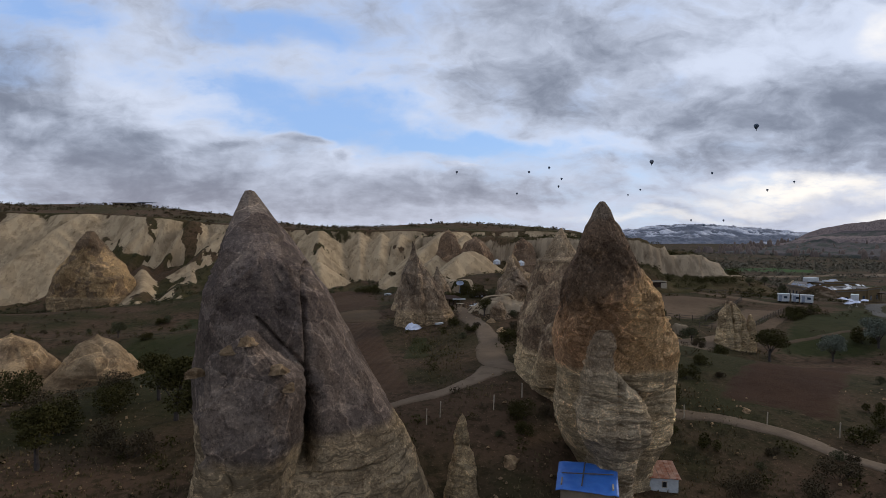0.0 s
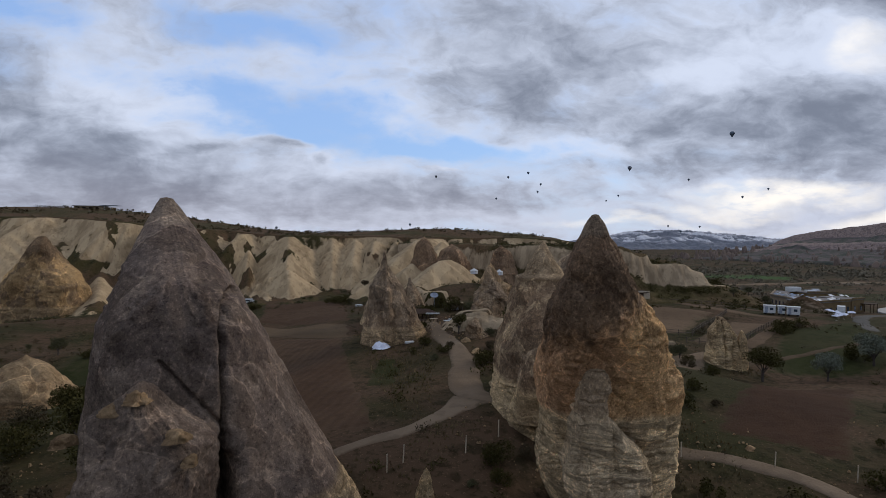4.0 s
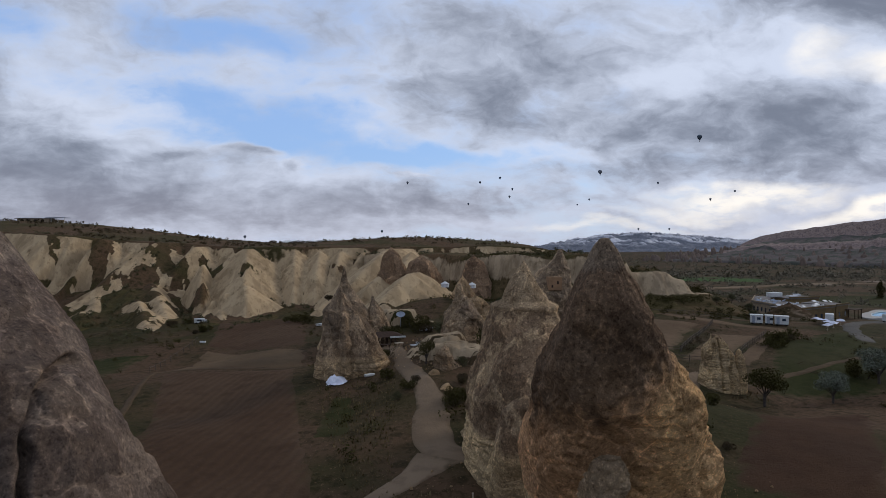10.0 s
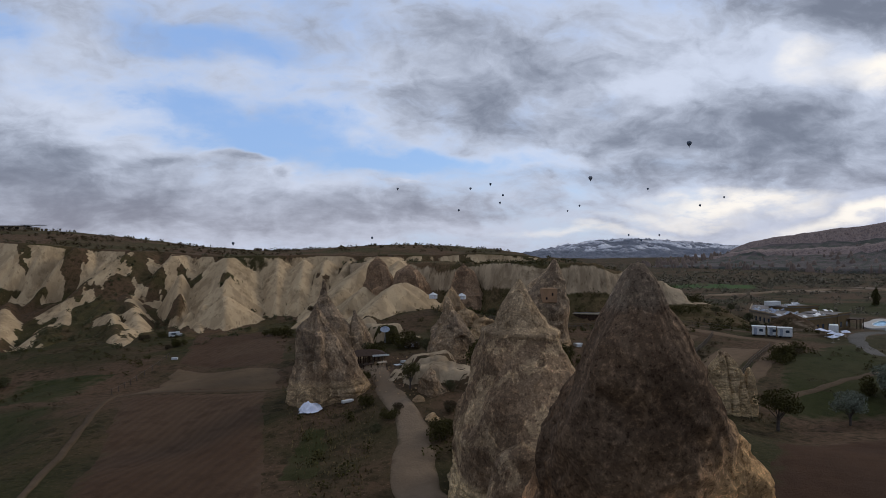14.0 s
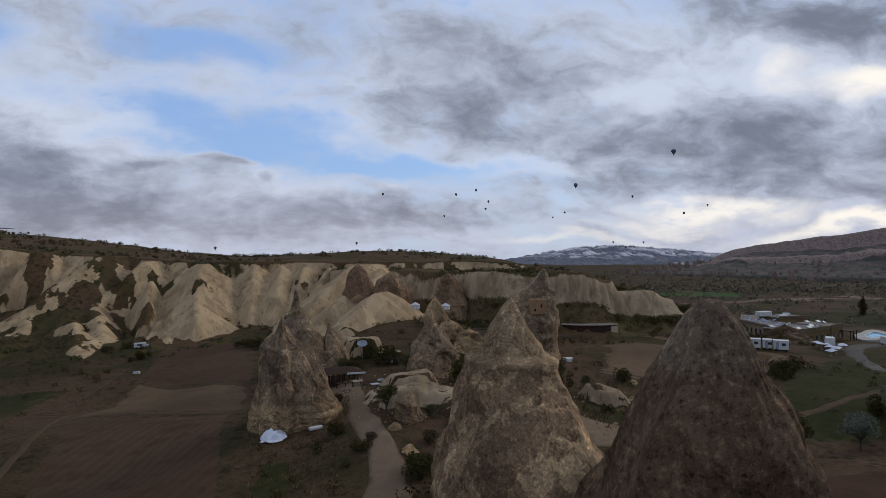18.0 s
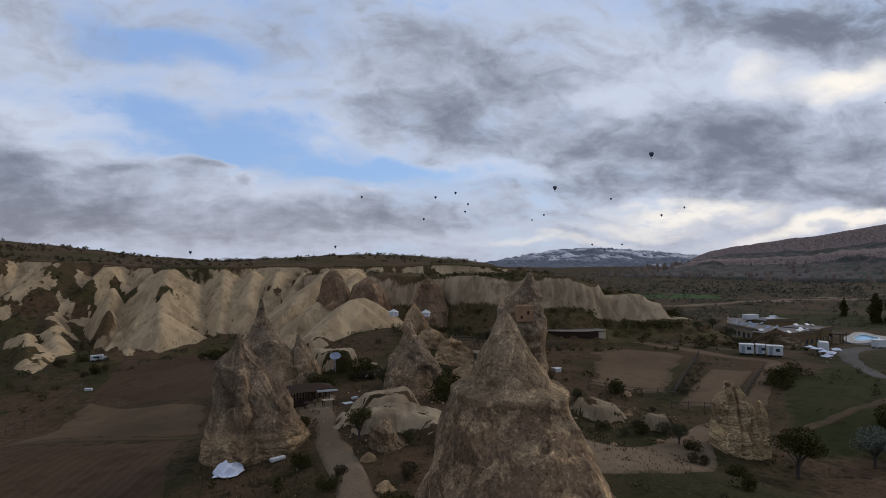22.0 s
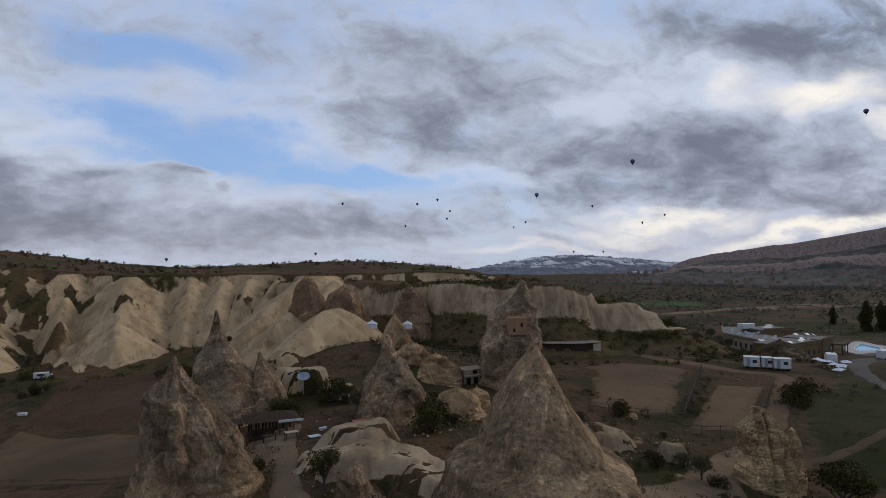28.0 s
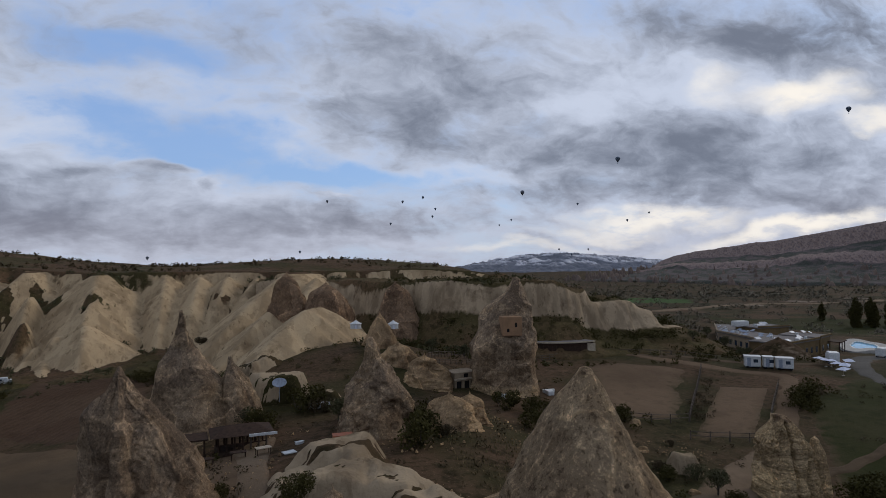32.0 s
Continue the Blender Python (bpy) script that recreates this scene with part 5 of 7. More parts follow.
# pale humps and beds
for k, (x, y, half, deep, z0, z1, flat) in enumerate(((-56, 98, 10.0, 8.0, -6, 6.9, 0.58), (-70, 98, 10.0, 8.5, -6, 7.0, 0.55), (-62, 74, 13, 8, -8, 1.6, 0.45), (-66, 60, 9, 7, -8, 0.5, 0.45))):
    rock("tuff_hump", cone(x, y, half, z0, z1, 0.0, deep, flat, 0.16), ROCK_PALE, "rounded pale hump of tuff with a banded foot", "rock", "pale tuff humps", across=110, up=70, seed=31 + k, rough=0.6, size=3, strata=(z1 - 3.6, 0.6, 0.10), plates=(24, 0.6))
def bed(x, y, long_, wide, turn, top, seed, label="low bare bed of pale tuff with grassy dips"):
    """A broad low bed of bare rock that rises out of the ground with a worn, stepped rim."""
    u, v = np.meshgrid(np.linspace(-1.15, 1.15, max(24, int(long_ * 8))), np.linspace(-1.15, 1.15, max(24, int(wide * 8))))
    c, s = math.cos(radians(turn)), math.sin(radians(turn))
    px, py = x + c * u * long_ - s * v * wide, y + s * u * long_ + c * v * wide
    flat = xyz(px, py)
    bay = fractal(flat / 4.0 + seed, 4, seed).reshape(u.shape)
    edge = 1 - (np.abs(u) ** 2.4 + np.abs(v) ** 2.4) ** (1 / 2.4) + 0.30 * bay
    steps = fractal(flat / 1.7 + 3 * seed, 3, seed + 3).reshape(u.shape)
    rise = smooth(-0.05, 0.55, edge)
    h = top * (0.75 * rise + 0.25 * np.round(rise * 3 + 0.4 * steps) / 3) + 0.16 * steps + 0.35 * bay * rise
    h = h - 0.5 * np.exp(-(((grain(flat / (2.2, 6, 1) + seed, seed + 8)).reshape(u.shape)) / 0.10) ** 2) * rise * 0.6
    z = ground_at(px, py) + np.where(edge > -0.12, h, -0.6) - 0.12
    place = np.array((x, y, gz(x, y)))
    ob = piece("tuff_bed", np.stack([px, py, z], -1).reshape(-1, 3) - place, sheet_faces(*u.shape), BED)
    ob.location = place
    zoned(ob, smooth(0.02, 0.16, edge) * (1 - 0.95 * smooth(0.15, 0.45, fractal(flat / (2.6, 1.2, 1) + 9, 5, seed + 5, 0.65)).reshape(u.shape)))
    return tagged(ob, label, "rock", "pale tuff beds")


for row in ((12.0, 104.2, 6.6, 3.4, -22, 1.7, 42), (9.6, 110.0, 4.6, 3.8, -40, 2.1, 41), (6.4, 107.4, 2.4, 3.0, -15, 1.1, 43), (16.4, 99.6, 3.6, 2.4, -40, 1.3, 44), (3.6, 139.5, 3.8, 2.6, 10, 3.0, 45), (9.6, 139, 2.4, 1.6, 0, 1.4, 46), (41, 124, 4.5, 2.6, 15, 2.0, 47), (47.2, 119.6, 2.2, 1.4, -10, 2.2, 48), (-2, 160, 5, 3, 40, 2.0, 49)):
    bed(*row)
for k, (x, y, half, deep, z0, z1) in enumerate(((22.2, 121.5, 3.9, 3.5, 8, 13.6), (25.4, 125.5, 3.0, 3.4, 8, 12.6), (24.6, 150, 4.4, 3.0, 8, 13.3), (21.6, 157, 4.0, 3.0, 8, 14.4))):
    rock("tuff_crag", cone(x, y, half, z0 - 2, z1, -0.6, deep, 0.42, 0.3), ROCK_PALE, "layered crag of bare pale tuff", "rock", "pale tuff crags", across=130, up=100, seed=40 + k, rough=0.7, size=2.4, strata=(z1 - 1.5, 0.7, 0.22), plates=(24, 0.6), square=0.7)
for k, (x, y, r) in enumerate(((6.1, 53.8, 0.9), (8.9, 91, 0.9), (7.7, 96.5, 0.8), (9.6, 99.5, 1.0), (44, 113.5, 0.7), (40, 124, 1.0), (46, 126, 0.9), (36.5, 110, 0.7), (50.5, 136, 1.0), (33.5, 66.5, 0.6))):
    z = gz(x, y)
    rock("stone", cone(x, y, r, z - 0.5, z + r * 0.7, 0.0, r * 0.8, 0.4, 0.3), ROCK_PALE, "loose pale stone on the ground", "stone", "loose stones", across=36, up=22, seed=60 + k, rough=0.25, size=0.8, plates=(12, 0.4), tip=0.02, square=0.65)
rock("tuff_mound", cone(112.6, 182, 11.5, 1.5, 9.3, 0.0, 6.5, 0.78, 0.12), EARTH, "low furrowed brown mound before the hotel", "mound", across=90, up=50, seed=75, rough=0.6, size=4, plates=(0, 0))
rock("tuff_mound", cone(18.9, 165, 4.6, 8, 18.4, 0.0, 4.6, 0.72, 0.1), ROCK_PALE, "small pale cone below the tents", "rock", across=80, up=50, seed=76, rough=0.5, size=2.4)


def strewn_stones():
    """Small broken stones along the tracks and on the bare ground."""
    rng = np.random.default_rng(301)
    spots = [(26, 54, 100, 130, 500), (-4, 22, 98, 126, 500), (4, 60, 46, 76, 400), (-50, -20, 44, 80, 300)]
    verts, faces, at = [], [], 0
    for x0, x1, y0, y1, count in spots:
        x, y = rng.uniform(x0, x1, 3 * count), rng.uniform(y0, y1, 3 * count)
        keep = fractal(xyz(x * 0.12, y * 0.12), 3, 302) > 0.1
        x, y = x[keep][:count], y[keep][:count]
        z = ground_at(x, y)
        for px, py, pz in zip(x, y, z):
            r = 0.04 + 0.16 * rng.random() ** 4
            ring = np.array([(math.cos(1.05 * k), math.sin(1.05 * k), 0) for k in range(6)]) * r * rng.uniform(0.6, 1.3, (6, 1))
            low, top = ring + (0, 0, -0.3 * r), ring * 0.55 + (0, 0, r * rng.uniform(0.4, 0.9))
            verts.append(np.r_[low, top] + (px, py, pz + 0.12))
            faces += [(at + k, at + (k + 1) % 6, at + 6 + (k + 1) % 6, at + 6 + k) for k in range(6)] + [tuple(at + 6 + k for k in range(6))]
            at += 12
    ob = piece("broken_stones", np.concatenate(verts), faces, ROCK_PALE, soft=False)
    tagged(ob, "small broken pale stones on the ground", "stones", kind="stuff")


strewn_stones()


# ---- fields, tracks, arenas ----
def draped(name, px, py, material_, label, category, lift=0.10, closed=False, ragged=0.5, fading=1.7):
    """A grid of places laid on the ground."""
    rows, cols = px.shape
    wob = grain(xyz(px * 0.35, py * 0.35), 71).reshape(px.shape)
    px, py = px + ragged * wob, py + ragged * np.roll(wob, 3, 0)
    inner = np.ones((rows, cols))
    if closed:
        inner[-3:] = np.array([0.75, 0.4, 0.0])[:, None]
    else:
        r, c = np.arange(rows), np.arange(cols)
        fade = min(fading, (min(rows, cols) - 1) / 2.4)
        inner = np.minimum(np.minimum(r, rows - 1 - r)[:, None], np.minimum(c, cols - 1 - c)[None]) / fade
    inner = np.clip(inner, 0, 1)
    z = ground_at(px, py) + lift * inner - 0.14 * (1 - inner) ** 3
    ob = piece(name, np.stack([px, py, z], -1).reshape(-1, 3), sheet_faces(rows, cols, closed), material_)
    zoned(ob, inner)
    return tagged(ob, label, category, kind="structure")


def field(name, corners, material_, label, category="field", lift=0.10, step=1.6, ragged=0.7, fading=1.7):
    """A four-cornered field: near left, near right, far right, far left."""
    a, b, c, d = (np.array(p, float) for p in corners)
    n = max(4, int(np.linalg.norm(b - a) / step))
    m = max(4, int(np.linalg.norm(d - a) / step))
    u, v = np.meshgrid(np.linspace(0, 1, n), np.linspace(0, 1, m))
    grid = (1 - v)[..., None] * ((1 - u)[..., None] * a + u[..., None] * b) + v[..., None] * ((1 - u)[..., None] * d + u[..., None] * c)
    return draped(name, grid[..., 0], grid[..., 1], material_, label, category, lift, ragged=ragged, fading=fading)


def track(name, points, wide, material_, label, category="track", lift=0.16, kind=None):
    """A worn way along points (x, y), rounded at the bends."""
    p = np.array(points, float)
    for _ in range(3):
        p = np.r_[p[:1], np.stack([0.75 * p[:-1] + 0.25 * p[1:], 0.25 * p[:-1] + 0.75 * p[1:]], 1).reshape(-1, 2), p[-1:]]
    run = np.r_[0, np.cumsum(np.linalg.norm(np.diff(p, axis=0), axis=1))]
    s = np.arange(0, run[-1], 1.2)
    p = np.stack([np.interp(s, run, p[:, k]) for k in (0, 1)], -1)
    d = np.gradient(p, axis=0)
    d /= np.linalg.norm(d, axis=1, keepdims=True)
    w = np.interp(s / run[-1], np.linspace(0, 1, len(np.atleast_1d(wide))), np.atleast_1d(wide))
    side = np.linspace(-0.68, 0.68, 9)
    gx = p[:, :1] - d[:, 1:] * w[:, None] * side
    gy = p[:, 1:] + d[:, :1] * w[:, None] * side
    return draped(name, gx, gy, material_, label, category, lift, ragged=0.35)


field("field_1", [(-19.4, 62), (-2.2, 66), (-11.7, 116.6), (-34.7, 118.6)], PLOUGHED, "ploughed dark brown field with fine furrows")
field("field_2", [(-34.6, 121), (-11.2, 118), (-12.4, 130), (-38.3, 153.5)], FALLOW, "fallow lighter brown strip of field")
field("field_3", [(-38.5, 155), (-12.6, 131.5), (-21.2, 192), (-47, 196)], PLOUGHED, "ploughed reddish brown field below the cliff")
field("field_4", [(31, 71), (42, 62), (73, 103), (47, 95)], RED_SOIL, "bare reddish brown field beside a tree")
field("meadow_1", [(57, 110), (90, 108), (113, 160), (83, 144)], TURF, "green meadow of short turf", fading=4)
field("meadow_2", [(-62, 128), (-43, 120), (-42, 150), (-72, 158)], TURF, "rough green slope below the pale slabs", lift=0.08, fading=7)
field("meadow_3", [(-6.5, 80), (-0.5, 79), (-1.2, 93), (-5.5, 97)], TURF, "green patch beside the dirt track", lift=0.08, fading=3)
field("meadow_5", [(-58, 72), (-29.5, 76), (-40, 124), (-68, 126)], TURF, "rough green slope beside the ploughed field", lift=0.08, fading=9)
field("meadow_4", [(180, 250), (260, 235), (300, 330), (210, 350)], TURF, "green lawn behind the swimming pool", lift=0.2)
field("crop_1", [(240, 520), (330, 500), (380, 640), (260, 660)], GREEN, "bright green field of young crop", lift=0.6, step=8)
track("track_1", [(1.8, 126), (2.3, 118), (3.5, 106), (5.2, 97.6), (6.4, 92.3), (6.8, 86), (6.3, 79.8), (6.1, 75.1), (8.0, 71.8), (11.5, 72.3), (15, 71), (22, 69)], [4.0, 2.4, 2.1, 2.2, 2.4, 3.2, 3.4, 2.7, 2.2], TRACK, "pale winding dirt track")
track("track_2", [(7.2, 72.6), (4.4, 68.4), (1.8, 66.4), (-0.6, 64.8), (-2.8, 63.7), (-8, 60)], [4.4, 2.2, 1.6, 1.2, 0.9], TRACK, "narrow dirt track beside the ploughed field")
track("track_7", [(-36, 120.2), (-24, 119.2), (-11.2, 116.8)], [1.2, 1.0], VERGE, "narrow pale strip between two fields", "strip")
track("track_8", [(-37.5, 128), (-35.6, 119), (-33.2, 108), (-31.4, 99), (-28.1, 85), (-22, 68)], [0.6, 0.8, 0.7], VERGE, "pale trodden verge of the ploughed field", "strip")
track("track_3", [(21, 69.2), (26.3, 67.3), (30, 65.7), (32.5, 63.3), (36.2, 60.5), (39.4, 54), (46, 46)], [2.4, 1.8, 1.5, 1.5], TRACK, "narrow pale footpath")
track("track_4", [(29, 104.5), (37, 104.5), (45, 108.5), (50, 116.5), (60, 123), (67, 128.5)], [10, 10, 6, 4, 3.4, 2.6], TRACK, "pale dirt ground and track below the riding arena")
track("track_10", [(66, 127.6), (73.6, 134.9), (79, 141), (90, 153), (94.6, 158.4), (92, 163), (85, 169), (79, 176), (74, 186)], [2.8, 2.6, 2.6, 3.4, 3.0, 2.4], SAND, "brown dirt track beside the riding arena")
track("track_5", [(57, 112), (63.9, 119), (70.7, 120.8), (77.4, 123.3), (86.5, 126.8), (100, 130)], [1.2, 1.3, 1.4], VERGE, "faint path across the meadow", lift=0.2)
track("track_6", [(34, 175), (52, 186), (66, 190), (84, 178), (100, 172), (120, 168)], [3.0, 2.4, 2.2], VERGE, "earth road below the ridge")
field("yard_1", [(-2.6, 107), (3.4, 106), (5.6, 121), (-4, 122.5)], SAND, "bare trampled yard beside the pavilion", "yard", lift=0.13)
field("arena_1", [(44.2, 138.2), (59.4, 137.2), (82.2, 168), (60.5, 179)], SAND, "large rounded sandy riding arena", "arena", lift=0.12, ragged=1.2, fading=2.6)
field("arena_2", [(55.2, 131.5), (65.0, 129.0), (86.0, 151.6), (77.4, 156.6)], SAND, "rectangular sandy riding arena", "arena", lift=0.13, ragged=0.2)
track("road_1", [(102, 140), (113, 160), (124, 172), (140, 186), (160, 190), (200, 196)], [2.4, 3.2, 5.0, 6, 5], TARMAC, "grey tarmac road beside the pool", "road")
track("far_road", [(200, 400), (330, 470), (420, 455), (560, 520)], [9, 9], TRACK, "pale country road across the valley", "road", lift=0.8)


for k, (x, y, half) in enumerate(((367, 608, 6.8), (322, 463, 9.6), (401, 495, 9.4), (494, 529, 7.6))):
    deep = half * (2.2 + 0.8 * math.sin(3 * k))
    field("field_%d" % (20 + k), [(x - 1.2 * half, y - deep), (x + half, y - 1.2 * deep), (x + 1.3 * half, y + deep), (x - half, y + 0.8 * deep)], FAR_BARE, "pale bare patch in the far valley", "field", lift=0.35, step=half / 5, ragged=2.0)

# ---- fences ----
def fence(points, label, group, gap=2.6, high=1.25, rails=2, mat=POST_WOOD, thick=0.09):
    p = np.array(points, float)
    run = np.r_[0, np.cumsum(np.linalg.norm(np.diff(p, axis=0), axis=1))]
    n = max(2, int(run[-1] / gap) + 1)
    s = np.linspace(0, run[-1], n)
    spots = [(np.interp(v, run, p[:, 0]), np.interp(v, run, p[:, 1])) for v in s]
    x0, y0 = spots[0]
    home = base("fence", x0, y0, gz(x0, y0), 0, label, "fence", group)
    tops, rng = [], random.Random(n)
    for x, y in spots:
        z = gz(x, y) - gz(x0, y0)
        lean = rng.uniform(-0.06, 0.06)
        top = (x - x0 + lean, y - y0 + lean, z + high * rng.uniform(0.92, 1.08))
        rod("post", (x - x0, y - y0, z - 0.3), top, thick, thick * 0.85, mat, home, 7)
        tops.append((x - x0, y - y0, z))
    for a, b in zip(tops, tops[1:]):
        for k in range(rails):
            h = high * (0.9 - 0.42 * k)
            rod("rail", (a[0], a[1], a[2] + h), (b[0], b[1], b[2] + h), thick * 0.55, thick * 0.5, mat, home, 6)
    return home


fence([(44.6, 137.6), (52, 136.9), (59.6, 137.2)], "weathered post and rail fence round the arena", "arena fences")
fence([(55.6, 131.0), (65.2, 128.4)], "weathered rail fence at the arena's near side", "arena fences", 2.0)
fence([(65.6, 129.0), (72.6, 136.8), (86.6, 151.8)], "weathered post fence along the dirt track", "arena fences", 2.2)
fence([(59.8, 137.4), (69.4, 150), (82.6, 167.6)], "weathered fence between the two arenas", "arena fences", 1.6)
fence([(40, 176), (58, 193), (76, 188), (92, 176)], "dark fence beside the earth road", "field fences", 3.0, 1.0, 1)
fence([(-40.5, 131), (-41.5, 143), (-40.8, 152), (-42, 162)], "low wire fence of thin posts beside the fields", "field fences", 3.0, 1.0, 1, POST_WOOD, 0.06)
fence([(22, 150), (27, 160), (36, 168)], "dark garden fence on the slope", "field fences", 1.6, 0.9, 2)
for k, (x, y) in enumerate(((-1.5, 58.5), (-0.2, 59.7), (5.2, 61.0), (8.4, 63.5), (26.5, 66), (34, 63), (40, 60.5), (22, 70))):
    z = gz(x, y)
    post = base("marker_post", x, y, z, 17 * k, "slim pale wooden post in the scrub", "post", "marker posts")
    rod("shaft", (0, 0, -0.3), (0.08 * math.sin(k), 0, 1.5), 0.06, 0.05, PALE_WOOD, post, 7)
    rod("cap", (0.08 * math.sin(k), 0, 1.5), (0.08 * math.sin(k), 0, 1.56), 0.07, 0.03, PALE_WOOD, post, 7)


# ---- sheds ----
def hut():
    home = base("hut", 19.0, 54.0, 0.9, -8, "white plank hut with a rusted iron roof", "hut")
    w, d, h = 1.85, 1.5, 1.95
    boxed("wall", (-w, w, -d, -d + 0.08, 0, h), WHITE, home, "peeling white front wall")
    boxed("wall", (-w, w, d - 0.08, d, 0, h), WHITE, home)
    boxed("wall", (-w, -w + 0.08, -d + 0.08, d - 0.08, 0, h), WHITE, home)
    boxed("wall", (w - 0.08, w, -d + 0.08, d - 0.08, 0, h), WHITE, home)
    boxed("plinth", (-w - 0.06, w + 0.06, -d - 0.06, d + 0.06, -0.7, 0.12), STONE_WALL, home, "rough stone plinth")
    hatch = boxed("window", (0.5, 0.85, -d - 0.05, -d + 0.02, 1.1, 1.55), DARK, home, "small dark window")
    boxed("frame", (0.44, 0.91, -d - 0.03, -d - 0.01, 1.04, 1.61), PALE_WOOD, hatch)
    boxed("door", (w - 0.02, w + 0.05, -0.6, 0.25, 0.0, 1.75), PALE_WOOD, home, "bleached plank door")
    n = 9
    for k in range(n):
        x0 = -w - 0.2 + (2 * w + 0.4) * k / n
        bm = box(bmesh.new(), x0, x0 + (2 * w + 0.4) / n - 0.02, -d - 0.25, d + 0.25, 0, 0.04, 0.01)
        bm.transform(Matrix.Translation((0, 0, h + 0.12 + 0.015 * (k % 2))) @ pose(0, 0, 0, 6))
        part("roof_sheet", bm, RUST, home, "rust-red iron sheet" if k % 3 else "whitened iron sheet")
    rod("rail", (w + 0.1, -d, 0.5), (w + 0.75, -d + 0.1, 0.45), 0.04, 0.04, PALE_WOOD, home)
    rod("rail", (w + 0.7, -d, -0.3), (w + 0.72, -d, 0.6), 0.04, 0.04, PALE_WOOD, home)


def blue_shed():
    home = base("shed", 11.6, 47.8, 2.4, -14, "low shed under a blue plastic sheet", "shed")
    w, d, h = 2.0, 1.9, 2.0
    boxed("wall", (-w, w, -d, -d + 0.12, 0, h), STONE_WALL, home)
    boxed("wall", (w - 0.12, w, -d + 0.12, d, 0, h + 0.3), PALE_WOOD, home, "pale plank wall")
    boxed("wall", (-w, -w + 0.12, -d + 0.12, d, 0, h + 0.3), STONE_WALL, home)
    boxed("wall", (-w + 0.12, w - 0.12, d - 0.12, d, 0, h + 0.3), STONE_WALL, home)
    n = 26
    u, v = np.meshgrid(np.linspace(-w - 0.35, w + 0.35, n), np.linspace(-d - 0.4, d + 0.4, n))
    folds = 0.07 * fractal(xyz(u * 1.4, v * 1.4), 3, 91).reshape(u.shape)
    z = h + 0.16 + 0.12 * (v + d) + folds - 0.25 * (np.maximum(np.abs(u) - w, 0) + np.maximum(np.abs(v) - d, 0))
    low = np.stack([u, v, z - 0.04], -1).reshape(-1, 3)
    verts = np.r_[np.stack([u, v, z], -1).reshape(-1, 3), low]
    top = sheet_faces(n, n)
    rim = [r for k in range(n - 1) for r in ((k, k + 1), ((k + 1) * n - 1, (k + 2) * n - 1), (n * n - 1 - k, n * n - 2 - k), ((n - 1 - k) * n, (n - 2 - k) * n))]
    faces = [tuple(f) for f in top] + [tuple(f[::-1] + n * n) for f in top] + [(b, a, a + n * n, b + n * n) for a, b in rim]
    piece("roof_sheet", verts, faces, BLUE, home, "crumpled blue plastic sheet")
    rod("weight_pole", (-w, -0.3, h + 0.55), (w, 0.2, h + 0.6), 0.05, 0.05, POST_WOOD, home)
    rod("weight_pole", (-0.4, -d, h + 0.32), (-0.2, d, h + 0.78), 0.05, 0.05, POST_WOOD, home)


hut()
blue_shed()


def pavilion():
    """The timber shelter with a dark roof at the end of the track."""
    home = base("pavilion", 1.0, 122.6, gz(1.0, 122.6), 12, "open timber pavilion with a dark thatched roof", "pavilion")
    w, d, h = 2.4, 1.6, 1.8
    boxed("floor", (-w, w, -d, d, -0.6, 0.18), DARK_WOOD, home)
    for k in range(7):
        x = -w + 0.2 + (2 * w - 0.4) * k / 6
        rod("post", (x, -d + 0.2, 0.1), (x, -d + 0.2, h), 0.10, 0.09, POST_WOOD if k > 3 else DARK_WOOD, home)
        rod("post", (x, d - 0.2, 0.1), (x, d - 0.2, h), 0.10, 0.09, DARK_WOOD, home)
    for k in range(6):
        x = -w + 0.2 + (2 * w - 0.4) * k / 6
        rod("rail", (x, -d + 0.2, 0.95), (x + (2 * w - 0.4) / 6, -d + 0.2, 0.95), 0.05, 0.05, DARK_WOOD, home)
    bm = bmesh.new()
    v = [bm.verts.new(p) for p in ((-w - 0.6, -d - 0.6, h), (w + 0.6, -d - 0.6, h), (w + 0.6, d + 0.6, h), (-w - 0.6, d + 0.6, h), (-w + 1.2, 0, h + 0.7), (w - 1.2, 0, h + 0.7))]
    for f in ((0, 1, 5, 4), (1, 2, 5), (2, 3, 4, 5), (3, 0, 4), (3, 2, 1, 0)):
        bm.faces.new([v[k] for k in f])
    bmesh.ops.bevel(bm, geom=bm.edges[:], offset=0.08, segments=2, affect="EDGES")
    part("roof", bm, DARK_WOOD, home, "dark thatched hipped roof")
    boxed("eaves_board", (w - 1.9, w + 0.7, -d - 0.72, -d - 0.60, h - 0.10, h + 0.16), WHITE, home, "white eaves board")
    boxed("lean_to_roof", (-w - 3.0, -w - 0.65, -d + 0.4, d, h - 0.3, h - 0.15), DARK_WOOD, home)
    for x in (-w - 2.8, -w - 1.0):
        rod("post", (x, -d + 0.6, -0.4), (x, -d + 0.6, h - 0.3), 0.09, 0.09, DARK_WOOD, home)
    for k, (x, y) in enumerate(((-2.4, -0.6), (0.4, -0.5), (2.6, -0.6))):
        table = base("picnic_table", 0.8 + x, 119.2 + y, gz(0.8 + x, 119.2 + y), 10 * k, "small dark wooden table outside the pavilion", "table", "pavilion tables")
        boxed("tabletop", (-0.7, 0.7, -0.4, 0.4, 0.70, 0.76), PALE_WOOD if k == 2 else DARK_WOOD, table)
        for sx in (-0.6, 0.6):
            for sy in (-0.3, 0.3):
                rod("leg", (sx, sy, 0), (sx, sy, 0.70), 0.04, 0.04, DARK_WOOD, table, 6)


pavilion()


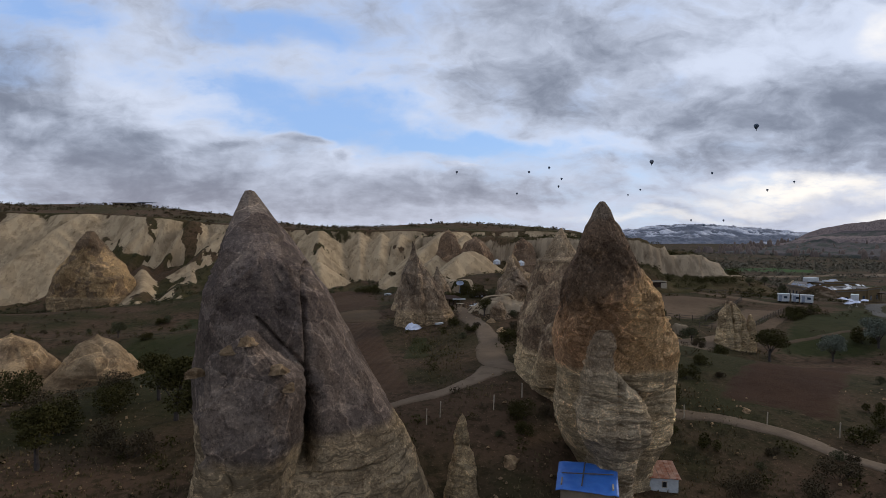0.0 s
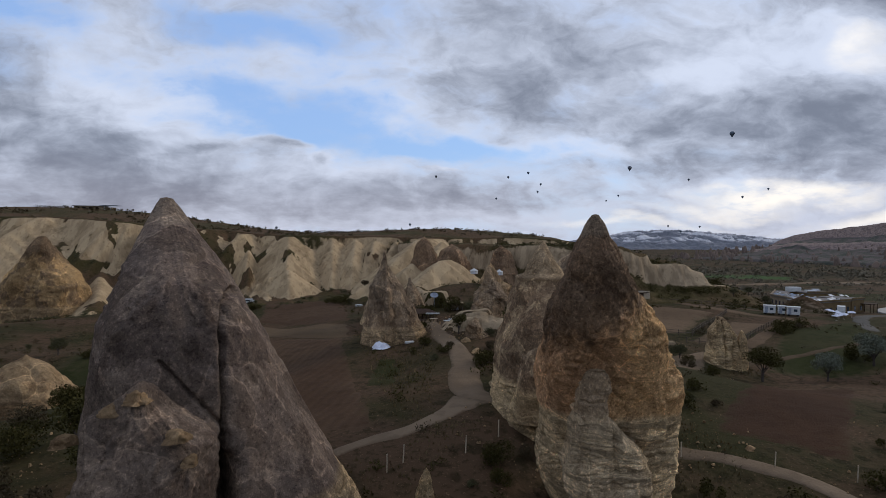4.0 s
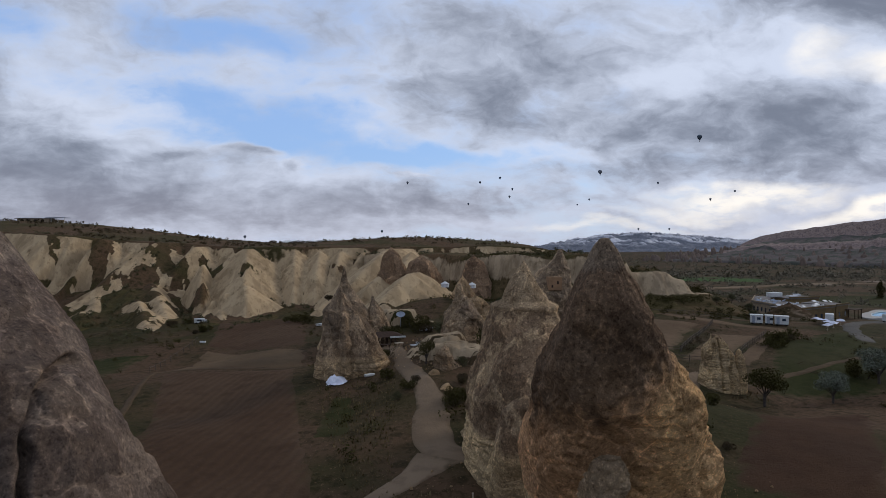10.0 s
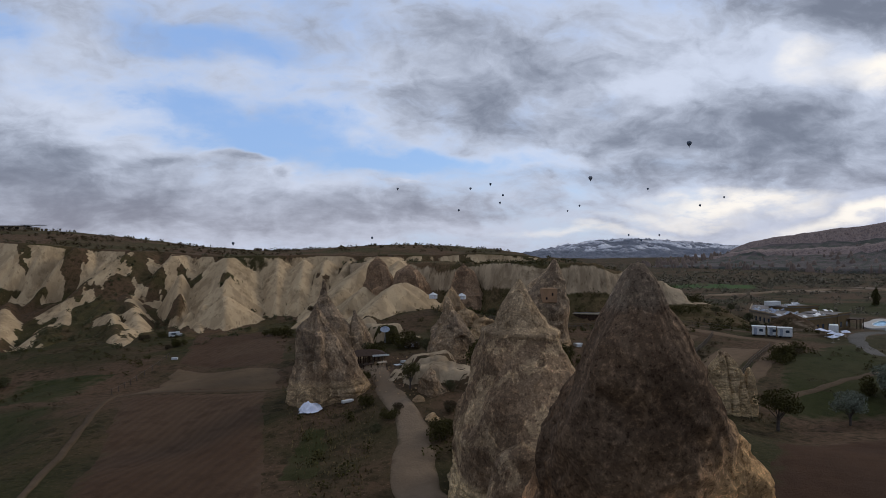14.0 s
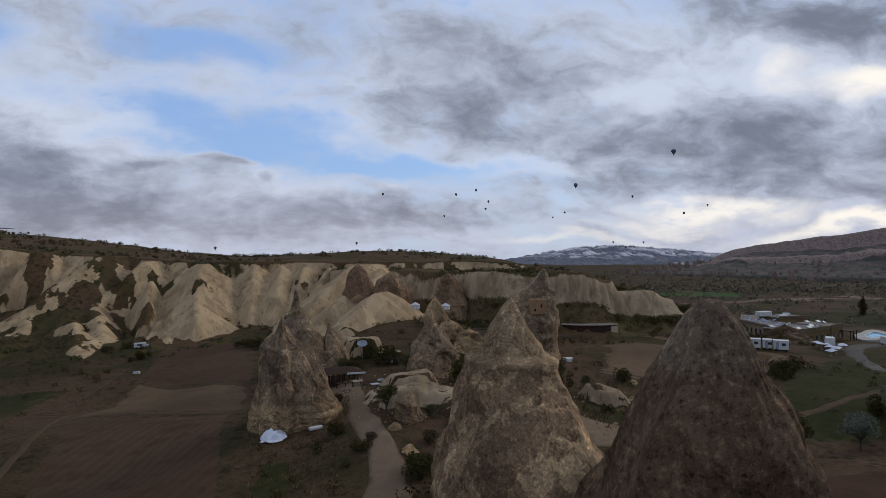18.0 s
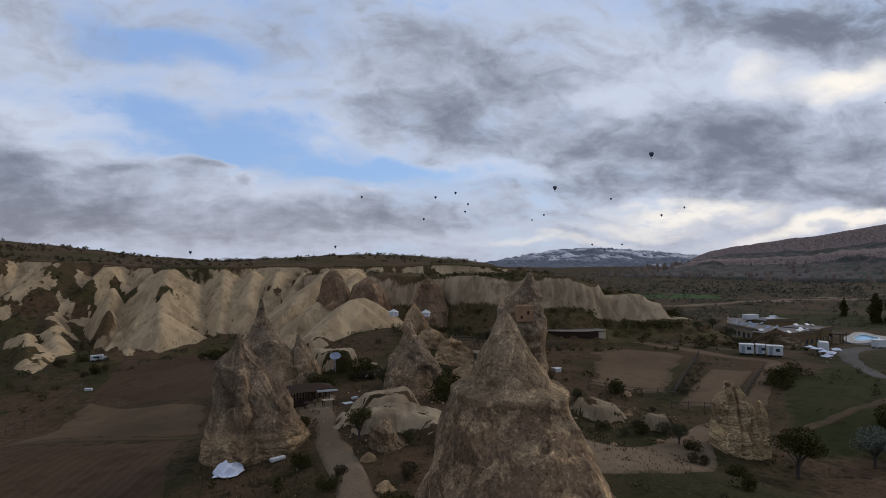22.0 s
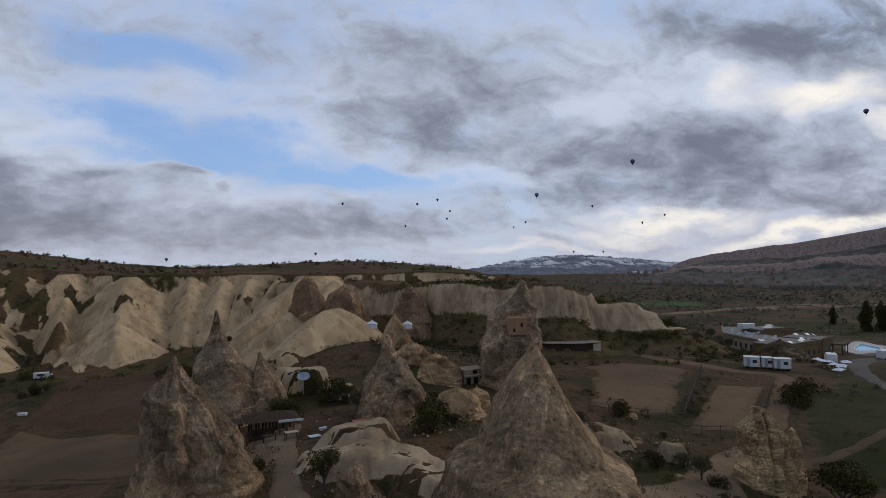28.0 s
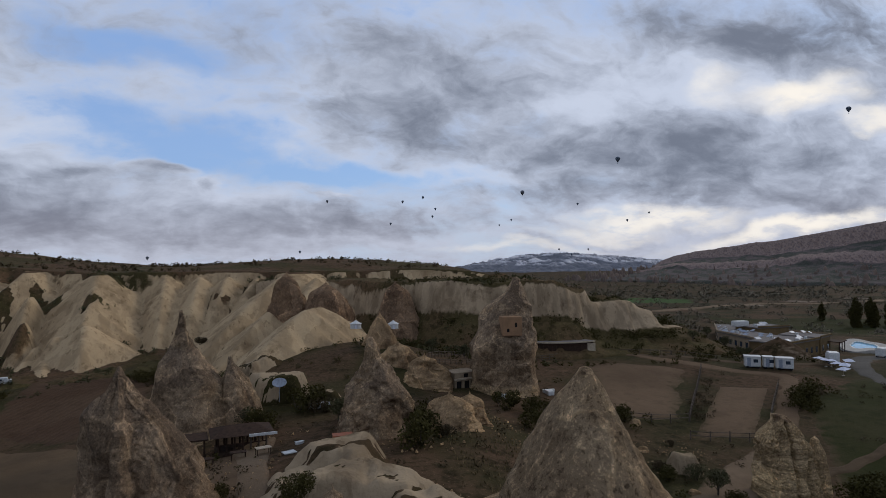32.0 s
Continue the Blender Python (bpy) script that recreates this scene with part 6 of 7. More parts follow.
# ---- tarpaulin, dish, tents ----
def tarpaulin():
    n = 44
    u, v = np.meshgrid(np.linspace(-1, 1, n), np.linspace(-1, 1, n))
    cx, cy = -4.9, 100.2
    x, y = cx + 1.4 * u * np.sqrt(1 - 0.42 * v * v), cy + 1.2 * v * np.sqrt(1 - 0.42 * u * u)
    x, y = x + 0.35 * fractal(xyz(u * 1.6, v * 1.6), 2, 95).reshape(u.shape), y + 0.3 * fractal(xyz(u * 1.6, v * 1.6, 4), 2, 96).reshape(u.shape)
    heap = 1.15 * np.exp(-(((u + 0.15) / 0.7) ** 4) - ((v - 0.1) / 0.7) ** 4) * (0.75 + 0.35 * grain(xyz(u * 2.2, v * 2.2), 98).reshape(u.shape))
    crease = 0.11 * ridged(xyz(u * 2.0 + v, v * 2.4), 4, 97).reshape(u.shape) * (0.3 + heap)
    z = ground_at(x, y) + 0.18 + heap + crease
    top = np.stack([x, y, z], -1).reshape(-1, 3)
    cells = sheet_faces(n, n)
    verts = np.r_[top, top - (0, 0, 0.05)] - np.array((cx, cy, gz(cx, cy)))
    rim = [r for k in range(n - 1) for r in ((k, k + 1), ((k + 1) * n - 1, (k + 2) * n - 1), (n * n - 1 - k, n * n - 2 - k), ((n - 1 - k) * n, (n - 2 - k) * n))]
    ob = piece("tarpaulin", verts, [tuple(f) for f in cells] + [tuple(f[::-1] + n * n) for f in cells] + [(b, a, a + n * n, b + n * n) for a, b in rim], CLOTH)
    ob.location = (cx, cy, gz(cx, cy))
    tagged(ob, "crumpled white tarpaulin over a heap", "tarpaulin")
    trough = base("trough", -0.6, 101.0, gz(-0.6, 101.0), 35, "long white trough lying by the rock", "trough")
    boxed("tub", (-0.75, 0.75, -0.24, 0.24, 0.08, 0.42), WHITE, trough, bevel=0.1)
    for x in (-0.55, 0.55):
        boxed("foot", (x - 0.08, x + 0.08, -0.22, 0.22, 0, 0.1), POST_WOOD, trough)


def dish():
    home = base("satellite_dish", 3.8, 136.4, 12.0, 0, "pale grey satellite dish on the bare rock", "satellite dish")
    r, a = np.linspace(0, 1, 10), np.linspace(0, 2 * math.pi, 28, endpoint=False)
    rr, aa = np.meshgrid(r, a, indexing="ij")
    bowl = np.stack([0.85 * rr * np.cos(aa), 0.55 * rr * np.sin(aa) - 0.1 * rr**2, 0.45 * rr * np.sin(aa) + 0.2 * rr**2 + 0.6], -1).reshape(-1, 3)
    back = bowl - (0, -0.02, 0.05)
    f = sheet_faces(10, 28, True)
    edge = [(9 * 28 + k, 9 * 28 + (k + 1) % 28, 280 + 9 * 28 + (k + 1) % 28, 280 + 9 * 28 + k) for k in range(28)]
    piece("bowl", np.r_[bowl, back], [tuple(q) for q in f] + [tuple(q[::-1] + 280) for q in f] + edge, METAL, home)
    rod("mast", (0, 0, -1.6), (0, 0, 0.58), 0.06, 0.05, METAL, home)
    rod("arm", (0, -0.45, 0.4), (0, -0.55, 1.1), 0.03, 0.03, METAL, home)
    boxed("feed", (-0.07, 0.07, -0.62, -0.48, 1.05, 1.19), METAL, home)


def yurt(x, y, z, label):
    home = base("tent", x, y, z - 0.3, 0, label, "tent", "white round tents")
    home.scale = (0.9, 0.9, 0.72)
    bm = bmesh.new()
    bmesh.ops.create_cone(bm, cap_ends=True, segments=22, radius1=1.1, radius2=1.08, depth=1.2, matrix=Matrix.Translation((0, 0, 0.6)))
    part("wall", bm, WHITE, home, "grey-white canvas wall")
    bm = bmesh.new()
    bmesh.ops.create_cone(bm, cap_ends=True, segments=22, radius1=1.25, radius2=0.25, depth=0.7, matrix=Matrix.Translation((0, 0, 1.55)))
    part("roof", bm, WHITE, home, "white canvas roof")
    bm = bmesh.new()
    bmesh.ops.create_cone(bm, cap_ends=True, segments=14, radius1=0.28, radius2=0.08, depth=0.2, matrix=Matrix.Translation((0, 0, 2.0)))
    part("cap", bm, WHITE, home)
    boxed("door", (-0.22, 0.22, -1.13, -1.05, 0.05, 0.95), CLOTH, home)


tarpaulin()
dish()
yurt(15.2, 172, 15.6, "white round tent above the pale cone")
yurt(22.3, 174, 15.2, "white round tent beside dark shrubs")


# ---- the dwelling rock's openings and stable ----
def openings():
    home = base("rock_dwelling", 36.4, 145.2, 16.6, 0, "ochre carved chamber front high in the rock", "rock dwelling")
    boxed("panel", (-1.7, 1.2, -0.55, 1.6, -0.2, 2.6), CARVED, home, "flat ochre carved wall", 0.12)
    boxed("window", (0.1, 0.42, -0.6, -0.5, 1.1, 1.75), DARK, home, "small dark window")
    boxed("recess", (-1.1, -0.75, -0.6, -0.52, 0.4, 0.9), DARK, home)
    low = base("rock_house", 30.6, 151.0, 7.2, 20, "small rock-cut house front with dark doors", "rock house")
    boxed("front", (-2.2, 2.2, -0.3, 3.0, 0, 3.2), STONE_WALL, low, bevel=0.1)
    for x in (-1.4, 0.0, 1.3):
        boxed("doorway", (x - 0.4, x + 0.4, -0.36, -0.25, 0.0, 1.9), DARK, low)
    boxed("lintel", (-2.3, 2.3, -0.55, -0.28, 2.1, 2.35), PALE_WOOD, low)
    boxed("doorway", (-0.5, 0.2, -0.36, -0.25, 2.45, 3.0), DARK, low)


def stable():
    home = base("stable", 60.5, 183.0, gz(60.5, 183.0) + 0.6, -5, "long curved wooden stable with flat pale roof edge", "stable")
    n, r = 16, 14.0
    for k in range(n):
        a = radians(-118 + 56 * k / (n - 1))
        x, y = r * math.cos(a), r * math.sin(a) + r
        m = pose(x, y, 0, 0, 0, math.degrees(a) + 90)
        bm = box(bmesh.new(), -0.44, 0.44, -0.06, 0.06, 0, 2.5, 0.02)
        bm.transform(m)
        part("plank", bm, DARK_WOOD, home)
        bm = box(bmesh.new(), -0.5, 0.5, -0.5, 3.2, 2.5, 2.7, 0.02)
        bm.transform(m)
        part("roof_slab", bm, ROOF_GREY, home)
        bm = box(bmesh.new(), -0.5, 0.5, -0.62, -0.5, 2.46, 2.74, 0.01)
        bm.transform(m)
        part("roof_edge", bm, PALE_WOOD, home)
    boxed("gate", (5.4, 7.2, 1.0, 1.2, 0, 2.2), PALE_WOOD, home)


openings()
stable()


# ---- trailers, hotel, pool ----
def trailer(x, y, z, wide, turn, label):
    home = base("trailer", x, y, z, turn, label, "trailer", "white trailers")
    home.scale = (0.92, 0.92, 0.92)
    h = 2.5
    boxed("body", (-wide / 2, wide / 2, -1.2, 1.2, 0.45, h), WHITE, home, bevel=0.06)
    boxed("roof", (-wide / 2 - 0.12, wide / 2 + 0.12, -1.32, 1.32, h, h + 0.14), WHITE, home, bevel=0.05)
    boxed("chassis", (-wide / 2 + 0.1, wide / 2 - 0.1, -1.0, 1.0, 0.3, 0.45), METAL, home)
    boxed("door", (-wide / 2 + 0.4, -wide / 2 + 1.15, -1.24, -1.18, 0.5, 2.3), METAL, home)
    boxed("window", (0.1, 1.0, -1.24, -1.18, 1.3, 2.0), GLASS, home)
    for sx in (-wide / 3, wide / 3):
        for sy in (-1.0, 1.0):
            bm = bmesh.new()
            bmesh.ops.create_cone(bm, cap_ends=True, segments=14, radius1=0.33, radius2=0.33, depth=0.24, matrix=Matrix.Translation((sx, sy, 0.33)) @ pose(0, 0, 0, 90))
            part("wheel", bm, DARK, home)


trailer(94.6, 168.2, gz(94.6, 168.2), 3.1, -31, "white box trailer with a flat roof")
trailer(96.9, 166.6, gz(96.9, 166.6), 1.9, -31, "short white box trailer in the row")
trailer(98.7, 164.3, gz(98.7, 164.3), 3.3, -31, "wide white box trailer at the row's end")


def wing(name, corner, along, deep, z0, z1, turn, label, windows, mat=OCHRE):
    """A flat-roofed storey block; corner is its near left end, turn the heading of its front."""
    home = base(name, *corner, z0, turn, label, "hotel wing", "hotel")
    h = z1 - z0
    boxed("front_wall", (0, along, 0, 0.35, -1.5, h), mat, home)
    boxed("back_wall", (0, along, deep - 0.35, deep, -1.5, h), mat, home)
    boxed("side_wall", (0, 0.35, 0.35, deep - 0.35, -1.5, h), mat, home)
    boxed("side_wall", (along - 0.35, along, 0.35, deep - 0.35, -1.5, h), mat, home)
    boxed("roof", (-0.25, along + 0.25, -0.25, deep + 0.25, h, h + 0.3), ROOF_GREY, home)
    boxed("parapet", (-0.3, along + 0.3, -0.35, -0.05, h + 0.3, h + 0.75), mat, home)
    n = windows
    for level in ((0.9, 2.3), (3.4, 4.9)):
        if level[1] > h - 0.2:
            continue
        for k in range(n):
            x = along * (k + 0.5) / n
            win = boxed("window", (x - 0.55, x + 0.55, -0.03, 0.1, level[0], level[1]), GLASS, home, "dark window pane")
            boxed("frame", (x - 0.62, x + 0.62, -0.07, -0.03, level[1], level[1] + 0.08), DARK_WOOD, win)
            boxed("sill", (x - 0.65, x + 0.65, -0.14, -0.03, level[0] - 0.1, level[0]), STONE_WALL, win)
    for k in range(max(2, n // 2)):
        y = deep * (k + 0.5) / max(2, n // 2)
        boxed("window", (along - 0.1, along + 0.03, y - 0.5, y + 0.5, 0.9, 2.3), GLASS, home)
        if h > 5:
            boxed("window", (along - 0.1, along + 0.03, y - 0.5, y + 0.5, 3.4, 4.9), GLASS, home)
    rng = random.Random(len(label))
    for k in range(n * 2):
        x, y = rng.uniform(0.6, along - 0.8), rng.uniform(0.8, deep - 1)
        kind = rng.random()
        if kind < 0.6:
            bm = box(bmesh.new(), -0.9, 0.9, -0.5, 0.5, 0, 0.06, 0.01)
            bm.transform(Matrix.Translation((x, y, h + 0.75)) @ pose(0, 0, 0, 28, 0, rng.uniform(-20, 20)))
            part("solar_panel", bm, METAL, home, "pale blue-grey solar panel")
        else:
            boxed("vent", (x - 0.3, x + 0.3, y - 0.3, y + 0.3, h + 0.3, h + 0.9), WHITE, home, "white roof vent")
    return home


wing("hotel_wing", (121.5, 189.2), 17.6, 9.5, 2.4, 6.4, 25, "ochre flat-roofed hotel wing with dark windows", 6)
wing("hotel_wing", (137.7, 196.4), 8.0, 10.0, 2.4, 6.7, 30, "bright ochre end block of the hotel wing", 2)
wing("hotel_wing", (128.2, 225.0), 21.0, 11.0, 1.8, 5.4, -95.5, "stone hotel wing with solar panels on its roof", 8, STONE_WALL)
wing("hotel_wing", (142.0, 245.4), 24.2, 11.0, 1.8, 5.3, -124, "bent stone hotel wing with solar panels on its roof", 8, STONE_WALL)
block = wing("hotel_wing", (139.6, 221.6), 12.0, 9.0, 1.8, 6.6, 7, "ochre hotel block behind the wings", 4)
boxed("roof_hut", (-2.6, 2.2, 5.6, 8.2, 4.9, 6.6), WHITE, block, "long white hut on the roof", 0.3)


def pool():
    home = base("swimming_pool", 162.2, 207.2, 2.55, 45, "round-ended blue swimming pool with pale paving", "swimming pool")
    n = 48

    def lobe(k, grow):
        a = 2 * math.pi * k / n
        r = 1 + 0.16 * math.sin(3 * a + 0.5) + 0.07 * math.sin(5 * a)
        return (14.5 * grow * r * math.cos(a), 6.0 * grow * r * math.sin(a))

    for name, inner, outer, z0, z1, mat in (("paving", 0.55, 1.0, -1.6, 0.10, PAVING), ("coping", 0.52, 0.56, -1.0, 0.16, WHITE)):
        verts = [(*lobe(k, g), z) for g, z in ((inner, z0), (inner, z1), (outer, z1), (outer, z0)) for k in range(n)]
        piece(name, verts, [tuple(f) for f in sheet_faces(4, n, True)], mat, home, soft=False)
    verts = [(0, 0, -0.12)] + [(*lobe(k, 0.535), -0.12) for k in range(n)]
    piece("water", verts, [(0, 1 + k, 1 + (k + 1) % n) for k in range(n)], WATER, home, "clear blue water")


def umbrella(x, y, turn, k):
    z = gz(x, y)
    home = base("parasol", x, y, z, turn, "square white parasol of the hotel terrace", "parasol", "terrace parasols")
    home.scale = (0.62, 0.62, 0.55)
    bm = bmesh.new()
    bmesh.ops.create_cone(bm, cap_ends=True, segments=4, radius1=2.1, radius2=0.1, depth=0.8, matrix=Matrix.Translation((0, 0, 2.7)) @ pose(0, 0, 0, 9 * math.sin(k), 6, 45))
    part("canopy", bm, CLOTH, home)
    rod("pole", (0, 0, 0), (0, 0, 2.9), 0.05, 0.04, PALE_WOOD, home)
    boxed("foot", (-0.35, 0.35, -0.35, 0.35, 0, 0.1), PAVING, home)


pool()
for k, (x, y) in enumerate(((112.1, 169.9), (111.3, 167.3), (112.0, 166.6), (110.5, 163.8), (105.6, 157.4), (110.8, 162.2), (115.6, 166.0))):
    umbrella(x, y, 25 * k, k)
pergola = base("pergola", 145.5, 200.0, gz(145.5, 200.0), 32, "dark timber pergola beside the pool", "pergola")
for x in (-2.6, 0, 2.6):
    for y in (-1.8, 1.8):
        rod("post", (x, y, -0.5), (x, y, 2.8), 0.12, 0.12, DARK_WOOD, pergola)
boxed("roof", (-3.0, 3.0, -2.2, 2.2, 2.8, 3.0), DARK_WOOD, pergola)


def hill_house():
    z = 37.0
    home = base("hill_house", -168, 326, z, 5, "long low dark house on the hilltop", "house")
    boxed("wall", (-8, 6, -3, 3, -2, 1.6), STONE_WALL, home)
    boxed("wing_wall", (6, 10, -2, 3, -2, 1.2), STONE_WALL, home)
    boxed("roof", (-8.5, 6.5, -3.5, 3.5, 1.6, 1.9), ROOF_GREY, home)
    boxed("canopy_roof", (4, 13, -3, 3, 2.1, 2.3), METAL, home)
    for x in (6.5, 9.5, 12.5):
        rod("post", (x, -2.5, -2), (x, -2.5, 2.1), 0.15, 0.15, WHITE, home)
    for x in (-6, -3, 0, 3):
        boxed("window", (x - 0.7, x + 0.7, -3.06, -2.9, 0.2, 1.2), DARK, home)


hill_house()
van = base("camper_van", -50.0, 189.0, float(surface(np.array([-50.0]), np.array([189.0]))[0][0]), 20, "pale camper van parked beside dark shrubs", "van")
van.scale = (0.6, 0.6, 0.6)
boxed("body", (-2.4, 2.0, -0.95, 0.95, 0.4, 2.3), WHITE, van, bevel=0.12)
boxed("cab", (2.0, 3.0, -0.9, 0.9, 0.4, 1.6), WHITE, van, bevel=0.2)
boxed("windscreen", (2.3, 2.55, -0.75, 0.75, 1.35, 1.75), GLASS, van)
boxed("window", (-1.4, 0.6, -0.98, -0.93, 1.3, 1.9), GLASS, van)
for sx in (-1.6, 2.0):
    for sy in (-0.85, 0.85):
        bm = bmesh.new()
        bmesh.ops.create_cone(bm, cap_ends=True, segments=16, radius1=0.36, radius2=0.36, depth=0.24, matrix=Matrix.Translation((sx, sy, 0.36)) @ pose(0, 0, 0, 90))
        part("wheel", bm, DARK, van)
for k, (x, y, s) in enumerate(((-40, 159, 0.6), (6.6, 120.5, 0.4), (34.6, 144.2, 0.8), (42, 145.5, 0.9))):
    crate = base("crate", x, y, gz(x, y), 30 * k, "small white box on the ground", "box", "white boxes")
    boxed("tub", (-s, s, -s * 0.5, s * 0.5, 0, s * 0.6), WHITE, crate)
    boxed("lid", (-s - 0.03, s + 0.03, -s * 0.5 - 0.03, s * 0.5 + 0.03, s * 0.6, s * 0.66), WHITE, crate)


# ---- small things about the yard and the paddocks ----
def crate(x, y, turn, size, mat, name, label, category):
    """A box of planks with a rim and feet."""
    w, d, h = size
    home = base(name, x, y, float(surface(np.array([float(x)]), np.array([float(y)]))[0][0]), turn, label, category)
    boxed("body", (-w, w, -d, d, 0.08, h), mat, home, bevel=0.03)
    boxed("rim", (-w - 0.04, w + 0.04, -d - 0.04, d + 0.04, h, h + 0.07), mat, home)
    for sx in (-1, 1):
        boxed("foot", (sx * 0.8 * w - 0.06, sx * 0.8 * w + 0.06, -d, d, -0.15, 0.08), POST_WOOD, home)
    return home


ORANGE = plain("orange_paint", (0.34, 0.10, 0.04), (0.24, 0.08, 0.035), 0.7)
crate(10.6, 117.6, 8, (0.9, 0.5, 0.7), ORANGE, "storage_box", "faded orange storage box below the cone", "box")
crate(5.8, 117.0, 25, (0.55, 0.4, 0.12), WHITE, "pallet", "white painted pallet lying by the track", "pallet")
crate(8.4, 134.5, 12, (1.3, 0.5, 0.55), CLOTH, "boat_trough", "long pale trough among the shrubs", "trough")
crate(42.3, 146.5, 5, (0.9, 0.25, 0.45), WHITE, "bench", "low white bench beside the paddock", "bench")
crate(-15.1, 165.7, 30, (0.8, 0.6, 0.4), WHITE, "feed_box", "white feed box at the field's edge", "box")


def blue_cover(x, y):
    """A folded blue plastic sheet over a low stack."""
    n = 18
    u, v = np.meshgrid(np.linspace(-1, 1, n), np.linspace(-1, 1, n))
    px, py = x + 1.5 * u, y + 0.9 * v
    z0 = float(surface(np.array([float(x)]), np.array([float(y)]))[0][0])
    z = z0 + 0.15 + 0.8 * np.exp(-((u / 0.7) ** 4) - (v / 0.7) ** 4) + 0.12 * fractal(xyz(u * 2, v * 2), 3, 141).reshape(u.shape)
    top = np.stack([px - x, py - y, z - z0], -1).reshape(-1, 3)
    f = sheet_faces(n, n)
    ob = piece("blue_cover", np.r_[top, top - (0, 0, 0.06)], [tuple(q) for q in f] + [tuple(q[::-1] + n * n) for q in f], BLUE)
    ob.location = (x, y, z0)
    tagged(ob, "blue plastic cover over a low stack", "cover")


blue_cover(0.9, 138.6)


def parked_truck(x, y, turn, label):
    """A white box van: cab, cargo box, windows and four wheels."""
    home = base("delivery_van", x, y, gz(x, y) + 0.1, turn, label, "van", "parked vehicles")
    boxed("cargo_box", (-2.4, 0.9, -0.95, 0.95, 0.55, 2.5), WHITE, home, bevel=0.08)
    boxed("cab", (0.95, 2.5, -0.92, 0.92, 0.5, 1.9), WHITE, home, bevel=0.18)
    boxed("windscreen", (2.2, 2.53, -0.78, 0.78, 1.2, 1.75), GLASS, home, bevel=0.04)
    boxed("bumper", (2.45, 2.62, -0.9, 0.9, 0.35, 0.6), METAL, home)
    for sx in (-1.6, 1.7):
        for sy in (-0.9, 0.9):
            wheel = rod("wheel", (sx, sy - 0.11, 0.34), (sx, sy + 0.11, 0.34), 0.34, 0.34, DARK, home, 14)
            rod("rim", (sx, sy - 0.12, 0.34), (sx, sy + 0.12, 0.34), 0.18, 0.18, METAL, wheel, 10)


parked_truck(115.8, 170.3, 55, "white box van parked beside the road")
parked_truck(146.5, 186.0, 15, "white van beside the pool road")
fence([(27, 163), (30, 168), (34, 174), (40, 180)], "dark post fence along the path to the tents", "fences", 1.6, 1.1, 2)
fence([(50, 178), (56.6, 181), (64, 186), (74, 186), (84, 180)], "dark post fence along the earth road", "fences", 2.2, 1.1, 2)


# ---- plants ----
def leaves(rng, blobs, count, size, flat=1.0):
    """Small leaf sprays, two-sided quads, scattered through a cluster of lumps (x, y, z, radius)."""
    blobs = np.array(blobs, float)
    pick = rng.choice(len(blobs), count, p=blobs[:, 3] ** 2 / (blobs[:, 3] ** 2).sum())
    d = rng.normal(size=(count, 3))
    d /= np.linalg.norm(d, axis=1, keepdims=True)
    r = blobs[pick, 3] * rng.uniform(0.25, 1.0, count) ** 0.45
    c = blobs[pick, :3] + d * r[:, None] * (1, 1, flat)
    a = rng.normal(size=(count, 3))
    a /= np.linalg.norm(a, axis=1, keepdims=True)
    b = np.cross(a, rng.normal(size=(count, 3)))
    b /= np.linalg.norm(b, axis=1, keepdims=True)
    s = size * rng.uniform(0.55, 1.25, count)[:, None]
    verts = np.stack([c - a * s, c + b * s * 0.55, c + a * s, c - b * s * 0.55], 1).reshape(-1, 3)
    return verts, np.arange(4 * count).reshape(-1, 4)


def tree(seed, high, wide, mat, label, count=3600, size=0.15, trunk_share=0.28, category="tree"):
    rng = np.random.default_rng(seed)
    home = base("tree", 0, 0, 0, 0, label, category)
    t = high * trunk_share
    rod("trunk", (0, 0, -0.4), (0.1, 0.05, t + 0.6), 0.045 * high * 0.9, 0.03 * high, BARK, home, 9)
    lumps = []
    for k in range(9):
        a, u = 2.4 * k + rng.uniform(-0.4, 0.4), rng.uniform(0.25, 1.0)
        tip = (wide * 0.62 * math.cos(a) * u, wide * 0.62 * math.sin(a) * u, t + (high - t) * rng.uniform(0.3, 0.86))
        rod("limb", (0.08, 0.04, t * rng.uniform(0.7, 1.1)), tip, 0.014 * high, 0.005 * high, BARK, home, 6)
        lumps.append((*tip, wide * rng.uniform(0.26, 0.42)))
    lumps.append((0, 0, t + (high - t) * 0.62, wide * 0.5))
    verts, faces = leaves(rng, lumps, count, size, 0.8)
    piece("crown", verts, faces, mat, home, soft=False)
    return home


def poplar(seed, high, wide, mat, label):
    """A slim tree: a straight trunk and a narrow crown that tapers to the tip."""
    rng = np.random.default_rng(seed)
    home = base("tree", 0, 0, 0, 0, label, "tree")
    rod("trunk", (0, 0, -0.5), (0, 0, 0.9 * high), 0.28, 0.05, BARK, home, 8)
    lumps = []
    for k in range(13):
        u = 0.08 + 0.88 * k / 12
        r = wide * (0.75 * math.sin(math.pi * min(1, 0.18 + 0.8 * u)) + 0.12) * rng.uniform(0.75, 1.15)
        lumps.append((0.35 * r * rng.normal(), 0.35 * r * rng.normal(), high * u, r))
    verts, faces = leaves(rng, lumps, 3600, 0.36, 1.3)
    piece("crown", verts, faces, mat, home, soft=False)
    return home


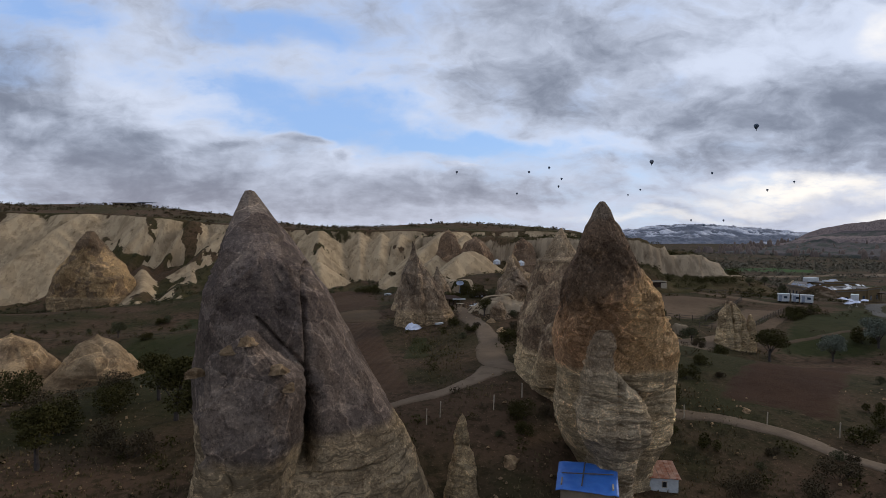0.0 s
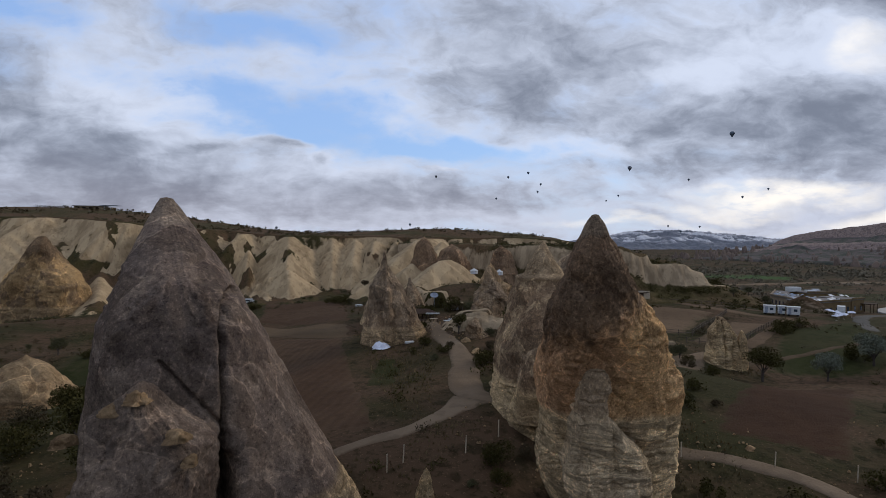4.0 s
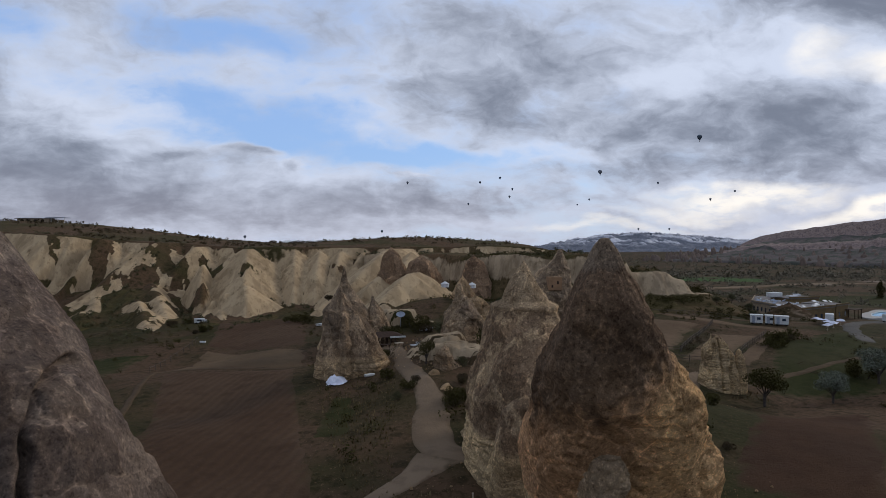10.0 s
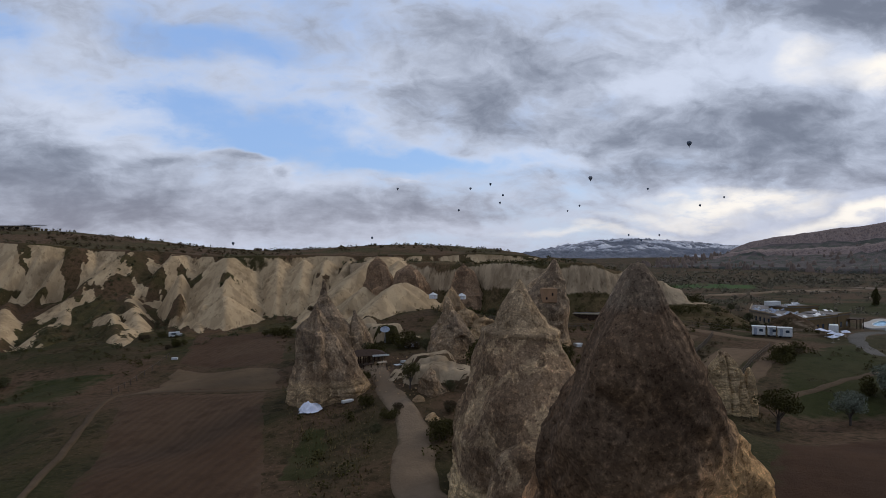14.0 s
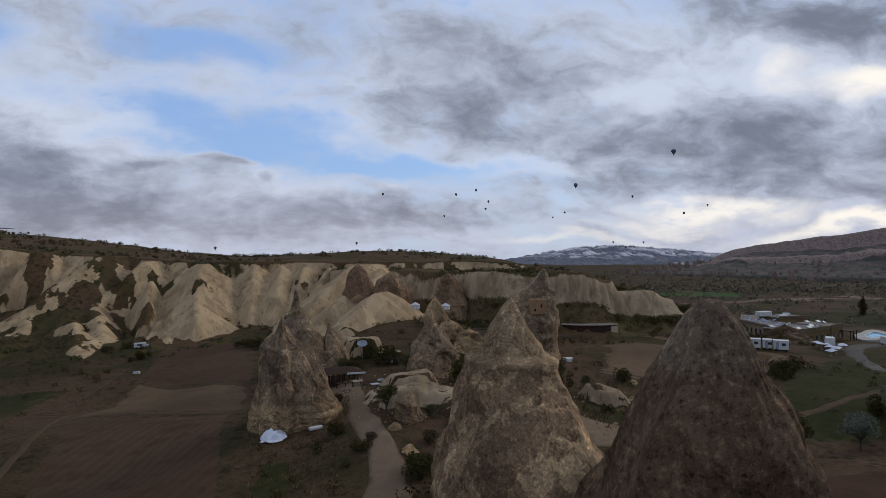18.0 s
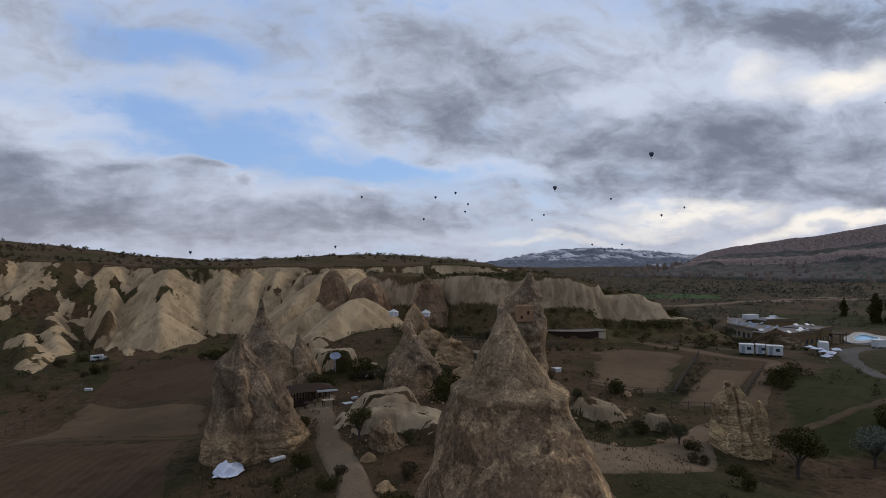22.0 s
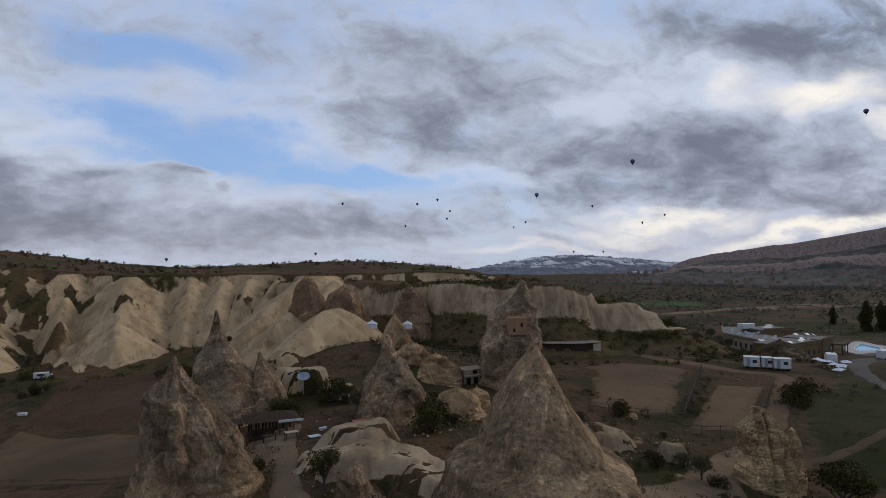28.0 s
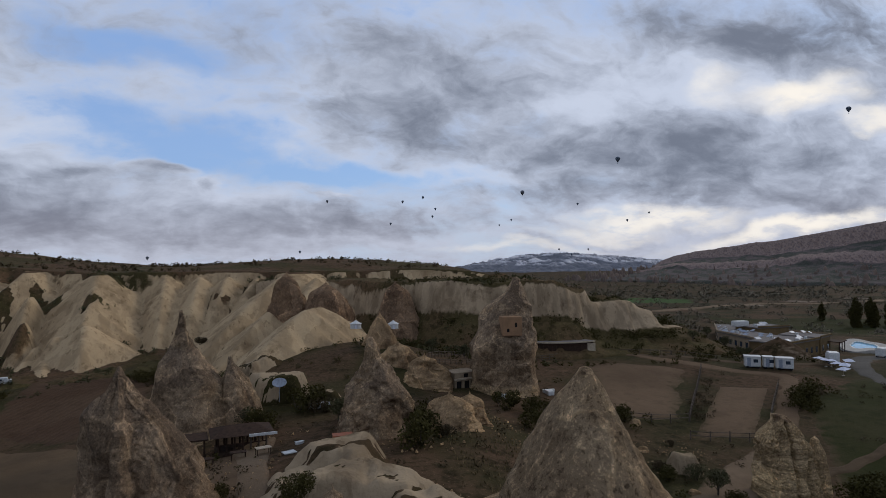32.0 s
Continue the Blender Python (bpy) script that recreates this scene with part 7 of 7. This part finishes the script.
def shrub(seed, high, wide, mat, label, count=1300, size=0.11):
    rng = np.random.default_rng(seed)
    home = base("shrub", 0, 0, 0, 0, label, "shrub", "shrubs of the valley")
    lumps = [(wide * 0.55 * rng.uniform(-1, 1), wide * 0.55 * rng.uniform(-1, 1), high * rng.uniform(0.3, 0.72), high * rng.uniform(0.28, 0.45)) for _ in range(7)]
    for x, y, z, _ in lumps[:4]:
        rod("stem", (0.15 * x, 0.15 * y, -0.2), (x, y, z), 0.05, 0.02, BARK, home, 5)
    verts, faces = leaves(rng, lumps, count, size)
    verts[:, 2] = np.maximum(verts[:, 2], 0.02)
    piece("crown", verts, faces, mat, home, soft=False)
    return home


def planted(kinds, spots):
    """Sets one of the kinds at each spot (x, y, scale), the first at the first."""
    used = set()
    for k, (x, y, s) in enumerate(spots):
        model = kinds[k % len(kinds)]
        z = float(surface(np.array([float(x)]), np.array([float(y)]))[0][0])
        m = pose(x, y, z - 0.05, 0, 0, 67 * k) @ Matrix.Scale(s, 4)
        if model.name in used:
            copy_thing(model, m)
        else:
            model.matrix_basis = m
            used.add(model.name)


planted([tree(1, 6.0, 4.0, LEAF, "broad dark green tree on the bare field")], [(57.5, 106.3, 1.0)])
planted([tree(2, 4.2, 2.6, LEAF, "small dark green tree beside the boulder", 2200, 0.12)], [(6.9, 101.2, 0.75), (1.5, 106.2, 0.6)])
planted([tree(3, 6.5, 3.6, LEAF, "dense dark green tree by the tall rock", 3600, 0.16)], [(-26.5, 60, 1.05), (-22.5, 56, 0.9), (-33, 49, 0.8), (-31, 66, 0.8)])
planted([tree(4, 4.6, 3.2, LEAF_GREY, "silvery green willow-leaved tree", 2600, 0.15)], [(70.8, 109.6, 1.0), (83, 115, 1.2), (88, 112, 1.15)])
planted([tree(5, 5.0, 3.2, LEAF_OLIVE, "olive green tree in the valley scrub", 2400, 0.15)],
        [(46.5, 113, 0.55), (36, 174, 1.0), (30, 176, 0.9), (19, 176, 0.9), (41, 178, 1.0), (85.5, 120, 1.0), (-65, 121, 1.2), (100, 178, 0.9), (110, 184, 0.9), (116, 196, 0.9), (96, 190, 1.0), (104, 196, 1.1), (112, 200, 1.2)])
planted([poplar(6, 15, 2.6, LEAF, "tall dark poplar beyond the hotel")], [(251, 296, 0.95), (255, 299, 1.0), (259, 293, 0.85), (264, 300, 0.95), (268, 294, 0.9), (272, 297, 0.7), (288, 292, 1.0), (293, 288, 0.9), (262, 326, 0.7)])
SHRUBS = [shrub(11, 2.0, 1.6, LEAF, "rounded dark green shrub"), shrub(12, 1.6, 2.0, LEAF, "low spreading dark green shrub"), shrub(13, 1.5, 1.5, LEAF_BROWN, "leafless brown scrub bush"), shrub(14, 2.3, 1.8, LEAF_OLIVE, "olive green bush with ragged outline")]
NEAR_SHRUBS = [
    (8.6, 68.4, 0.8), (-2.3, 61.8, 0.9), (-0.2, 63.4, 0.5), (1.6, 69, 0.4), (35.9, 84.4, 1.1), (31.5, 77.4, 1.2), (36.3, 78.6, 1.2), (33.8, 80, 1.0), (47.3, 111, 1.0), (47.8, 67, 0.9), (37.9, 55.5, 1.0), (29.4, 55.6, 0.9), (44, 96, 1.0), (48, 104, 0.9), (51, 128.5, 0.9),
    (58, 80, 1.2), (41, 59, 1.3), (27, 60, 0.9), (32, 58, 1.1), (37, 56, 1.2), (24, 63, 0.8), (46, 62, 1.1), (52, 68, 1.0), (5.5, 57, 0.8), (8, 57.5, 0.9),
    (-70, 149, 1.2), (-84, 127, 1.2), (-78, 133, 1.3), (-58, 118, 1.1), (-43.8, 174, 1.2), (-45.5, 171, 1.3), (-47.4, 187, 1.1), (-44.6, 173, 1.1), (-52, 187.5, 1.0), (-48.4, 185.6, 0.9)]
FAR_SHRUBS = [
    (33, 128, 1.3), (35.5, 127, 1.2), (49, 121, 0.9), (47.3, 117.6, 0.8), (49, 136.5, 1.0), (19.6, 120.5, 1.3), (20.6, 117.5, 0.9), (0.9, 129.7, 1.3), (2.6, 128, 1.0),
    (6.0, 134.6, 1.5), (8.2, 132.5, 1.2), (10.6, 128, 1.3), (17.4, 114.6, 1.3), (4.4, 92.6, 0.6), (5.2, 94.4, 0.6), (7.6, 106, 0.7), (82.2, 142, 1.2), (81, 139, 1.1), (86.7, 144, 1.2),
    (41.1, 116.4, 0.6), (43.8, 117.4, 0.7), (38.9, 118.4, 0.6), (45.0, 120.4, 0.8), (40, 130, 1.0), (36, 134, 1.1), (32, 137, 1.2), (44.3, 105.4, 1.0), (11.4, 99.2, 0.7), (9.4, 85.6, 0.8), (9.6, 88, 0.7), (10.8, 93, 0.8), (3.0, 90, 0.5), (1.6, 98, 0.6),
    (83, 118, 1.5), (-55, 183, 1.2), (-68, 150, 1.2), (-20, 176, 1.2), (-24, 178, 1.1), (-17, 205, 1.4)]
planted(SHRUBS, NEAR_SHRUBS)
planted(SHRUBS, FAR_SHRUBS)


planted([shrub(15, 3.2, 2.6, LEAF, "tall dark thicket at the foot of the rock", 2400, 0.13), shrub(16, 2.4, 2.8, LEAF_BROWN, "brown thicket on the slope", 1800, 0.12)],
        [(-36, 56, 1.1), (-40, 62, 1.0), (-45, 57, 1.2), (-38, 70, 0.9), (-48, 67, 1.1), (-30, 54, 1.0), (-52, 60, 1.2), (-43, 50, 1.0), (-34, 63, 0.9), (-27, 52, 0.9), (-56, 70, 1.0),
         (35, 53, 0.8), (40, 50, 0.9), (44, 55, 0.8), (48, 50, 0.9), (31, 49, 0.8), (52, 57, 0.9), (26, 52, 0.7), (8, 60, 0.6), (11, 61, 0.55), (26, 70, 0.6)])


def scrub(name, spots, size_range, count, leaf, mat, label, seed):
    """Many small bushes in one piece."""
    rng = np.random.default_rng(seed)
    x, y = spots
    z, _ = surface(x, y)
    verts, faces, at = [], [], 0
    for px, py, pz in zip(x, y, z):
        s = rng.uniform(*size_range)
        v, f = leaves(rng, [(px + s * rng.uniform(-0.5, 0.5), py + s * rng.uniform(-0.5, 0.5), pz + s * rng.uniform(0.2, 0.5), s * rng.uniform(0.4, 0.7)) for _ in range(3)], count, leaf * s)
        verts.append(v)
        faces.append(f + at)
        at += len(v)
    ob = piece(name, np.concatenate(verts), np.concatenate(faces), mat, soft=False)
    tagged(ob, label, "scrub", kind="stuff")


def strewn(seed, count, x0, x1, y0, y1, keep=0.4, wants=0.0):
    """Places where scrub grows: clumped, off the bare rock."""
    rng = np.random.default_rng(seed)
    x, y = rng.uniform(x0, x1, count * 5), rng.uniform(y0, y1, count * 5)
    clump = fractal(xyz(x * 0.05, y * 0.05), 3, seed)
    _, bare = surface(x, y)
    ok = (bare < keep) & (clump > wants)
    return x[ok][:count], y[ok][:count]


def off_fields(x, y):
    """Leaves out the fields, arenas, tracks and buildings."""
    inside = (x < 0) & (x > -44) & (y > 60) & (y < 200) & (x > -42 - 0.1 * (y - 120)) & (x < -0.0 - 0.2 * (y - 62))
    arena = (np.hypot((x - 65) / 17, (y - 160) / 22) < 1) | ((x > 55) & (x < 90) & (y > 128) & (y < 160)) | ((x > 33) & (x < 74) & (y > 62) & (y < 108) & (x - 33 > 0.62 * (y - 78)) & (x < 78))
    way = ((np.abs(x - 5.4) < 2.6) & (y > 66) & (y < 124)) | ((x > 86) & (x < 150) & (y > 150) & (y < 235)) | ((x > 145) & (x < 185) & (y > 190) & (y < 225))
    ok = ~(inside | arena | way)
    return x[ok], y[ok]


scrub("valley_scrub", off_fields(*strewn(101, 1700, -120, 140, 40, 200, 0.4, -0.15)), (0.3, 0.9), 50, 0.15, LEAF_BROWN, "dry brown scrub over the valley floor", 1)
scrub("green_scrub", off_fields(*strewn(102, 900, -110, 150, 40, 205, 0.4, 0.05)), (0.4, 1.2), 60, 0.15, LEAF, "dark green scrub over the valley floor", 2)
scrub("slope_scrub", strewn(103, 650, -190, 60, 170, 250, 0.5, -0.1), (0.5, 1.4), 40, 0.20, LEAF_OLIVE, "dark scrub in the gullies below the cliff", 3)
def hedge(seed, points, count, spread):
    """Places scattered along a line of points."""
    rng = np.random.default_rng(seed)
    p = np.array(points, float)
    at = rng.uniform(0, len(p) - 1, count)
    return tuple(np.interp(at, np.arange(len(p)), p[:, k]) + rng.normal(0, spread, count) for k in (0, 1))


scrub("arena_scrub", hedge(108, [(60, 136.4), (68, 146), (79.4, 160.5)], 60, 0.7), (0.3, 0.8), 50, 0.16, LEAF_BROWN, "dry brown scrub between the two arenas", 8)
scrub("trackside_hedge", hedge(109, [(78, 136.5), (84, 143), (92, 150.5)], 34, 1.0), (0.9, 2.0), 90, 0.12, LEAF, "dark green hedge beside the dirt track", 9)
scrub("foot_bushes", hedge(110, [(54, 187.5), (66, 188.5), (80, 191), (92, 193)], 46, 1.3), (0.9, 2.2), 90, 0.12, LEAF, "dark bushes along the foot of the ridge", 10)
scrub("garden_trees", hedge(111, [(96, 206), (106, 214), (114, 222)], 30, 2.6), (1.6, 3.4), 90, 0.10, LEAF, "dark bushy trees between the ridge and the hotel", 11)
scrub("ridge_scrub", strewn(104, 500, 15, 128, 172, 215, 0.4, -0.2), (0.5, 1.4), 40, 0.2, LEAF, "dark scrub at the foot of the ridge", 4)
scrub("plateau_scrub", strewn(105, 900, -240, 100, 252, 380, 0.6, -0.2), (0.5, 1.6), 16, 0.34, LEAF_BROWN, "low scrub along the plateau's edge", 5)
scrub("far_woods", off_fields(*strewn(106, 1300, 90, 520, 230, 760, 2.0, -0.25)), (1.0, 3.2), 34, 0.22, LEAF_FAR, "dark woods scattered over the far valley", 6)
scrub("distant_woods", strewn(107, 1900, 150, 1500, 560, 1800, 2.0, -0.2), (2.5, 7), 20, 0.30, LEAF_FAR, "brown woods far off below the mountain", 7)


def grass():
    """Dry tufts near the foot of the tall rocks."""
    rng = np.random.default_rng(77)
    x, y = rng.uniform(-40, 60, 26000), rng.uniform(44, 120, 26000)
    ok = fractal(xyz(x * 0.08, y * 0.08), 3, 78) > -0.1
    x, y = off_fields(x[ok], y[ok])
    z = ground_at(x, y)
    n = len(x)
    a = rng.uniform(0, 6.28, n)
    h, w = rng.uniform(0.12, 0.4, n), rng.uniform(0.05, 0.16, n)
    dx, dy = np.cos(a) * w, np.sin(a) * w
    lean = rng.normal(0, 0.1, (n, 2))
    v = np.stack([np.stack([x - dx, y - dy, z - 0.05], -1), np.stack([x + dx, y + dy, z - 0.05], -1), np.stack([x + lean[:, 0], y + lean[:, 1], z + h], -1)], 1).reshape(-1, 3)
    ob = piece("grass", v, np.arange(3 * n).reshape(-1, 3), LEAF_DRY, soft=False)
    tagged(ob, "tufts of dry grass on the slope", "grass", kind="stuff")


LEAF_DRY = leaf_material("dry_grass", (0.088, 0.066, 0.031), (0.144, 0.104, 0.051))
grass()


# ---- hot-air balloons ----
def balloon_model(mat):
    home = base("hot_air_balloon", 0, 0, 0, 0, "dark hot-air balloon drifting far off", "balloon", "balloons over the valley")
    prof = [(0.8, -10.5), (1.6, -9.2), (3.6, -6.2), (6.0, -2.8), (7.8, 0.4), (8.6, 3.2), (8.3, 5.8), (6.8, 8.2), (4.0, 9.9), (1.2, 10.5), (0.1, 10.55)]
    n = 24
    verts = [(r * (1 + 0.02 * (k % 2)) * math.cos(2 * math.pi * k / n), r * (1 + 0.02 * (k % 2)) * math.sin(2 * math.pi * k / n), z) for r, z in prof for k in range(n)]
    piece("envelope", verts, [tuple(f) for f in sheet_faces(len(prof), n, True)], mat, home)
    boxed("basket", (-1.0, 1.0, -0.8, 0.8, -14.6, -13.3), DARK_WOOD, home, "dark wicker basket", 0.1)
    for x in (-0.9, 0.9):
        for y in (-0.7, 0.7):
            rod("cable", (x, y, -13.3), (0.8 * x, 0.8 * y, -10.5), 0.06, 0.06, METAL, home, 5)
    return home


CANVAS = [plain("slate_canvas", (0.085, 0.11, 0.14), (0.055, 0.075, 0.105), 0.7, scale=0.1), plain("grey_canvas", (0.13, 0.14, 0.165), (0.08, 0.088, 0.105), 0.7, scale=0.1)]
BALLOONS = [(648, 1267, 250), (519, 1522, 205), (740, 1680, 195), (863, 1623, 145), (1066, 1852, 188), (809, 1986, 72), (726, 1694, 51), (897, 1947, 71), (658, 2037, 174), (743, 2453, 183),
            (274, 1586, 196), (223, 1595, 185), (349, 1804, 187), (341, 1808, 165), (220, 1828, 144), (34, 1610, 185), (-33, 1618, 58), (-332, 1402, 42), (683, 718, 223)]
models = [balloon_model(m) for m in CANVAS]
for k, (x, y, z) in enumerate(BALLOONS):
    m = pose(x, y, z, 0, 0, 40 * k) @ Matrix.Scale(0.6, 4)
    if k < 2:
        models[k].matrix_basis = m
    else:
        copy_thing(models[k % 2], m)
